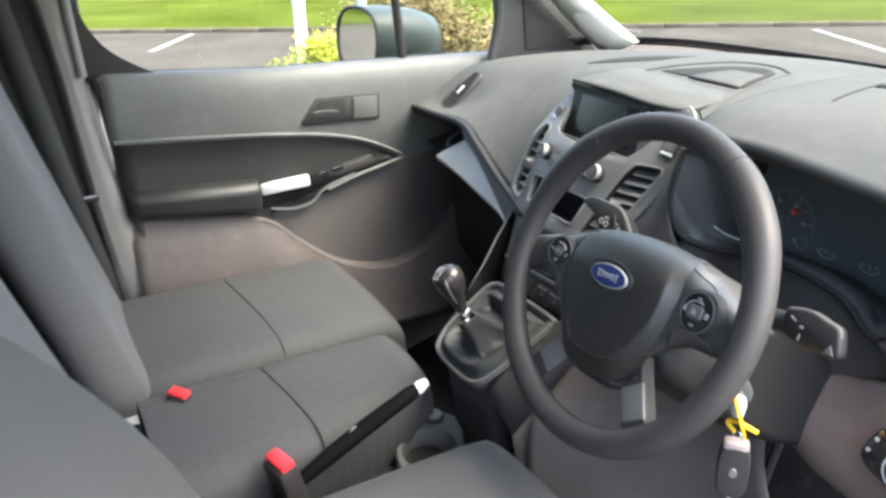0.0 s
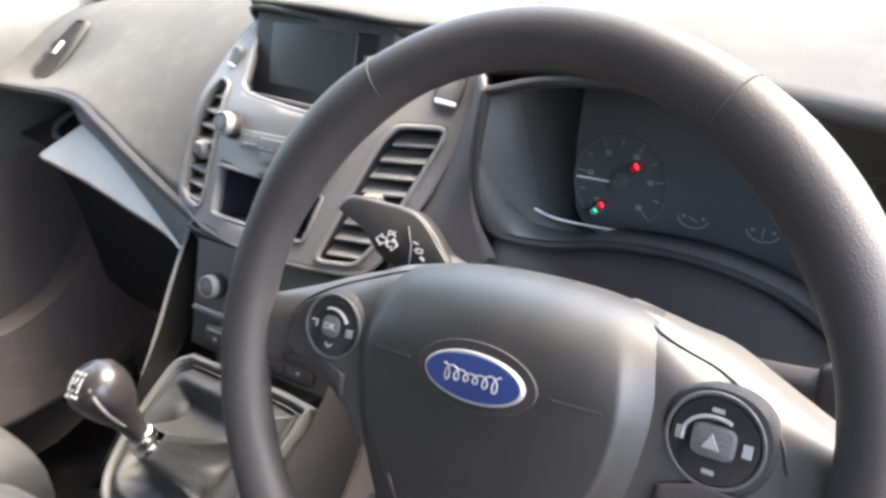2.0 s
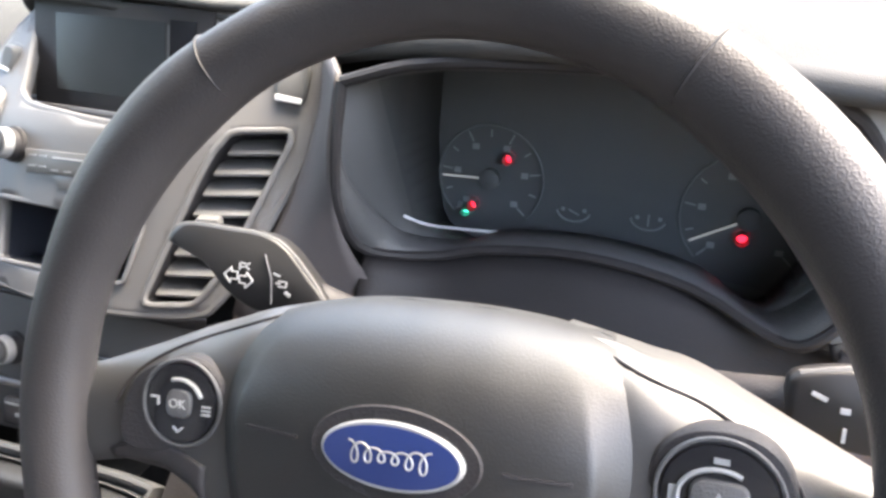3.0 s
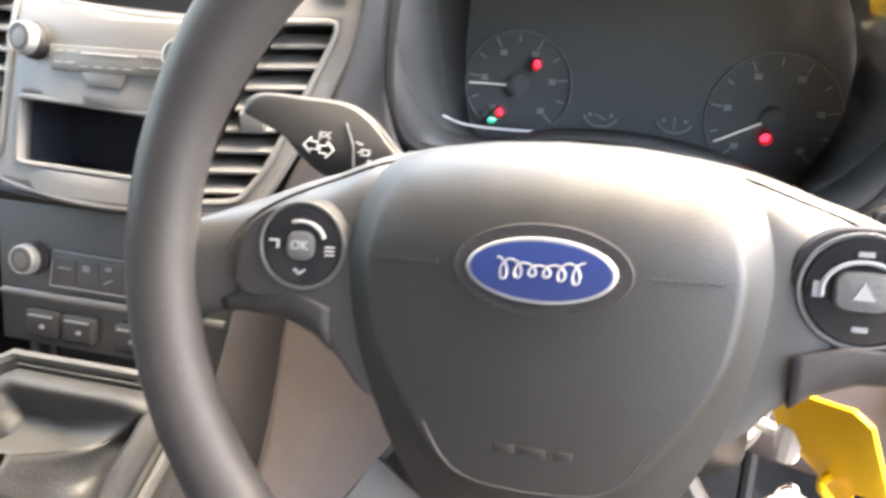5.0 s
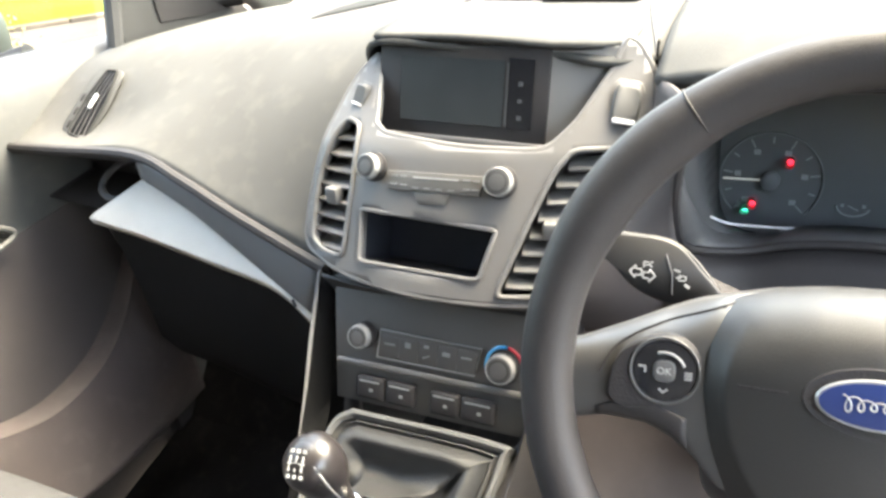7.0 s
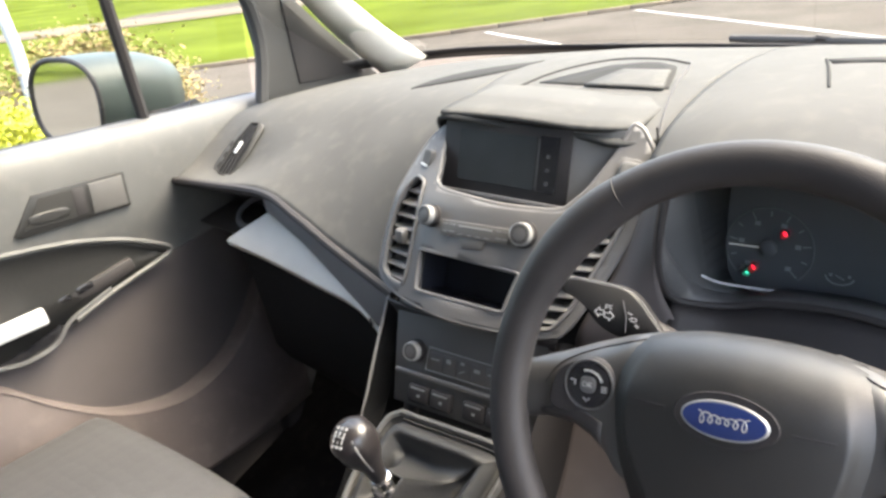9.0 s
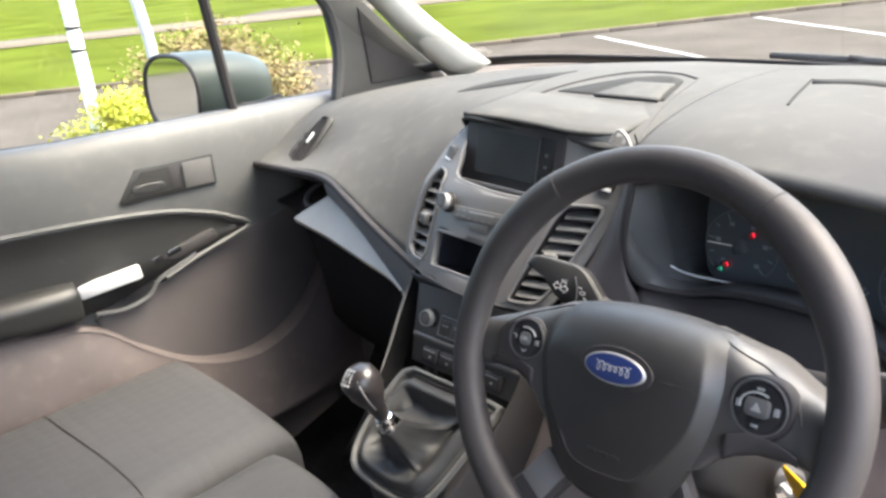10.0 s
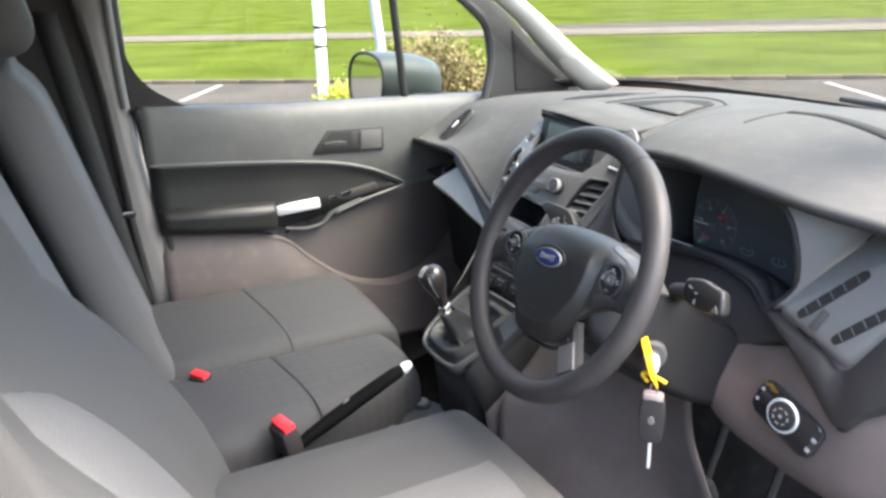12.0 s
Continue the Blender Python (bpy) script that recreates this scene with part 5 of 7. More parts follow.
loft(bm, [[sp(x, 1.084, -0.004) for x in np.linspace(-0.10, 0.14, 9)], [Vector((x, 0.175, 1.074)) for x in np.linspace(-0.095, 0.135, 9)], [Vector((x, 0.182, 1.055)) for x in np.linspace(-0.09, 0.13, 9)]])
part("overhang", bm, BLACK, heater, thick=0.003)

# ---- gear console ----
console = thing("gear_console", (0.02, 0.06, 0.6), "dark gear console with grey surround sloping from the dash", "console")


def cp(x, y, off=0.0):
    return Vector((x, y - off * 0.6, 0.955 + 0.75 * (y - 0.1) + off * 0.8))


CM = frame_m(cp(0.02, 0.05), (1, 0, 0), (0, 1, 0.75))
RING = [(-0.066, 0.080), (0.082, 0.080), (0.096, 0.066), (0.086, 0.0), (0.070, -0.062), (0.040, -0.082), (-0.045, -0.082), (-0.078, -0.066), (-0.090, -0.02), (-0.084, 0.06)]
ring = catmull(RING + [RING[0]], 49)[:48]
bm = bmesh.new()
rows = []
for s, h in ((1.0, -0.03), (1.03, -0.004), (1.025, 0.003), (1.0, 0.0075), (0.965, 0.008), (0.935, 0.005), (0.925, -0.003), (0.90, -0.004), (0.893, 0.004), (0.88, 0.0065), (0.865, 0.004), (0.86, -0.01)):
    rows.append([CM @ Vector((x * s, y * s, h)) for x, y in ring])
loft(bm, rows, True)
part("surround", bm, TRIM, console, "satin grey surround", thick=0.002)
rows = [[CM @ Vector((x * 1.01, y * 1.01, -0.028)) for x, y in ring]]
for d in (0.06, 0.16, 0.40):
    rows.append([tuple((CM @ Vector((x * 1.0, y * 0.98, -0.03))) + Vector((0, 0.10 * d, -d))) for x, y in ring])
part("body", loft(bmesh.new(), rows, True), BLACK, console, "black lower body", thick=0.004)
# gaiter: folds gathered up to the collar
rows = []
fine = catmull(RING + [RING[0]], 97)[:96]
for s, h, w in catmull([(0.87, 0.002, 0.0), (0.83, 0.009, 0.001), (0.77, 0.0155, 0.002), (0.71, 0.0175, 0.003), (0.65, 0.013, 0.004), (0.57, 0.006, 0.006), (0.47, 0.004, 0.007), (0.37, 0.012, 0.006), (0.28, 0.030, 0.0035), (0.21, 0.048, 0.001), (0.165, 0.060, 0.0)], 30):
    row = []
    for i, (x, y) in enumerate(fine):
        a = 2 * math.pi * i / 96
        crest = 1 - 2 * abs(math.sin(1.5 * a + 0.9 + 2.2 * s + 0.5 * math.sin(2 * a + 6 * s))) ** 0.7
        fold = w * (0.75 * crest + 0.5 * math.sin(5 * a + 9 * s) + 0.16 * math.sin(9 * a - 12 * s + 1.1) + 0.06 * math.sin(17 * a + 15 * s))
        row.append(CM @ Vector((x * s - 0.004 * (1 - s), y * s - 0.012 * (1 - s), h + fold)))
    rows.append(row)
part("gaiter", loft(bmesh.new(), rows, True), LEATHER, console, "creased black leather gaiter", thick=0.001, sharp=80)
# wings between stack and console
L_EDGE = catmull([(-0.116, 0.190, 1.074), (-0.108, 0.150, 1.03), (-0.098, 0.105, 0.975), (-0.086, 0.045, 0.915), (-0.078, -0.01, 0.872)], 14)
L_IN = catmull([(-0.095, 0.185, 1.066), (-0.092, 0.168, 1.02), (-0.088, 0.135, 0.965), (-0.072, 0.095, 0.95), (-0.070, 0.01, 0.885)], 14)
L_OUT = catmull([(-0.122, 0.215, 1.06), (-0.120, 0.20, 1.0), (-0.115, 0.19, 0.93), (-0.105, 0.14, 0.86), (-0.095, 0.06, 0.80)], 14)
part("wing", loft(bmesh.new(), [L_IN, L_EDGE, L_OUT]), WING, console, "black side wing", thick=0.003)
bm = bmesh.new()
tube(bm, L_EDGE[:9], [0.002] * 6 + [0.0017, 0.0012, 0.0005], 8)
part("wing_edge", bm, SILVER, console, "satin grey edge line")
R_EDGE = catmull([(0.138, 0.182, 1.072), (0.134, 0.150, 1.03), (0.130, 0.108, 0.975), (0.122, 0.05, 0.92), (0.108, -0.01, 0.872)], 14)
R_IN = catmull([(0.122, 0.178, 1.066), (0.122, 0.160, 1.02), (0.122, 0.132, 0.965), (0.105, 0.09, 0.948), (0.096, 0.0, 0.88)], 14)
R_OUT = catmull([(0.165, 0.195, 1.065), (0.160, 0.17, 1.0), (0.158, 0.12, 0.92), (0.150, 0.07, 0.86), (0.135, 0.02, 0.80)], 14)
part("wing", loft(bmesh.new(), [R_IN, R_EDGE, R_OUT]), BLACK, console, "dark side wing", thick=0.003)
bm = bmesh.new()
loft(bm, [[(x, y, z) for y, z in ((0.22, 1.06), (0.20, 0.9), (0.17, 0.75), (0.15, 0.46))] for x in (-0.118, -0.10)], False)
part("side_panel", bm, BLACK, console, thick=0.01)
bm = bmesh.new()
loft(bm, [R_OUT, [(0.15, p[1] + 0.05, p[2] - 0.35) for p in R_OUT]])
part("side_panel", bm, COVERGREY, console, "taupe side panel", thick=0.006)

lever = thing("gear_lever", (0.013, 0.009, 0.95), "gear lever with black knob and chrome collar", "gear lever")
AX = (Vector((0.006, -0.014, 1.035)) - Vector((0.016, 0.010, 0.962))).normalized()
LM = frame_m(Vector((0.018, 0.008, 0.952)), (1, 0, -AX.x / AX.z), (0, 1, -AX.y / AX.z))
bm = bmesh.new()
spin(bm, [(0.010, -0.02), (0.0125, 0.0), (0.0135, 0.004), (0.012, 0.009), (0.0135, 0.013), (0.012, 0.020), (0.009, 0.022)], LM, 24)
part("collar", bm, CHROME, lever, "ribbed chrome collar")
bm = bmesh.new()
spin(bm, [(0.0095, 0.020), (0.0105, 0.032), (0.0130, 0.044), (0.0185, 0.056), (0.0228, 0.068), (0.0238, 0.080), (0.0215, 0.092), (0.015, 0.099), (0.006, 0.1015), (0.001, 0.102)], LM, 32)
part("knob", bm, KNOBSKIN, lever, "worn black knob")
CAP = LM @ pose(0, -0.006, 0.086, 28)
bm = bmesh.new()
spin(bm, [(0.0195, 0.004), (0.0175, 0.0085), (0.012, 0.0125), (0.004, 0.0145), (0.001, 0.0147)], CAP, 28)
part("cap", bm, KNOBSKIN, lever)
bm = bmesh.new()
bars(bm, CAP @ pose(0, 0, 0.0142), [(0, 0, 0.016, 0.0012), (-0.006, 0, 0.0012, 0.012), (0, 0, 0.0012, 0.012), (0.006, 0, 0.0012, 0.012)], 0.001)
bars(bm, CAP @ pose(0, 0, 0.0135), [(x, y, 0.003, 0.003) for x in (-0.006, 0, 0.006) for y in (-0.0095, 0.0095)], 0.001)
part("shift_pattern", bm, WHITE_MARK, lever, "white shift pattern")
bm = bmesh.new()
tube(bm, [LM @ Vector((r * math.cos(radians(-38)), r * math.sin(radians(-38)), z)) for r, z in catmull([(0.0105, 0.099), (0.0195, 0.093), (0.0236, 0.082), (0.0230, 0.070), (0.0184, 0.056), (0.0126, 0.043)], 14)], 0.0010, 8)
part("side_strip", bm, RINGMETAL, lever, "satin strip down the knob")

# ---- steering wheel ----
RAKE, YAW, STEER = radians(24.1), radians(-1.5), 3.4
WM = frame_m((0.374, -0.008, 1.1665), (math.cos(YAW), math.sin(YAW), 0), (0, math.sin(RAKE), math.cos(RAKE))) @ pose(0, 0, 0, 0, 0, STEER)
wheel = thing("steering_wheel", WM.translation, "dark padded steering wheel with blue oval badge and thumb buttons", "steering wheel")
RIM_R, RIM_T = 0.1755, 0.0158


def rim_swell(deg):
    """Thicker grips beside the upper spokes, thinner over the top."""
    d = min(abs(deg - 40), abs(deg - 140))
    return 1.0 + 0.13 * math.exp(-(d / 17) ** 4) - 0.03 * math.exp(-((deg - 90) / 30) ** 2)


rows = []
NR = 120
for i in range(NR + 1):
    a = 2 * math.pi * i / NR
    w = rim_swell(math.degrees(a))
    c, s = math.cos(a), math.sin(a)
    row = []
    for k in range(18):
        b = 2 * math.pi * k / 18
        rr = RIM_R + RIM_T * w * math.cos(b) * (1.0 if math.cos(b) > 0 else 1.06)
        row.append(WM @ Vector((rr * c, rr * s, 0.0148 * w * math.sin(b))))
    rows.append(row)
part("rim", loft(bmesh.new(), rows, True), GRIP, wheel, "grained dark rim", sharp=60)
# moulded steps where the thicker grips end
for a in (57, 123):
    bm = bmesh.new()
    c, s = math.cos(radians(a)), math.sin(radians(a))
    w = rim_swell(a)
    pts = [WM @ Vector(((RIM_R + RIM_T * w * math.cos(b)) * c, (RIM_R + RIM_T * w * math.cos(b)) * s, 0.0148 * w * math.sin(b))) for b in np.linspace(0, 2 * math.pi, 30)]
    tube(bm, pts, 0.0007, 6)
    part("grip_step", bm, BLACK, wheel)

# airbag cover, spokes and the surface that they share
COVER = [(-0.073, 0.046), (-0.055, 0.0515), (-0.030, 0.055), (0, 0.056), (0.030, 0.055), (0.055, 0.0515), (0.073, 0.046), (0.0835, 0.016), (0.083, -0.012), (0.076, -0.042), (0.062, -0.074), (0.048, -0.096), (0.032, -0.1055), (0, -0.108), (-0.032, -0.1055), (-0.048, -0.096), (-0.062, -0.074), (-0.076, -0.042), (-0.083, -0.012), (-0.0835, 0.016)]
cover = catmull(COVER + [COVER[0]], 81)[:80]
TOP_U, TOP_V = [0, 0.03, 0.058, 0.076, 0.095, 0.115, 0.138, 0.168], [0.056, 0.055, 0.0515, 0.047, 0.0415, 0.034, 0.0235, 0.011]


def hub_z(x, y):
    return 0.0135 - 0.95 * x * x - 0.55 * min(0.0, y) ** 2 - roll_off(y, float(np.interp(abs(x), TOP_U, TOP_V)), 0.046, 0.050)


def cover_drop(s, x, y):
    """Chamfer outside the crease that runs down both flanks and round the foot."""
    crease = 0.865 - 0.135 * max(0.0, min(1.0, -(y + 0.03) / 0.06))
    k = max(0.0, (s - crease) / (1 - crease))
    return 0.0085 * k ** 0.75 * max(0.0, min(1.0, (0.042 - y) / 0.03))


rows = []
for sc in (1.0, 1.0, 0.997, 0.99, 0.98, 0.965, 0.945, 0.92, 0.895, 0.87, 0.85, 0.83, 0.81, 0.79, 0.77, 0.75, 0.735, 0.72, 0.70, 0.66, 0.6, 0.5, 0.4, 0.3, 0.2, 0.1):
    base = 0.05 if not rows else 0.0
    row = []
    for x, y in cover:
        px, py = x * sc, (y + 0.02) * sc - 0.02
        row.append(WM @ Vector((px, py, hub_z(px, py) - cover_drop(sc, px, py) - (0.010 if base else 0.0))))
    rows.append(row)
part("airbag_cover", loft(bmesh.new(), rows, True, True), HUB, wheel, "grained airbag cover with creased edge", sharp=40)
bm = bmesh.new()
low = catmull([(-0.058, -0.088), (-0.048, -0.100), (-0.03, -0.109), (0, -0.111), (0.03, -0.109), (0.048, -0.100), (0.058, -0.088)], 24)
tube(bm, [WM @ Vector((x * 1.02, y * 1.02, hub_z(x, y) - 0.022)) for x, y in low], 0.003, 8)
part("cover_trim", bm, BLACK, wheel, "dark lower edge")
# Lighter bead drawn for the highlight on the crease at the foot.
bm = bmesh.new()
foot = [(x * 0.735, (y + 0.02) * 0.735 - 0.02) for x, y in catmull([(-0.070, -0.058), (-0.062, -0.074), (-0.048, -0.096), (-0.032, -0.1055), (0, -0.108), (0.032, -0.1055), (0.048, -0.096), (0.062, -0.074), (0.070, -0.058)], 40)]
tube(bm, [WM @ Vector((x, y, hub_z(x, y) - 0.0004)) for x, y in foot], [0.0003] * 6 + [0.0008] * 28 + [0.0003] * 6, 6)
part("crease_highlight", bm, GRIP, wheel, "lighter bead for the highlight on the cover's foot crease")
SPOKE_U = [0.060, 0.078, 0.085, 0.10, 0.116, 0.14, 0.170]
SPOKE_LOW = [-0.062, -0.056, -0.046, -0.036, -0.030, -0.029, -0.036]
SPOKE_N = [0.005, 0.003, 0.001, -0.001, -0.002, -0.003, -0.001]


def cover_edge(v):
    """Half width of the cover at height v."""
    return float(np.interp(v, [-0.074, -0.042, -0.012, 0.016, 0.046, 0.0515, 0.055], [0.062, 0.076, 0.083, 0.0835, 0.074, 0.056, 0.030]))


def spoke_top(u, v):
    """Height of the spoke's face over the wheel's plane."""
    top, low, n = float(np.interp(u, TOP_U, TOP_V)), float(np.interp(u, SPOKE_U, SPOKE_LOW)), float(np.interp(u, SPOKE_U, SPOKE_N))
    width, fall_ = float(np.interp(u, [0.06, 0.085, 0.17], [0.046, 0.044, 0.020])), float(np.interp(u, [0.06, 0.09, 0.12, 0.17], [0.060, 0.054, 0.034, 0.014]))
    own = n - roll_off(v, top, width, fall_) - roll_off(-v, -low, 0.012, 0.010)
    e = cover_edge(v)
    near = max(0.0, min(1.0, (e + 0.030 - u) / 0.030))
    near = near * near * (3 - 2 * near)
    return own + (hub_z(e, v) - cover_drop(1.0, e, v) - 0.0007 - own) * near


def spoke(side):
    """Upper spoke from the cover to the rim."""
    rows = []
    for f in np.linspace(0, 1, 26):
        row = []
        for k in (0, 0.003, 0.012, 0.03, 0.06, 0.1, 0.15, 0.2, 0.26, 0.33, 0.4, 0.5, 0.6, 0.7, 0.8, 0.87, 0.92, 0.96, 0.985, 0.997, 1):
            u = 0.08 + 0.09 * f
            for step in range(4):
                top, low = float(np.interp(u, TOP_U, TOP_V)), float(np.interp(u, SPOKE_U, SPOKE_LOW))
                v = top - (top - low) * k
                u = (cover_edge(v) - 0.004) * (1 - f) + 0.170 * f
            row.append(Vector((side * u, v, spoke_top(u, v))))
        row = [row[0] + Vector((0, 0, -0.028))] + row + [row[-1] + Vector((0, 0, -0.012))]
        rows.append([WM @ p for p in row])
    return loft(bmesh.new(), rows)


for sd in (-1, 1):
    part("spoke", spoke(sd), SPOKE, wheel, "broad upper spoke", thick=0.003, sharp=50)
    rows = []
    # Strip in duller skin stands for the shade below the thumb pad.
    for u in np.linspace(0.092, 0.145, 14):
        lo, hi = float(np.interp(u, SPOKE_U, SPOKE_LOW)) + 0.0006, float(np.interp(u, [0.092, 0.11, 0.13, 0.145], [-0.022, -0.016, -0.017, -0.023]))
        rows.append([WM @ Vector((sd * u, lo + (hi - lo) * k / 8, spoke_top(u, lo + (hi - lo) * k / 8) + 0.0012)) for k in range(9)])
    part("spoke_shade", loft(bmesh.new(), rows), GRIP, wheel, "duller lower spoke strip for the shade below the pad", thick=0.002)
    bm = bmesh.new()
    tube(bm, [WM @ Vector((sd * u, v, spoke_top(u, v) + 0.0003)) for u, v in catmull([(0.068, 0.0455), (0.09, 0.037), (0.108, 0.0305), (0.125, 0.022), (0.137, 0.012), (0.1435, -0.002)], 24)], 0.0008, 6)
    part("spoke_groove", bm, BLACK, wheel)
# lower spokes with satin inserts
for sd in (-1, 1):
    bm = bmesh.new()
    rows = []
    d = Vector((sd * 0.55, -0.83, 0)).normalized()
    n = Vector((-d.y, d.x, 0))
    for c, w, z in (((0.040, -0.074), 0.034, -0.022), ((0.056, -0.098), 0.034, -0.018), ((0.074, -0.124), 0.036, -0.014), ((0.088, -0.144), 0.042, -0.008), ((0.096, -0.155), 0.052, -0.004)):
        rows.append([WM @ (Vector((sd * c[0], c[1], z)) + n * w * t / 2 + Vector((0, 0, h))) for t, h in ((-1, -0.014), (-1, -0.003), (-0.8, 0.0015), (0.8, 0.0015), (1, -0.003), (1, -0.014))])
    loft(bm, rows, True, True)
    part("lower_spoke", bm, GRIP, wheel)
    bm = bmesh.new()
    ax = WM @ pose(sd * 0.0685, -0.113, -0.0145, -6, 0, sd * 33.5)
    plate(bm, [(-0.0150, -0.019), (0.0150, -0.019), (0.0150, 0.019), (-0.0150, 0.019)], 0.003, ax, 0.0012)
    part("spoke_insert", bm, SILVER, wheel, "satin grey spoke insert")
# badge: plain blue oval with a silver rim and a plain curl
BM = WM @ pose(-0.0003, 0.0030, 0.0125)
bm = bmesh.new()
dome(bm, oval(0.0350, 0.0180, 44), ((1, -0.006), (1, -0.0005), (0.97, 0.0010), (0.92, 0.0008)), BM)
badge = part("badge_seat", bm, BLACK, wheel, "dark oval seat")
bm = bmesh.new()
dome(bm, oval(0.0288, 0.0128, 44), ((1, 0.0), (1, 0.0026), (0.96, 0.0036)), BM)
part("badge_rim", bm, RINGMETAL, badge, "bright oval rim")
bm = bmesh.new()
dome(bm, oval(0.0270, 0.0112, 44), ((1, 0.003), (1, 0.0038), (0.6, 0.0043), (0.2, 0.0045)), BM)
part("badge_face", bm, BLUE, badge, "deep blue enamel oval")
bm = bmesh.new()
wave = [(-0.0165 + 0.033 * k / 90 + 0.0026 * math.sin(k * 0.42), 0.0042 * math.cos(k * 0.42) * (0.75 + 0.25 * math.cos(k * 0.07))) for k in range(91)]
tube(bm, [BM @ Vector((x, y, 0.0045 - 1.5 * x * x)) for x, y in wave], 0.0005, 6)
part("badge_curl", bm, RINGMETAL, badge, "plain silver flourish")
for sd in (-1, 1):
    bm = bmesh.new()
    box(bm, (0, 0, 0), (0.0245, 0.0013, 0.0010), 0, WM @ pose(sd * 0.0535, 0.0028, hub_z(0.0535, 0.0028) - 0.0001, 0, sd * 6, 0))
    part("cover_slit", bm, BLACK, wheel)
bm = bmesh.new()
for x, w in ((-0.010, 0.008), (0.001, 0.010), (0.013, 0.007)):
    box(bm, (0, 0, 0), (w, 0.0032, 0.0006), 0.0002, WM @ pose(x, -0.068, hub_z(x, -0.068) + 0.0001, 4, 0, 0))
part("embossed_mark", bm, HUB, wheel, "faint embossed word")


def thumb_pad(x, y, z, right):
    m = WM @ pose(x, y, z, 0, -4 if right else 4, 0) @ Matrix.Scale(0.93 if right else 0.84, 4)
    bm = bmesh.new()
    if right:
        out = oval(0.0265, 0.0255, 36, 2.3)
    else:
        out = catmull([(-0.035, -0.006), (-0.027, 0.011), (-0.006, 0.0225), (0.013, 0.0225), (0.0245, 0.011), (0.0245, -0.008), (0.014, -0.022), (-0.006, -0.027), (-0.026, -0.029), (-0.036, -0.022), (-0.035, -0.006)], 48)[:-1]
    dome(bm, out, ((1, -0.012), (1.0, 0.001), (0.95, 0.003), (0.85, 0.0035)), m)
    pad = part("thumb_pad", bm, BLACK, wheel, "black thumb control pad")
    bm = bmesh.new()
    cx = 0.0 if right else 0.002
    dome(bm, oval(0.021, 0.0205, 32, 2, cx, 0), ((1, 0.002), (0.97, 0.0050), (0.7, 0.0058), (0.3, 0.006)), m)
    part("button_disc", bm, PIANO, pad, "gloss black rocker")
    bm = bmesh.new()
    tube(bm, [m @ Vector((cx + 0.0225 * math.cos(a), 0.0222 * math.sin(a), 0.0042)) for a in np.linspace(0, 2 * math.pi, 40)], 0.0009, 6)
    part("disc_ring", bm, DARK, pad)
    bm = bmesh.new()
    if right:
        dome(bm, oval(0.0105, 0.008, 24, 4), ((1, 0.0058), (0.9, 0.0085), (0.6, 0.009)), m)
    else:
        dome(bm, oval(0.0075, 0.0075, 24, 3, cx, 0), ((1, 0.0058), (0.9, 0.0078), (0.6, 0.0082)), m)
    part("centre_key", bm, DARK, pad)
    bm = bmesh.new()
    if right:
        tube(bm, [m @ Vector((0.0145 * math.cos(a), 0.0115 * math.sin(a), 0.0068)) for a in np.linspace(radians(60), radians(190), 14)], 0.0009, 6)
        spots = [(0, 0.0145, 0.0055, 0.002), (0, -0.0145, 0.0055, 0.002), (-0.0155, 0, 0.004, 0.006), (0.0155, 0, 0.004, 0.006)]
    else:
        tube(bm, [m @ Vector((cx + 0.0135 * math.cos(a), 0.0125 * math.sin(a), 0.0068)) for a in np.linspace(radians(20), radians(110), 12)], 0.0009, 6)
        spots = [(-0.0145, 0.002, 0.005, 0.001), (-0.0125, 0.0, 0.001, 0.004), (-0.0015, -0.0135, 0.004, 0.001, -40), (0.0012, -0.0135, 0.004, 0.001, 40), (0.0155, -0.002, 0.005, 0.0009), (0.0155, 0.0, 0.005, 0.0009), (0.0155, -0.004, 0.005, 0.0009)]
    # Grey arc drawn for the gloss on the rocker.
    part("pad_gloss_arc", bm, GREY_MARK, pad)
    for r in spots:
        part("pad_mark", bars(bmesh.new(), m @ pose(0 if right else cx, 0, 0.0056), [r], 0.001), GREY_MARK if right else WHITE_MARK, pad)
    if not right:
        letters("pad_text", "OK", 0.0068, m @ pose(cx, 0, 0.0083), WHITE_MARK, pad)
    else:
        bm = bmesh.new()
        plate(bm, [(-0.004, -0.003), (0.004, -0.003), (0, 0.004)], 0.0006, m @ pose(0, 0, 0.009))
        part("key_mark", bm, GREY_MARK, pad)


thumb_pad(-0.1075, 0.0040, spoke_top(0.1075, 0.004) - 0.0015, False)
thumb_pad(0.1135, 0.0040, spoke_top(0.1135, 0.004) - 0.0015, True)

# column shroud and stalks
column = thing("steering_column", (0.376, 0.1, 1.05), "black plastic steering column shroud with ignition lock", "steering column")
rows = []
for n, u, t, b in ((-0.035, 0.050, 0.022, -0.060), (-0.05, 0.066, 0.026, -0.085), (-0.10, 0.094, 0.018, -0.105), (-0.16, 0.104, 0.008, -0.125), (-0.22, 0.112, 0.000, -0.132), (-0.29, 0.127, -0.014, -0.128)):
    rows.append([WM @ Vector((p[0], p[1] + (t + b) / 2, n)) for p in oval(u, (t - b) / 2, 36, 7)])
part("shroud", loft(bmesh.new(), rows, True, True), STALK, column, "black column shroud")
IG = frame_m((0.472, 0.080, 1.050), (0.55, 0.83, 0.0), (0, 0, 1))
bm = bmesh.new()
spin(bm, [(0.021, -0.02), (0.021, 0.008), (0.018, 0.012), (0.012, 0.012), (0.011, 0.010)], IG, 28)
part("ignition_lock", bm, DARK, column, "round ignition lock")
bm = bmesh.new()
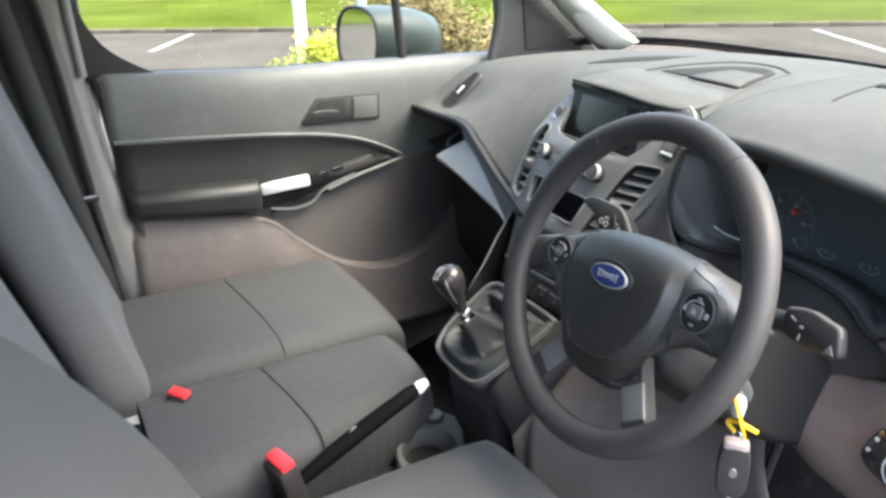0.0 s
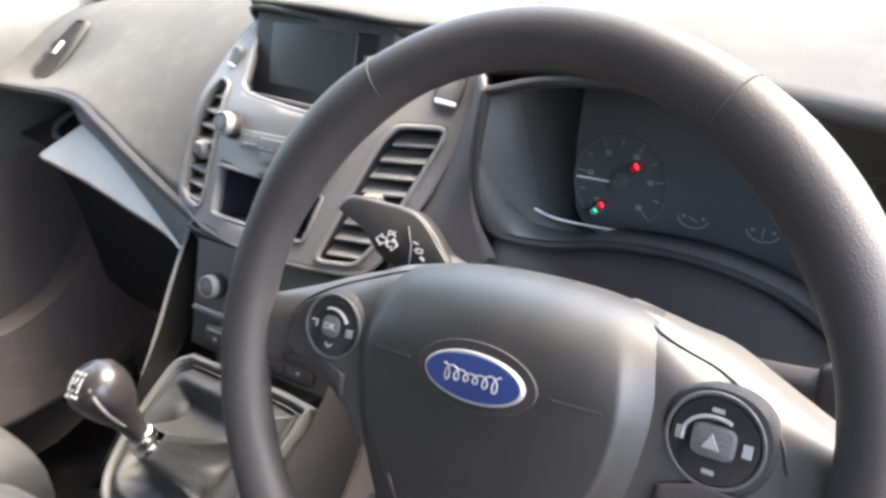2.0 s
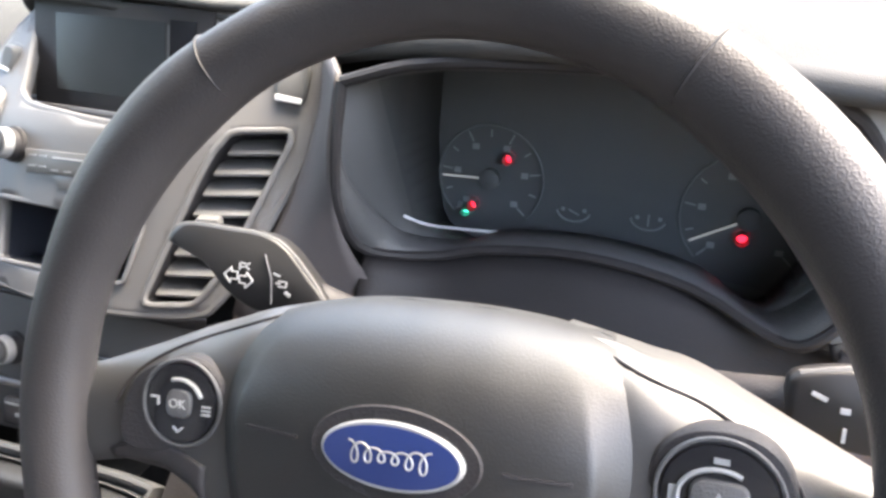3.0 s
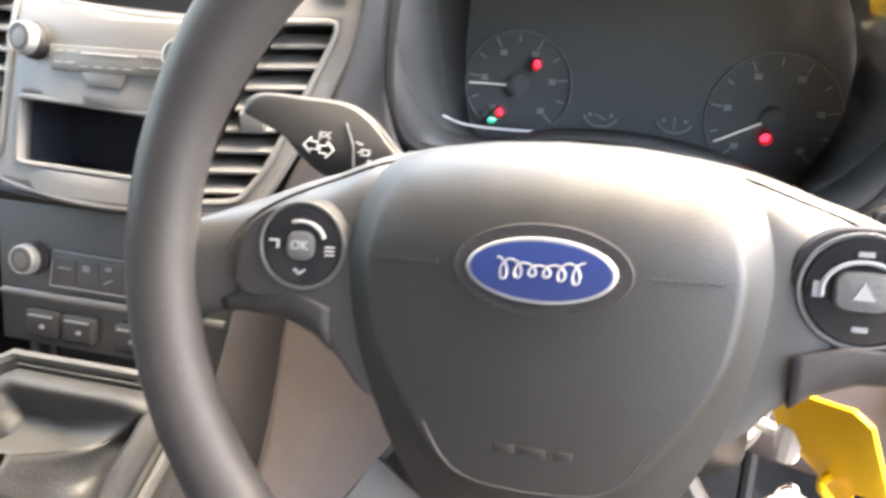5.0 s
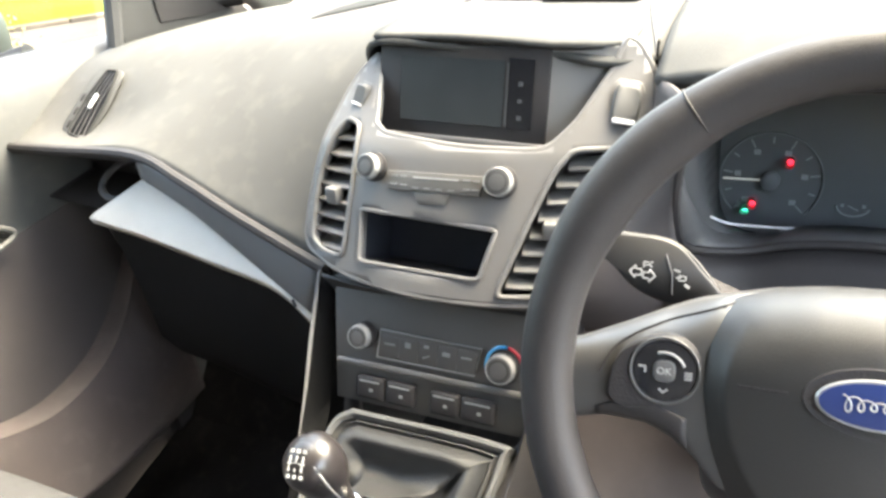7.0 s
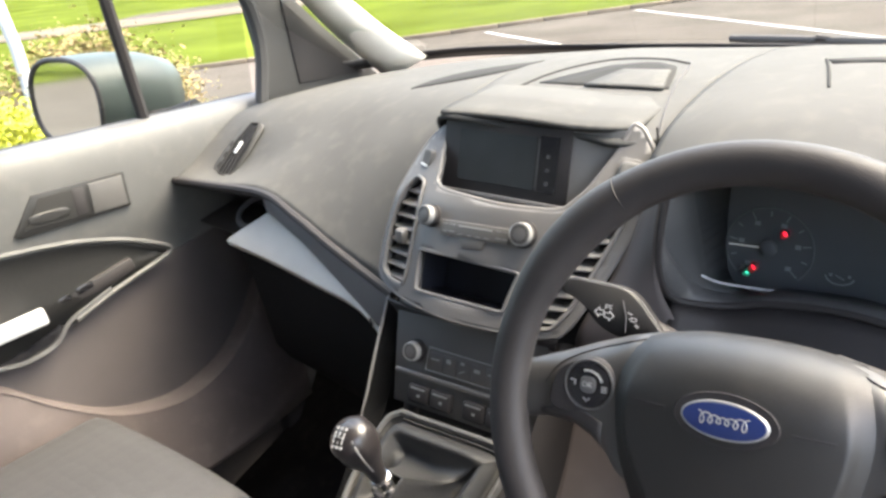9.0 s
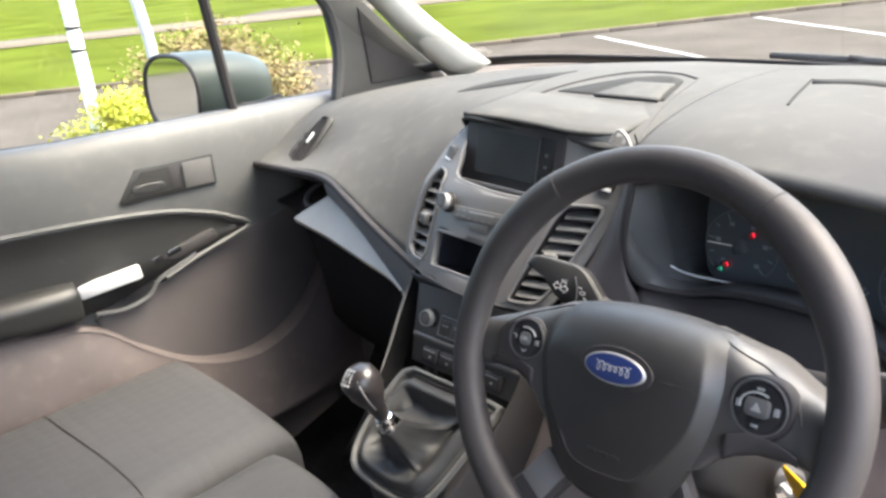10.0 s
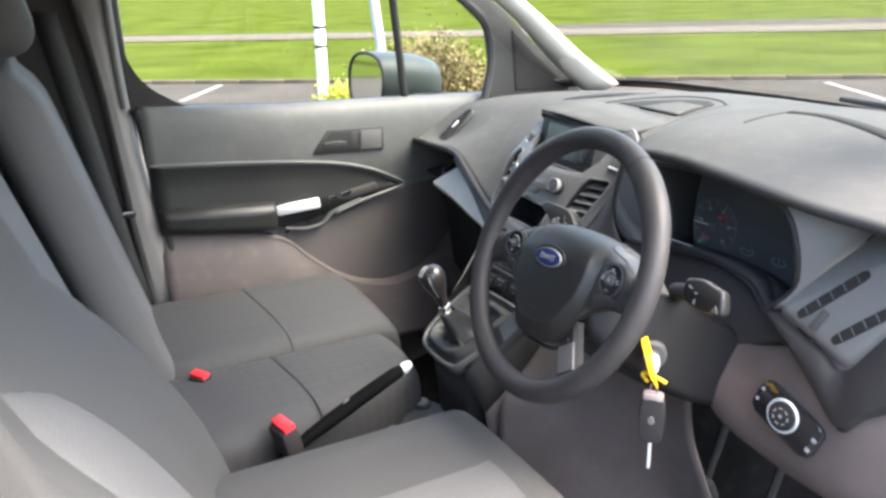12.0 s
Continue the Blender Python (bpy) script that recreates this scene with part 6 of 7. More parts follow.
spin(bm, [(0.0105, 0.0), (0.0105, 0.0125), (0.004, 0.013)], IG, 20)
part("lock_barrel", bm, CHROME, column, "metal lock barrel")


st = thing("indicator_stalk", (0.30, 0.11, 1.15), "black indicator stalk with white printed symbols", "stalk")
m = frame_m((0.235, 0.090, 1.172), (1, 0.10, -0.05), (0, 0.40, 0.92))
PADDLE = catmull([(-0.046, 0.020), (-0.036, 0.0265), (-0.010, 0.0265), (0.012, 0.0255), (0.026, 0.0195), (0.040, 0.006), (0.055, -0.010), (0.050, -0.020), (0.030, -0.020), (0.008, -0.0165), (-0.008, -0.0085), (-0.022, 0.004), (-0.040, 0.012), (-0.047, 0.015), (-0.046, 0.020)], 60)[:-1]
bm = bmesh.new()
dome(bm, PADDLE, ((0.90, -0.024), (0.98, -0.018), (1.0, -0.010), (0.99, -0.004), (0.96, -0.0012), (0.90, 0.0)), m)
part("lever", bm, STALK, st, "broad black paddle", sharp=50)
# Bead in a lighter trim paints the light caught by the top bevel.
bm = bmesh.new()
tube(bm, [m @ Vector((x, y, -0.0025)) for x, y in catmull([(-0.044, 0.0205), (-0.035, 0.0255), (-0.010, 0.0256), (0.012, 0.0246), (0.026, 0.0186), (0.040, 0.0055), (0.052, -0.0085)], 30)], 0.0013, 6)
part("edge_glint", bm, TRIM, st, "lighter bead for light caught on the upper edge")
bm = bmesh.new()
tube(bm, [m @ Vector((0.040, -0.008, -0.012)), m @ Vector((0.075, -0.022, -0.030)), m @ Vector((0.105, -0.030, -0.055))], [0.011, 0.011, 0.012], 12)
part("arm", bm, BLACK, st)
mm = m @ pose(0, 0, 0.0006) @ Matrix.Scale(0.86, 4)
for sd in (-1, 1):
    o = [(sd * 0.0100, 0.0), (sd * 0.0052, 0.0050), (sd * 0.0052, 0.0024), (sd * 0.0008, 0.0024), (sd * 0.0008, -0.0024), (sd * 0.0052, -0.0024), (sd * 0.0052, -0.0050), (sd * 0.0100, 0.0)]
    bm = bmesh.new()
    tube(bm, [mm @ Vector((x, y - sd * 0.0010, 0.0)) for x, y in o], 0.0006, 5)
    part("arrow_mark", bm, WHITE_MARK, st, "white outlined arrow")
bm = bmesh.new()
bars(bm, mm, [(0.0005, 0.0075, 0.0011, 0.0050), (0.0025, 0.0095, 0.0036, 0.0010), (0.0025, 0.0072, 0.0036, 0.0010), (0.0058, 0.0092, 0.0034, 0.0010, 35), (0.0058, 0.0068, 0.0034, 0.0010, -35)])
part("light_mark", bm, WHITE_MARK, st)
bm = bmesh.new()
bars(bm, mm, [(0.026, 0.0052, 0.0050, 0.0012, -15), (0.0275, -0.0002, 0.0034, 0.0012, 0), (0.0300, -0.0020, 0.0050, 0.0010, 0), (0.0300, 0.0014, 0.0050, 0.0010, 0), (0.0330, -0.0003, 0.0012, 0.0038, 0), (0.0345, -0.0060, 0.0045, 0.0022, -30)])
part("lamp_print", bm, WHITE_MARK, st)
bm = bmesh.new()
tube(bm, [mm @ Vector(p) for p in ((0.0165, 0.017, 0), (0.0225, 0.002, 0), (0.024, -0.014, 0))], 0.0006, 5)
part("collar_line", bm, DARK, st)
st = thing("wiper_stalk", (0.47, 0.11, 1.13), "dark grey wiper stalk blade with worn printed symbols", "stalk")
m = frame_m((0.548, 0.085, 1.157), (1, 0, 0), (0, 0.30, 0.95)) @ Matrix.Scale(0.86, 4)
BLADE = catmull([(-0.040, 0.006), (-0.036, 0.016), (-0.009, 0.0225), (0.013, 0.0195), (0.029, 0.0165), (0.035, 0.006), (0.040, -0.011), (0.036, -0.017), (0.021, -0.0195), (-0.004, -0.021), (-0.024, -0.0175), (-0.038, -0.011), (-0.040, 0.006)], 60)[:-1]
bm = bmesh.new()
dome(bm, BLADE, ((0.86, -0.022), (0.96, -0.016), (1.0, -0.009), (0.99, -0.004), (0.95, -0.0012), (0.86, 0.0)), m)
part("lever", bm, STALK, st, "broad dark blade", sharp=50)
# Lighter bead stands for the highlight along the blade's top.
bm = bmesh.new()
tube(bm, [m @ Vector((x, y, -0.0035)) for x, y in catmull([(-0.034, 0.0158), (-0.009, 0.0218), (0.013, 0.0188), (0.028, 0.0160), (0.033, 0.0070)], 24)], 0.0015, 6)
part("edge_glint", bm, TRIM, st, "pale bead for the highlight on the upper edge")
# Lighter triangle stands for a reflection on the tip.
bm = bmesh.new()
plate(bm, [(0.021, -0.0165), (0.034, -0.0145), (0.0275, -0.0045)], 0.0014, m, 0.0004)
part("tip_facet", bm, DARK, st, "grey facet for the reflection at the tip")
bm = bmesh.new()
tube(bm, [m @ Vector((-0.030, -0.002, -0.012)), m @ Vector((-0.062, -0.010, -0.030)), m @ Vector((-0.092, -0.018, -0.050))], [0.011, 0.011, 0.012], 12)
part("arm", bm, BLACK, st)
bm = bmesh.new()
bars(bm, m @ pose(0, 0, 0.0006), [(-0.024, 0.0065, 0.008, 0.0024, -20), (-0.0115, 0.001, 0.0046, 0.0030, 0), (-0.0105, -0.0115, 0.0018, 0.0075, 0)])
part("wiper_print", bm, GREY_MARK, st)
# key with fob and yellow tie
key = thing("ignition_key", (0.50, 0.05, 1.0), "car key and black fob hanging from the ignition on yellow cord", "key")
K0 = IG @ Vector((0, 0, 0.012))
bm = bmesh.new()
tube(bm, [K0, IG @ Vector((0, 0, 0.030))], 0.0035, 8)
tube(bm, [IG @ Vector((0, 0, 0.030)) + Vector((0, 0, dz)) for dz in (0.010, 0, -0.012)], [0.006, 0.008, 0.006], 10)
part("key_head", bm, SATIN, key, "silver key head")
H = IG @ Vector((0, 0, 0.032)) + Vector((0, 0, -0.012))
TAG = frame_m((0.508, 0.046, 1.067), (0.725, -0.69, 0), Vector((0, 0, 0.95)) - Vector((0.69, 0.72, 0)) * 0.31) @ pose(0, 0, 0, 0, 0, 20)
bm = bmesh.new()
plate(bm, [(-0.027, 0.022), (-0.022, 0.026), (0.024, 0.027), (0.031, 0.020), (0.027, -0.022), (0.022, -0.027), (0.008, -0.027), (0.003, -0.036), (-0.006, -0.042), (-0.013, -0.038), (-0.010, -0.026), (-0.022, -0.014), (-0.030, -0.006)], 0.0022, TAG, 0.0008)
part("tag", bm, YELLOW, key, "flat yellow plastic key tag")
bm = bmesh.new()
tube(bm, catmull([TAG @ Vector((-0.006, -0.036, -0.012)), TAG @ Vector((-0.004, -0.022, 0.004)), TAG @ Vector((0.002, -0.018, 0.014)), TAG @ Vector((0.0, -0.030, 0.010))], 14), 0.0024, 8)
part("cord", bm, YELLOW, key, "twisted yellow cord")
bm = bmesh.new()
F0 = H + Vector((0.004, -0.001, -0.020))
tube(bm, [F0 + Vector((0.006 * math.cos(a), 0, -0.006 + 0.010 * math.sin(a))) for a in np.linspace(0, 2 * math.pi, 20)], 0.0009, 6)
part("split_ring", bm, CHROME, key)
FM = frame_m(F0 + Vector((0, 0, -0.046)), (0.75, 0.66, 0), (0, 0, 1)) @ Matrix.Scale(1.12, 4)
bm = bmesh.new()
dome(bm, oval(0.0150, 0.032, 32, 3.2), ((0.9, -0.007), (1, -0.005), (1, 0.005), (0.93, 0.007), (0.7, 0.0078)), FM)
fob = part("fob", bm, BLACK, key, "black remote fob")
bm = bmesh.new()
box(bm, (0, 0.0285, 0.0), (0.024, 0.011, 0.0145), 0.0035, FM)
part("fob_cap", bm, FOBCAP, fob, "pale pinkish fob cap")
bm = bmesh.new()
dome(bm, oval(0.0042, 0.006, 18), ((1, 0.007), (0.8, 0.0088)), FM)
part("fob_mark", bm, SILVER, fob)
bm = bmesh.new()
box(bm, (0, -0.05, 0), (0.0035, 0.040, 0.0025), 0.0006, FM)
part("blade", bm, SATIN, key, "metal key blade")

# ---- lower dash on the driver's side ----
knee = thing("knee_panel", (0.45, 0.2, 0.7), "taupe lower dash panel below steering wheel", "dash panel")
bm = skin([
    profile(0.46, ((0.225, 1.045), (0.213, 1.03), (0.195, 1.00), (0.190, 0.968), (0.205, 0.948), (0.26, 0.94))),
    profile(0.52, ((0.215, 1.05), (0.20, 1.03), (0.176, 0.985), (0.172, 0.952), (0.190, 0.930), (0.25, 0.922))),
    profile(0.62, ((0.205, 1.09), (0.175, 1.04), (0.165, 0.99), (0.164, 0.945), (0.185, 0.918), (0.25, 0.908))),
    profile(0.70, ((0.19, 1.10), (0.165, 1.05), (0.160, 1.0), (0.162, 0.945), (0.185, 0.915), (0.25, 0.90))),
    profile(0.765, ((0.20, 1.10), (0.18, 1.05), (0.175, 1.0), (0.176, 0.945), (0.195, 0.915), (0.25, 0.90))),
], 30, 30)
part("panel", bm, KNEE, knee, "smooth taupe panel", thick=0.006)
bm = skin([
    profile(0.157, ((0.198, 1.045), (0.178, 1.015), (0.128, 0.93), (0.078, 0.87), (0.035, 0.80), (0.060, 0.48))),
    profile(0.20, ((0.208, 1.045), (0.190, 1.020), (0.146, 0.95), (0.108, 0.87), (0.085, 0.78), (0.110, 0.48))),
    profile(0.26, ((0.222, 1.045), (0.205, 1.025), (0.164, 0.95), (0.145, 0.86), (0.145, 0.74), (0.18, 0.48))),
    profile(0.36, ((0.240, 1.045), (0.227, 1.025), (0.190, 0.95), (0.195, 0.85), (0.235, 0.72), (0.30, 0.54))),
    profile(0.442, ((0.238, 1.045), (0.222, 1.025), (0.195, 0.96), (0.202, 0.87), (0.25, 0.75), (0.32, 0.60))),
], 26, 30)
part("lower_cover", bm, COVERGREY, knee, "taupe cover below the column", thick=0.006)
# dark band between instruments and knee panel
bm = skin([
    [(0.212, 0.258, 1.262), (0.209, 0.246, 1.218), (0.190, 0.218, 1.155), (0.158, 0.185, 1.092), (0.150, 0.195, 1.05)],
    [(0.228, 0.236, 1.262), (0.224, 0.220, 1.212), (0.214, 0.206, 1.150), (0.200, 0.196, 1.090), (0.195, 0.205, 1.05)],
    [(0.242, 0.216, 1.256), (0.237, 0.205, 1.205), (0.236, 0.209, 1.150), (0.250, 0.224, 1.098), (0.26, 0.228, 1.05)],
], 10, 20)
part("side_cheek", bm, LOWDARK, knee, "dark cheek beside the instruments", thick=0.004)
UPB = catmull([(0.244, 0.228, 1.124), (0.285, 0.252, 1.112), (0.33, 0.262, 1.119), (0.40, 0.264, 1.122), (0.47, 0.258, 1.112), (0.53, 0.242, 1.098), (0.58, 0.226, 1.100), (0.625, 0.20, 1.11)], 30)
def fall(p, dy, dz):
    """The band drops far behind the column and little beside it."""
    k = min(1.0, max(0.3, 1.0 - (p[0] - 0.47) / 0.13))
    return (p[0], p[1] - dy * k, p[2] - dz * k)


part("lower_band", loft(bmesh.new(), [UPB] + [[fall(p, dy, dz) for p in UPB] for dy, dz in ((0.012, 0.012), (0.022, 0.03), (0.045, 0.065), (0.050, 0.095))]), BLACK, knee, "black band below instruments", thick=0.004)
# headlamp switch plate
SM = frame_m((0.634, 0.158, 1.012), (0.94, -0.03, -0.34), (0.34, 0.15, 0.93))
bm = bmesh.new()
plate(bm, oval(0.049, 0.0255, 36, 5), 0.006, SM, 0.003)
sw = part("headlamp_switch", bm, PIANO, knee, "gloss black headlamp switch plate")
bm = bmesh.new()
spin(bm, [(0.0215, 0.004), (0.0215, 0.008), (0.0208, 0.0092), (0.0200, 0.0092), (0.0195, 0.008)], SM @ pose(-0.004, 0, 0), 32)
part("switch_ring", bm, SATIN, sw, "satin ring")
bm = bmesh.new()
spin(bm, [(0.0188, 0.005), (0.018, 0.0105), (0.010, 0.0115), (0.001, 0.0115)], SM @ pose(-0.004, 0, 0), 28)
part("switch_knob", bm, BLACK, sw)
bm = bmesh.new()
bars(bm, SM @ pose(-0.004, 0, 0.0115), [(0.010 * math.cos(a), 0.010 * math.sin(a), 0.005, 0.0016, math.degrees(a) + 90) for a in (0.3, 1.2, 2.1, 3.0, 3.9, 4.8, 5.7)] + [(0, 0, 0.004, 0.004)])
bars(bm, SM @ pose(0, 0, 0.006), [(0.042, 0.006, 0.006, 0.005), (0.042, -0.010, 0.006, 0.005), (-0.043, 0.008, 0.004, 0.004), (-0.043, -0.008, 0.004, 0.004)])
part("switch_print", bm, WHITE_MARK, sw)
# outer vent pod
POD_SLOTS = ((0.597, 0.2, 1.124), (0.667, 0.225, 1.198), (0.652, 0.19, 1.114), (0.715, 0.204, 1.180))
pod = thing("driver_vent_pod", (0.68, 0.17, 1.05), "grey dash end pod with slatted air vent", "air vent")
P_TL, P_TR, P_BL, P_BR = Vector((0.562, 0.205, 1.118)), Vector((0.654, 0.250, 1.272)), Vector((0.674, 0.186, 1.089)), Vector((0.766, 0.231, 1.243))
PM = frame_m((0.664, 0.218, 1.1805), P_TR - P_TL, P_TL - P_BL)
inv = PM.inverted()
P_N = PM.to_3x3() @ Vector((0, 0, 1))


def pod_point(f, g):
    """On the pod's upper face: f along it, g from its rear edge to its front edge."""
    crease = 0.02 + 0.60 * f
    h = 0.0035 if g > crease else 0.0015 - 0.055 * (crease - g) - 0.05 * max(0.0, crease - g - 0.2) ** 2
    h -= 0.010 * max(0.0, 1 - f / 0.07) ** 2 + roll_off(g, 1.05, 0.12, 0.016)
    return P_TL + (P_TR - P_TL) * f + (P_BL - P_TL) * g + P_N * h


rows = [[pod_point(f, g) for f in np.linspace(0, 1, 24)] for g in [0, 0.02, 0.04] + [float(v) for v in np.linspace(0.06, 0.90, 60)] + [0.93, 0.96, 0.99, 1.01, 1.03, 1.042, 1.05]]
part("pod_face", loft(bmesh.new(), rows), PODGREY, pod, "vent face with rounded shoulder, grey lightened for door light", sharp=50)
S1A, S1B, S2A, S2B = (inv @ Vector(p) for p in POD_SLOTS)
for p, q in ((S1A, S1B), (S2A, S2B)):
    bm = bmesh.new()
    d = Vector((q.x - p.x, q.y - p.y, 0))
    L = d.length
    m = PM @ pose((p.x + q.x) / 2, (p.y + q.y) / 2, 0.0035, 0, 0, math.degrees(math.atan2(d.y, d.x)))
    plate(bm, oval(L / 2, 0.0065, 28, 5), 0.0012, m)
    slot = part("vent_slot", bm, BLACK, pod, "black vent slot")
    for j in range(5):
        bm = bmesh.new()
        box(bm, ((j - 2) * L * 0.18, 0, 0.002), (0.0015, 0.011, 0.002), 0.0004, m)
        part("slat", bm, TRIM, slot)
bm = bmesh.new()
mid = (S1A + S2A) / 2
box(bm, (0, 0, 0), (0.030, 0.010, 0.006), 0.002, PM @ pose(mid.x + 0.012, mid.y + 0.003, 0.006, 0, 0, 6))
part("vent_slider", bm, TRIM, pod)
upper = catmull([(0.556, 0.207, 1.117), (0.61, 0.198, 1.105), (0.645, 0.192, 1.097), (0.676, 0.187, 1.088), (0.705, 0.200, 1.135), (0.766, 0.232, 1.24)], 26)
lower = catmull([(0.552, 0.210, 1.111), (0.60, 0.190, 1.086), (0.649, 0.175, 1.058), (0.700, 0.158, 1.029), (0.727, 0.160, 1.057), (0.775, 0.175, 1.095)], 26)
rows = [upper]
for f, push in ((0.06, 0.008), (0.25, 0.013), (0.6, 0.013), (0.9, 0.008), (1.0, 0.0)):
    rows.append([tuple(Vector(p).lerp(Vector(q), f) + Vector((0, -push, 0))) for p, q in zip(upper, lower)])
rows.append([(x, y + 0.03, z) for x, y, z in lower])
part("pod_chin", loft(bmesh.new(), rows), BLACK, pod, "black chin below the vent face", thick=0.003)
bm = bmesh.new()
tube(bm, [tuple(PM @ (inv @ p + Vector((0, 0, 0.003)))) for p in (Vector((0.706, 0.19, 1.035)), Vector((0.716, 0.172, 0.985)), Vector((0.724, 0.18, 0.93)))], 0.0012, 6)
part("end_seam", bm, BLACK, knee)
edge = catmull([(0.548, 0.217, 1.116), (0.568, 0.226, 1.145), (0.571, 0.224, 1.175), (0.566, 0.222, 1.205), (0.552, 0.221, 1.237), (0.530, 0.218, 1.258)], 20)
rows = []
for k, p in enumerate(edge):
    f = k / 19
    q = P_TL + (P_TR - P_TL) * f + P_N * (-0.006 - 0.02 * f)
    p = Vector(p)
    rows.append([tuple(p + Vector((0, 0.006, 0))), tuple(p), tuple(p.lerp(q, 0.3) + Vector((0, -0.003, 0))), tuple(p.lerp(q, 0.7) + Vector((0, 0.004, 0))), tuple(q + Vector((0, 0.006, 0)))])
part("pod_cheek", loft(bmesh.new(), rows), PODGREY, pod, "cheek between instruments and vent, paled for door light", thick=0.004, sharp=60)

# pedals
for x, name in ((0.30, "clutch_pedal"), (0.43, "brake_pedal"), (0.57, "throttle_pedal")):
    p = thing(name, (x, 0.42, 0.55), "black rubber foot pedal on steel arm", "pedal")
    bm = bmesh.new()
    box(bm, (0, 0, 0), (0.06 if x < 0.5 else 0.04, 0.018, 0.05 if x < 0.5 else 0.11), 0.006, pose(x, 0.40, 0.62, 25))
    part("pad", bm, RUBBER, p)
    bm = bmesh.new()
    tube(bm, [(x, 0.41, 0.63), (x, 0.45, 0.75), (x, 0.42, 0.90)], 0.008, 8)
    part("arm", bm, BLACK, p)

# ---- seats ----
def pillow(x0, x1, y0, y1, ztop, drop, crown=0.012, taper=0.0, edge=0.045):
    """Seat cushion: a slab with well-rounded sides and front, narrower at the front by taper."""
    def ease(d):
        d = max(0.0, min(1.0, 1 - d / edge))
        return edge * (1 - math.sqrt(max(0.0, 1 - d * d)))
    fs = [0, 0.15, 0.3, 0.45, 0.6, 0.7, 0.78, 0.84, 0.89, 0.93, 0.96, 0.98, 0.993, 1.0]
    gs = [-1, -0.993, -0.975, -0.94, -0.88, -0.8, -0.65, -0.4, -0.15, 0.15, 0.4, 0.65, 0.8, 0.88, 0.94, 0.975, 0.993, 1]
    rows = []
    for f in fs:
        y = y0 + (y1 - y0) * f
        b = x1 - taper * max(0.0, (f - 0.5) / 0.5)
        h = (b - x0) / 2
        row = [((x0 + b) / 2 + h * g, y, ztop + crown * (1 - g * g) - max(ease((1 - abs(g)) * h), ease((1 - f) * (y1 - y0) * 1.0)) - 0.3 * min(ease((1 - abs(g)) * h), ease((1 - f) * (y1 - y0)))) for g in gs]
        rows.append([(row[0][0] + 0.012, y, ztop - drop), (row[0][0], y, ztop - drop * 0.6)] + row + [(row[-1][0], y, ztop - drop * 0.6), (row[-1][0] - 0.012, y, ztop - drop)])
    rows.append([(p[0], p[1] + 0.001, ztop - drop * 0.6 if p[2] > ztop - drop * 0.6 else p[2]) for p in rows[-1]])
    rows.append([(p[0], p[1] - 0.02, ztop - drop) for p in rows[-2]])
    return loft(bmesh.new(), rows)


bench = thing("passenger_bench", (-0.3, -0.25, 0.46), "double passenger seat in dark grey woven cloth", "seat")
part("cushion", pillow(-0.665, -0.262, -0.48, 0.030, 0.830, 0.15), QUILTED, bench, "grey cloth outer cushion", sharp=60)
part("cushion", pillow(-0.250, 0.045, -0.48, -0.015, 0.828, 0.15, taper=0.11), QUILTED, bench, "grey cloth middle cushion", sharp=60)
for x0, x1, y, zt in ((-0.665, -0.262, -0.225, 0.830), (-0.250, 0.045, -0.262, 0.828)):
    bm = bmesh.new()
    h, cx = (x1 - x0) / 2, (x0 + x1) / 2
    path = []
    for g in np.linspace(-0.995, 0.995, 40):
        d = max(0.0, 1 - (1 - abs(g)) * h / 0.045)
        path.append((cx + g * h, y + 0.012 * math.sin(g * 1.6), zt + 0.012 * (1 - g * g) - 0.045 * (1 - math.sqrt(1 - d * d))))
    tube(bm, path, 0.002, 6)
    part("seam", bm, BLACK, bench, "dark stitched seam")
bm = bmesh.new()
box(bm, (-0.30, -0.22, 0.58), (0.66, 0.40, 0.22), 0.02)
part("base", bm, BLACK, bench, "black seat base")


def seat_curve(z):
    """Front line of the driver's backrest: upright low down, leaning higher up."""
    return -0.14 * (z - 0.8) - 0.9 * (z - 0.8) ** 2 if z < 1.2 else -0.2 - 0.35 * (z - 1.2)


def backrest(x0, x1, z0, z1, lean, y0, depth=0.11, bolster=0.012, curved=False, arch=0.0, power=0.5):
    rows = []
    for i in range(19):
        f = i / 18
        z = z0 + (z1 - z0) * f
        y = y0 + seat_curve(z) if curved else y0 - lean * (z - z0)
        row = []
        top = max(0, (f - 0.86) / 0.14)
        slim = math.sqrt(1 - arch * max(0.0, (f - 0.55) / 0.45) ** 2)
        for k in range(33):
            a = 2 * math.pi * k / 32
            c, s = math.cos(a), math.sin(a)
            px = math.copysign(abs(c) ** power, c) * (x1 - x0) / 2 * (1 - 0.12 * top ** 2) * slim
            py = math.copysign(abs(s) ** (power + 0.05), s) * depth / 2 * (1 - 0.35 * top ** 2)
            if py > 0:
                py += bolster * (abs(px) / ((x1 - x0) / 2)) ** 3 * 1.6 - bolster * 0.6
            row.append(((x0 + x1) / 2 + px, y + py - depth / 2, z - 0.02 * top ** 2 * abs(c)))
        rows.append(row[:-1])
    last = rows[-1]
    mx, my = (x0 + x1) / 2, sum(p[1] for p in last) / 32
    for k, up in ((0.94, 0.008), (0.8, 0.014), (0.5, 0.018), (0.15, 0.019)):
        rows.append([(mx + (p[0] - mx) * k, my + (p[1] - my) * k, p[2] * k + (z1 - 0.008) * (1 - k) + up) for p in last])
    return loft(bmesh.new(), rows, True, True)


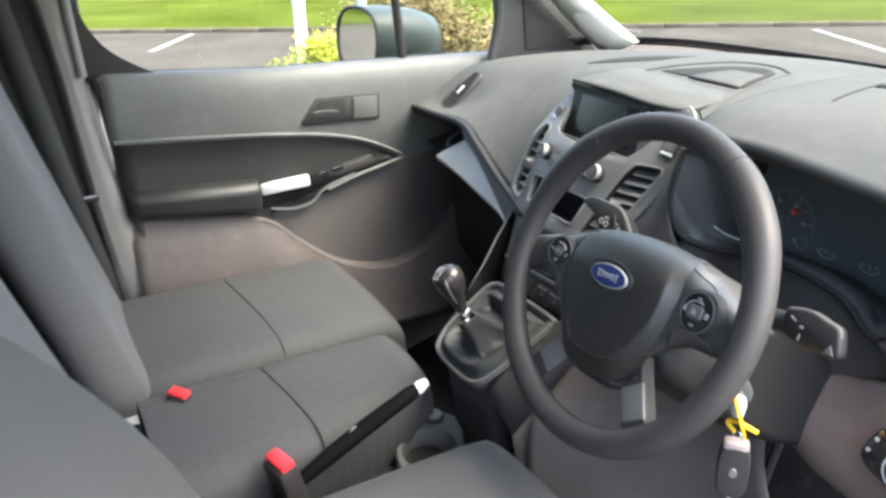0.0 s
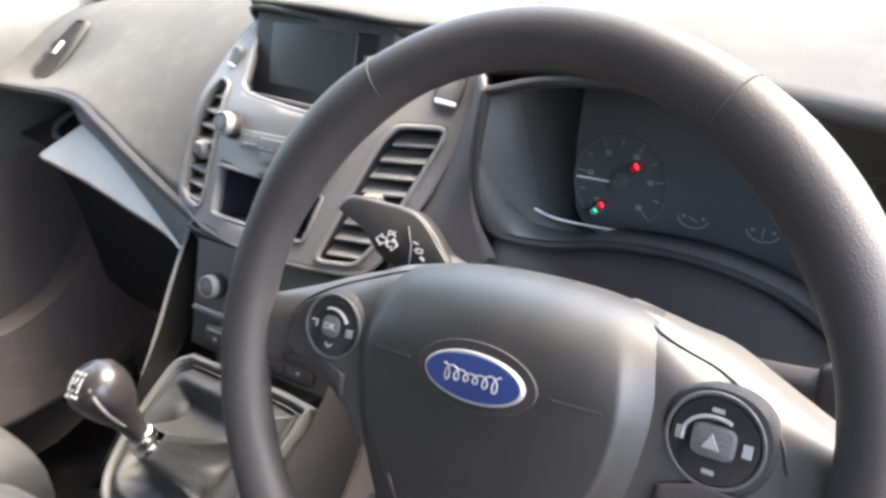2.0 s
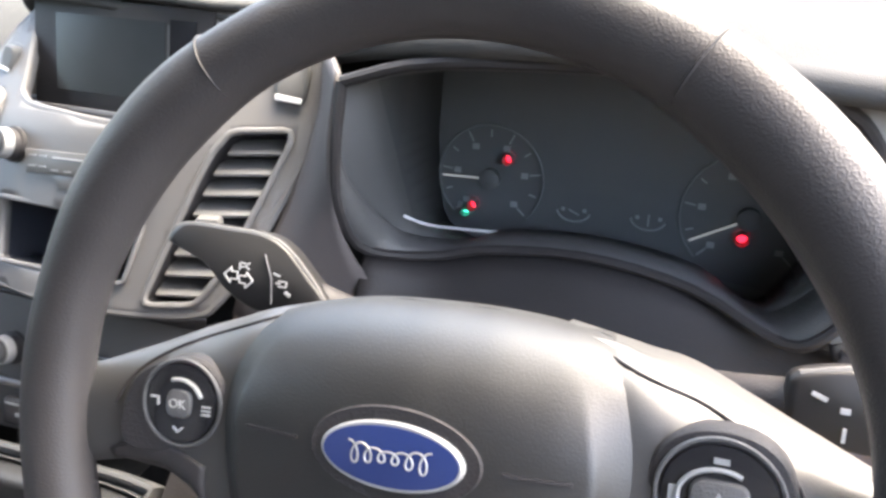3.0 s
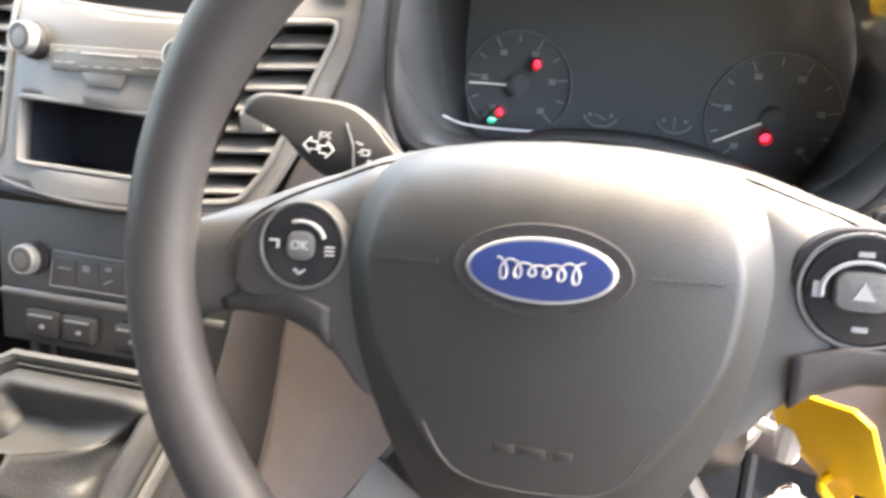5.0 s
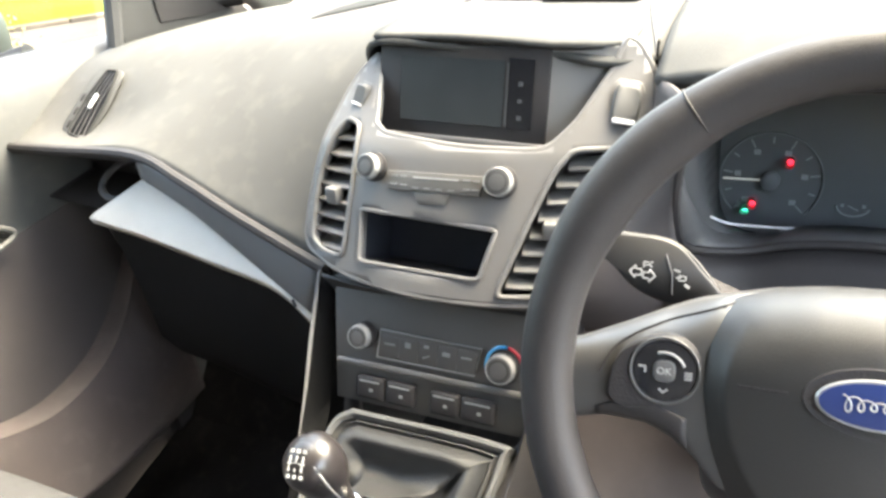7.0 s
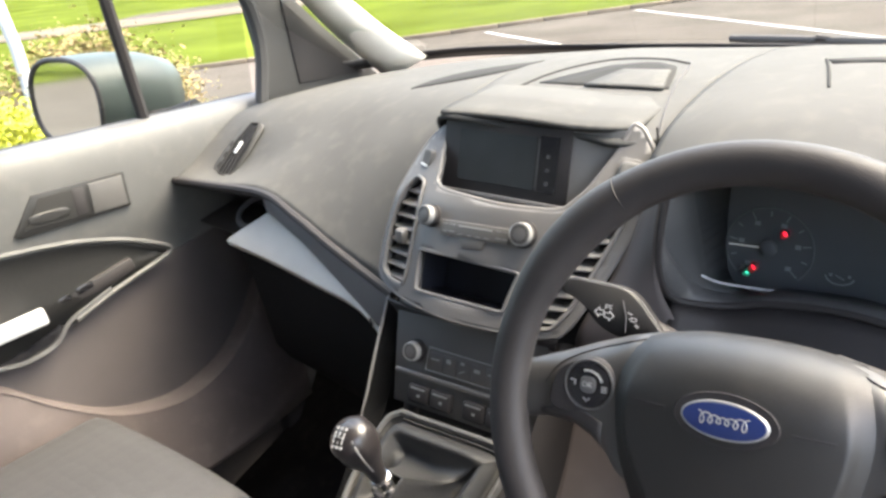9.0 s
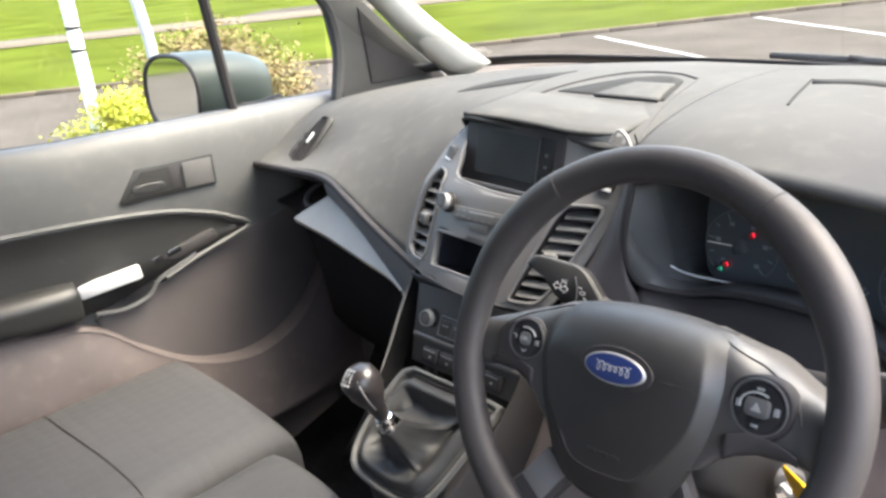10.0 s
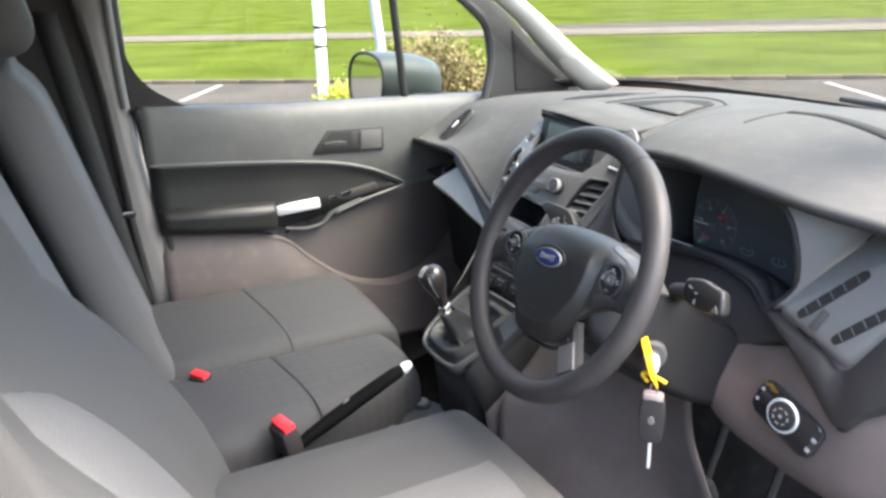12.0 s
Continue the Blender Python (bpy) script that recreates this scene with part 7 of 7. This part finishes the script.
part("backrest", backrest(-0.668, -0.262, 0.78, 1.42, 0.26, -0.428, 0.13, 0.02, power=0.62), LITCLOTH, bench, "grey cloth outer backrest", sharp=60)
part("backrest", backrest(-0.252, 0.05, 0.78, 1.40, 0.30, -0.515, 0.13, 0.015, power=0.75), LITCLOTH, bench, "grey cloth middle backrest", sharp=60)
for cx, w in ((-0.465, 0.26), (-0.10, 0.22)):
    bm = bmesh.new()
    box(bm, (0, 0, 0), (w, 0.09, 0.17), 0.035, pose(cx, -0.64, 1.53, 12), 4)
    part("headrest", bm, BLACK if cx < -0.2 else CLOTH, bench, "padded headrest")
seat = thing("driver_chair", (0.40, -0.35, 0.46), "driver seat in grey cloth with ribbed pale insert", "seat")
part("cushion", pillow(0.165, 0.665, -0.52, -0.032, 0.886, 0.20, crown=0.008, edge=0.085), CLOTH, seat, "grey cloth cushion", sharp=60)
part("cushion_insert", pillow(0.300, 0.545, -0.50, -0.072, 0.8885, 0.03, crown=0.006, edge=0.05), INSERT, seat, "ribbed cloth insert", sharp=60)
part("backrest", backrest(0.158, 0.665, 0.76, 1.42, 0.46, -0.437, 0.15, 0.05, True), CLOTH, seat, "grey cloth backrest with side bolsters", sharp=60)
part("backrest_insert", backrest(0.385, 0.575, 0.84, 1.20, 0.46, -0.451, 0.07, 0.0, True, 0.88), INSERT, seat, "ribbed cloth insert", sharp=60)
bm = bmesh.new()
box(bm, (0.40, -0.30, 0.58), (0.42, 0.40, 0.24), 0.02)
part("base", bm, BLACK, seat, "black seat base")


def buckle(x, y, z, turn, lean, size=1.0):
    t = thing("belt_buckle", (x, y, z - 0.1), "black seat belt buckle with red release button", "buckle", group="seat belt buckles")
    m = pose(x, y, z, lean, 0, turn) @ Matrix.Scale(size, 4)
    bm = bmesh.new()
    box(bm, (0, 0, -0.042), (0.042, 0.026, 0.085), 0.006, m)
    part("case", bm, BLACK, t)
    bm = bmesh.new()
    box(bm, (0, 0.002, 0.002), (0.036, 0.017, 0.010), 0.0025, m)
    part("release_button", bm, RED, t, "red release button")
    bm = bmesh.new()
    box(bm, (0, 0.0, -0.12), (0.022, 0.010, 0.09), 0.003, m)
    part("stem", bm, BLACK, t)


buckle(0.075, -0.332, 0.848, 15, 12, 1.25)
buckle(-0.185, -0.418, 0.843, 35, 15)
buckle(-0.215, -0.455, 0.806, 10, 20)

brake = thing("handbrake", (0.09, -0.4, 0.72), "handbrake lever with black grip and silver button", "handbrake")
bm = bmesh.new()
tube(bm, catmull([(0.085, -0.43, 0.73), (0.078, -0.32, 0.80), (0.070, -0.217, 0.846), (0.075, -0.14, 0.885), (0.071, -0.112, 0.893)], 16), [0.009] * 5 + [0.011, 0.0125, 0.013, 0.013, 0.0128, 0.0125, 0.012, 0.012, 0.0118, 0.011, 0.0095], 14)
part("grip", bm, WING, brake, "black grip")
bm = bmesh.new()
tube(bm, [(0.072, -0.114, 0.8925), (0.070, -0.104, 0.8955), (0.068, -0.094, 0.899)], [0.0095, 0.0095, 0.006], 14)
part("button", bm, SATIN, brake, "silver release button")
bm = bmesh.new()
tube(bm, [(0.071, -0.224, 0.854), (0.071, -0.220, 0.8605), (0.070, -0.212, 0.862)], 0.0022, 6)
part("grip_ring", bm, TRIM, brake)
cup = thing("cup_holder", (-0.03, -0.03, 0.6), "dark floor console with round cup holder", "cup holder")
CU = pose(-0.012, -0.050, 0.722, 0, 0, 56)
bm = bmesh.new()
rows = []
o = oval(0.058, 0.092, 44, 2.6)
for k, h in ((1.0, -0.25), (1.0, -0.012), (0.97, -0.002), (0.93, 0.001)):
    rows.append([CU @ Vector((x * k, y * k, h)) for x, y in o])
w = oval(0.047, 0.052, 44, 2.2, 0, -0.018)
for k, h in ((1.0, 0.001), (0.96, -0.004), (0.93, -0.075), (0.2, -0.078)):
    rows.append([CU @ Vector((x * k, (y + 0.018) * k - 0.018, h)) for x, y in w])
loft(bm, rows, True, True)
part("tray", bm, TRIM, cup, "grey tray with cup well")
bm = bmesh.new()
spin(bm, [(0.0185, 0.0), (0.0185, 0.006), (0.016, 0.009)], CU @ pose(0.0, 0.066, 0.0), 26)
cap = part("socket_cap", bm, BLACK, cup, "round socket cap")
bm = bmesh.new()
spin(bm, [(0.015, 0.008), (0.0135, 0.012), (0.002, 0.0125)], CU @ pose(0.0, 0.066, 0.0), 26)
part("cap_top", bm, SILVER, cap, "satin cap top")
bm = bmesh.new()
box(bm, (0.09, -0.28, 0.57), (0.10, 0.36, 0.26), 0.02)
single("floor_console", bm, BLACK, "black plastic tunnel between the seats", "console")
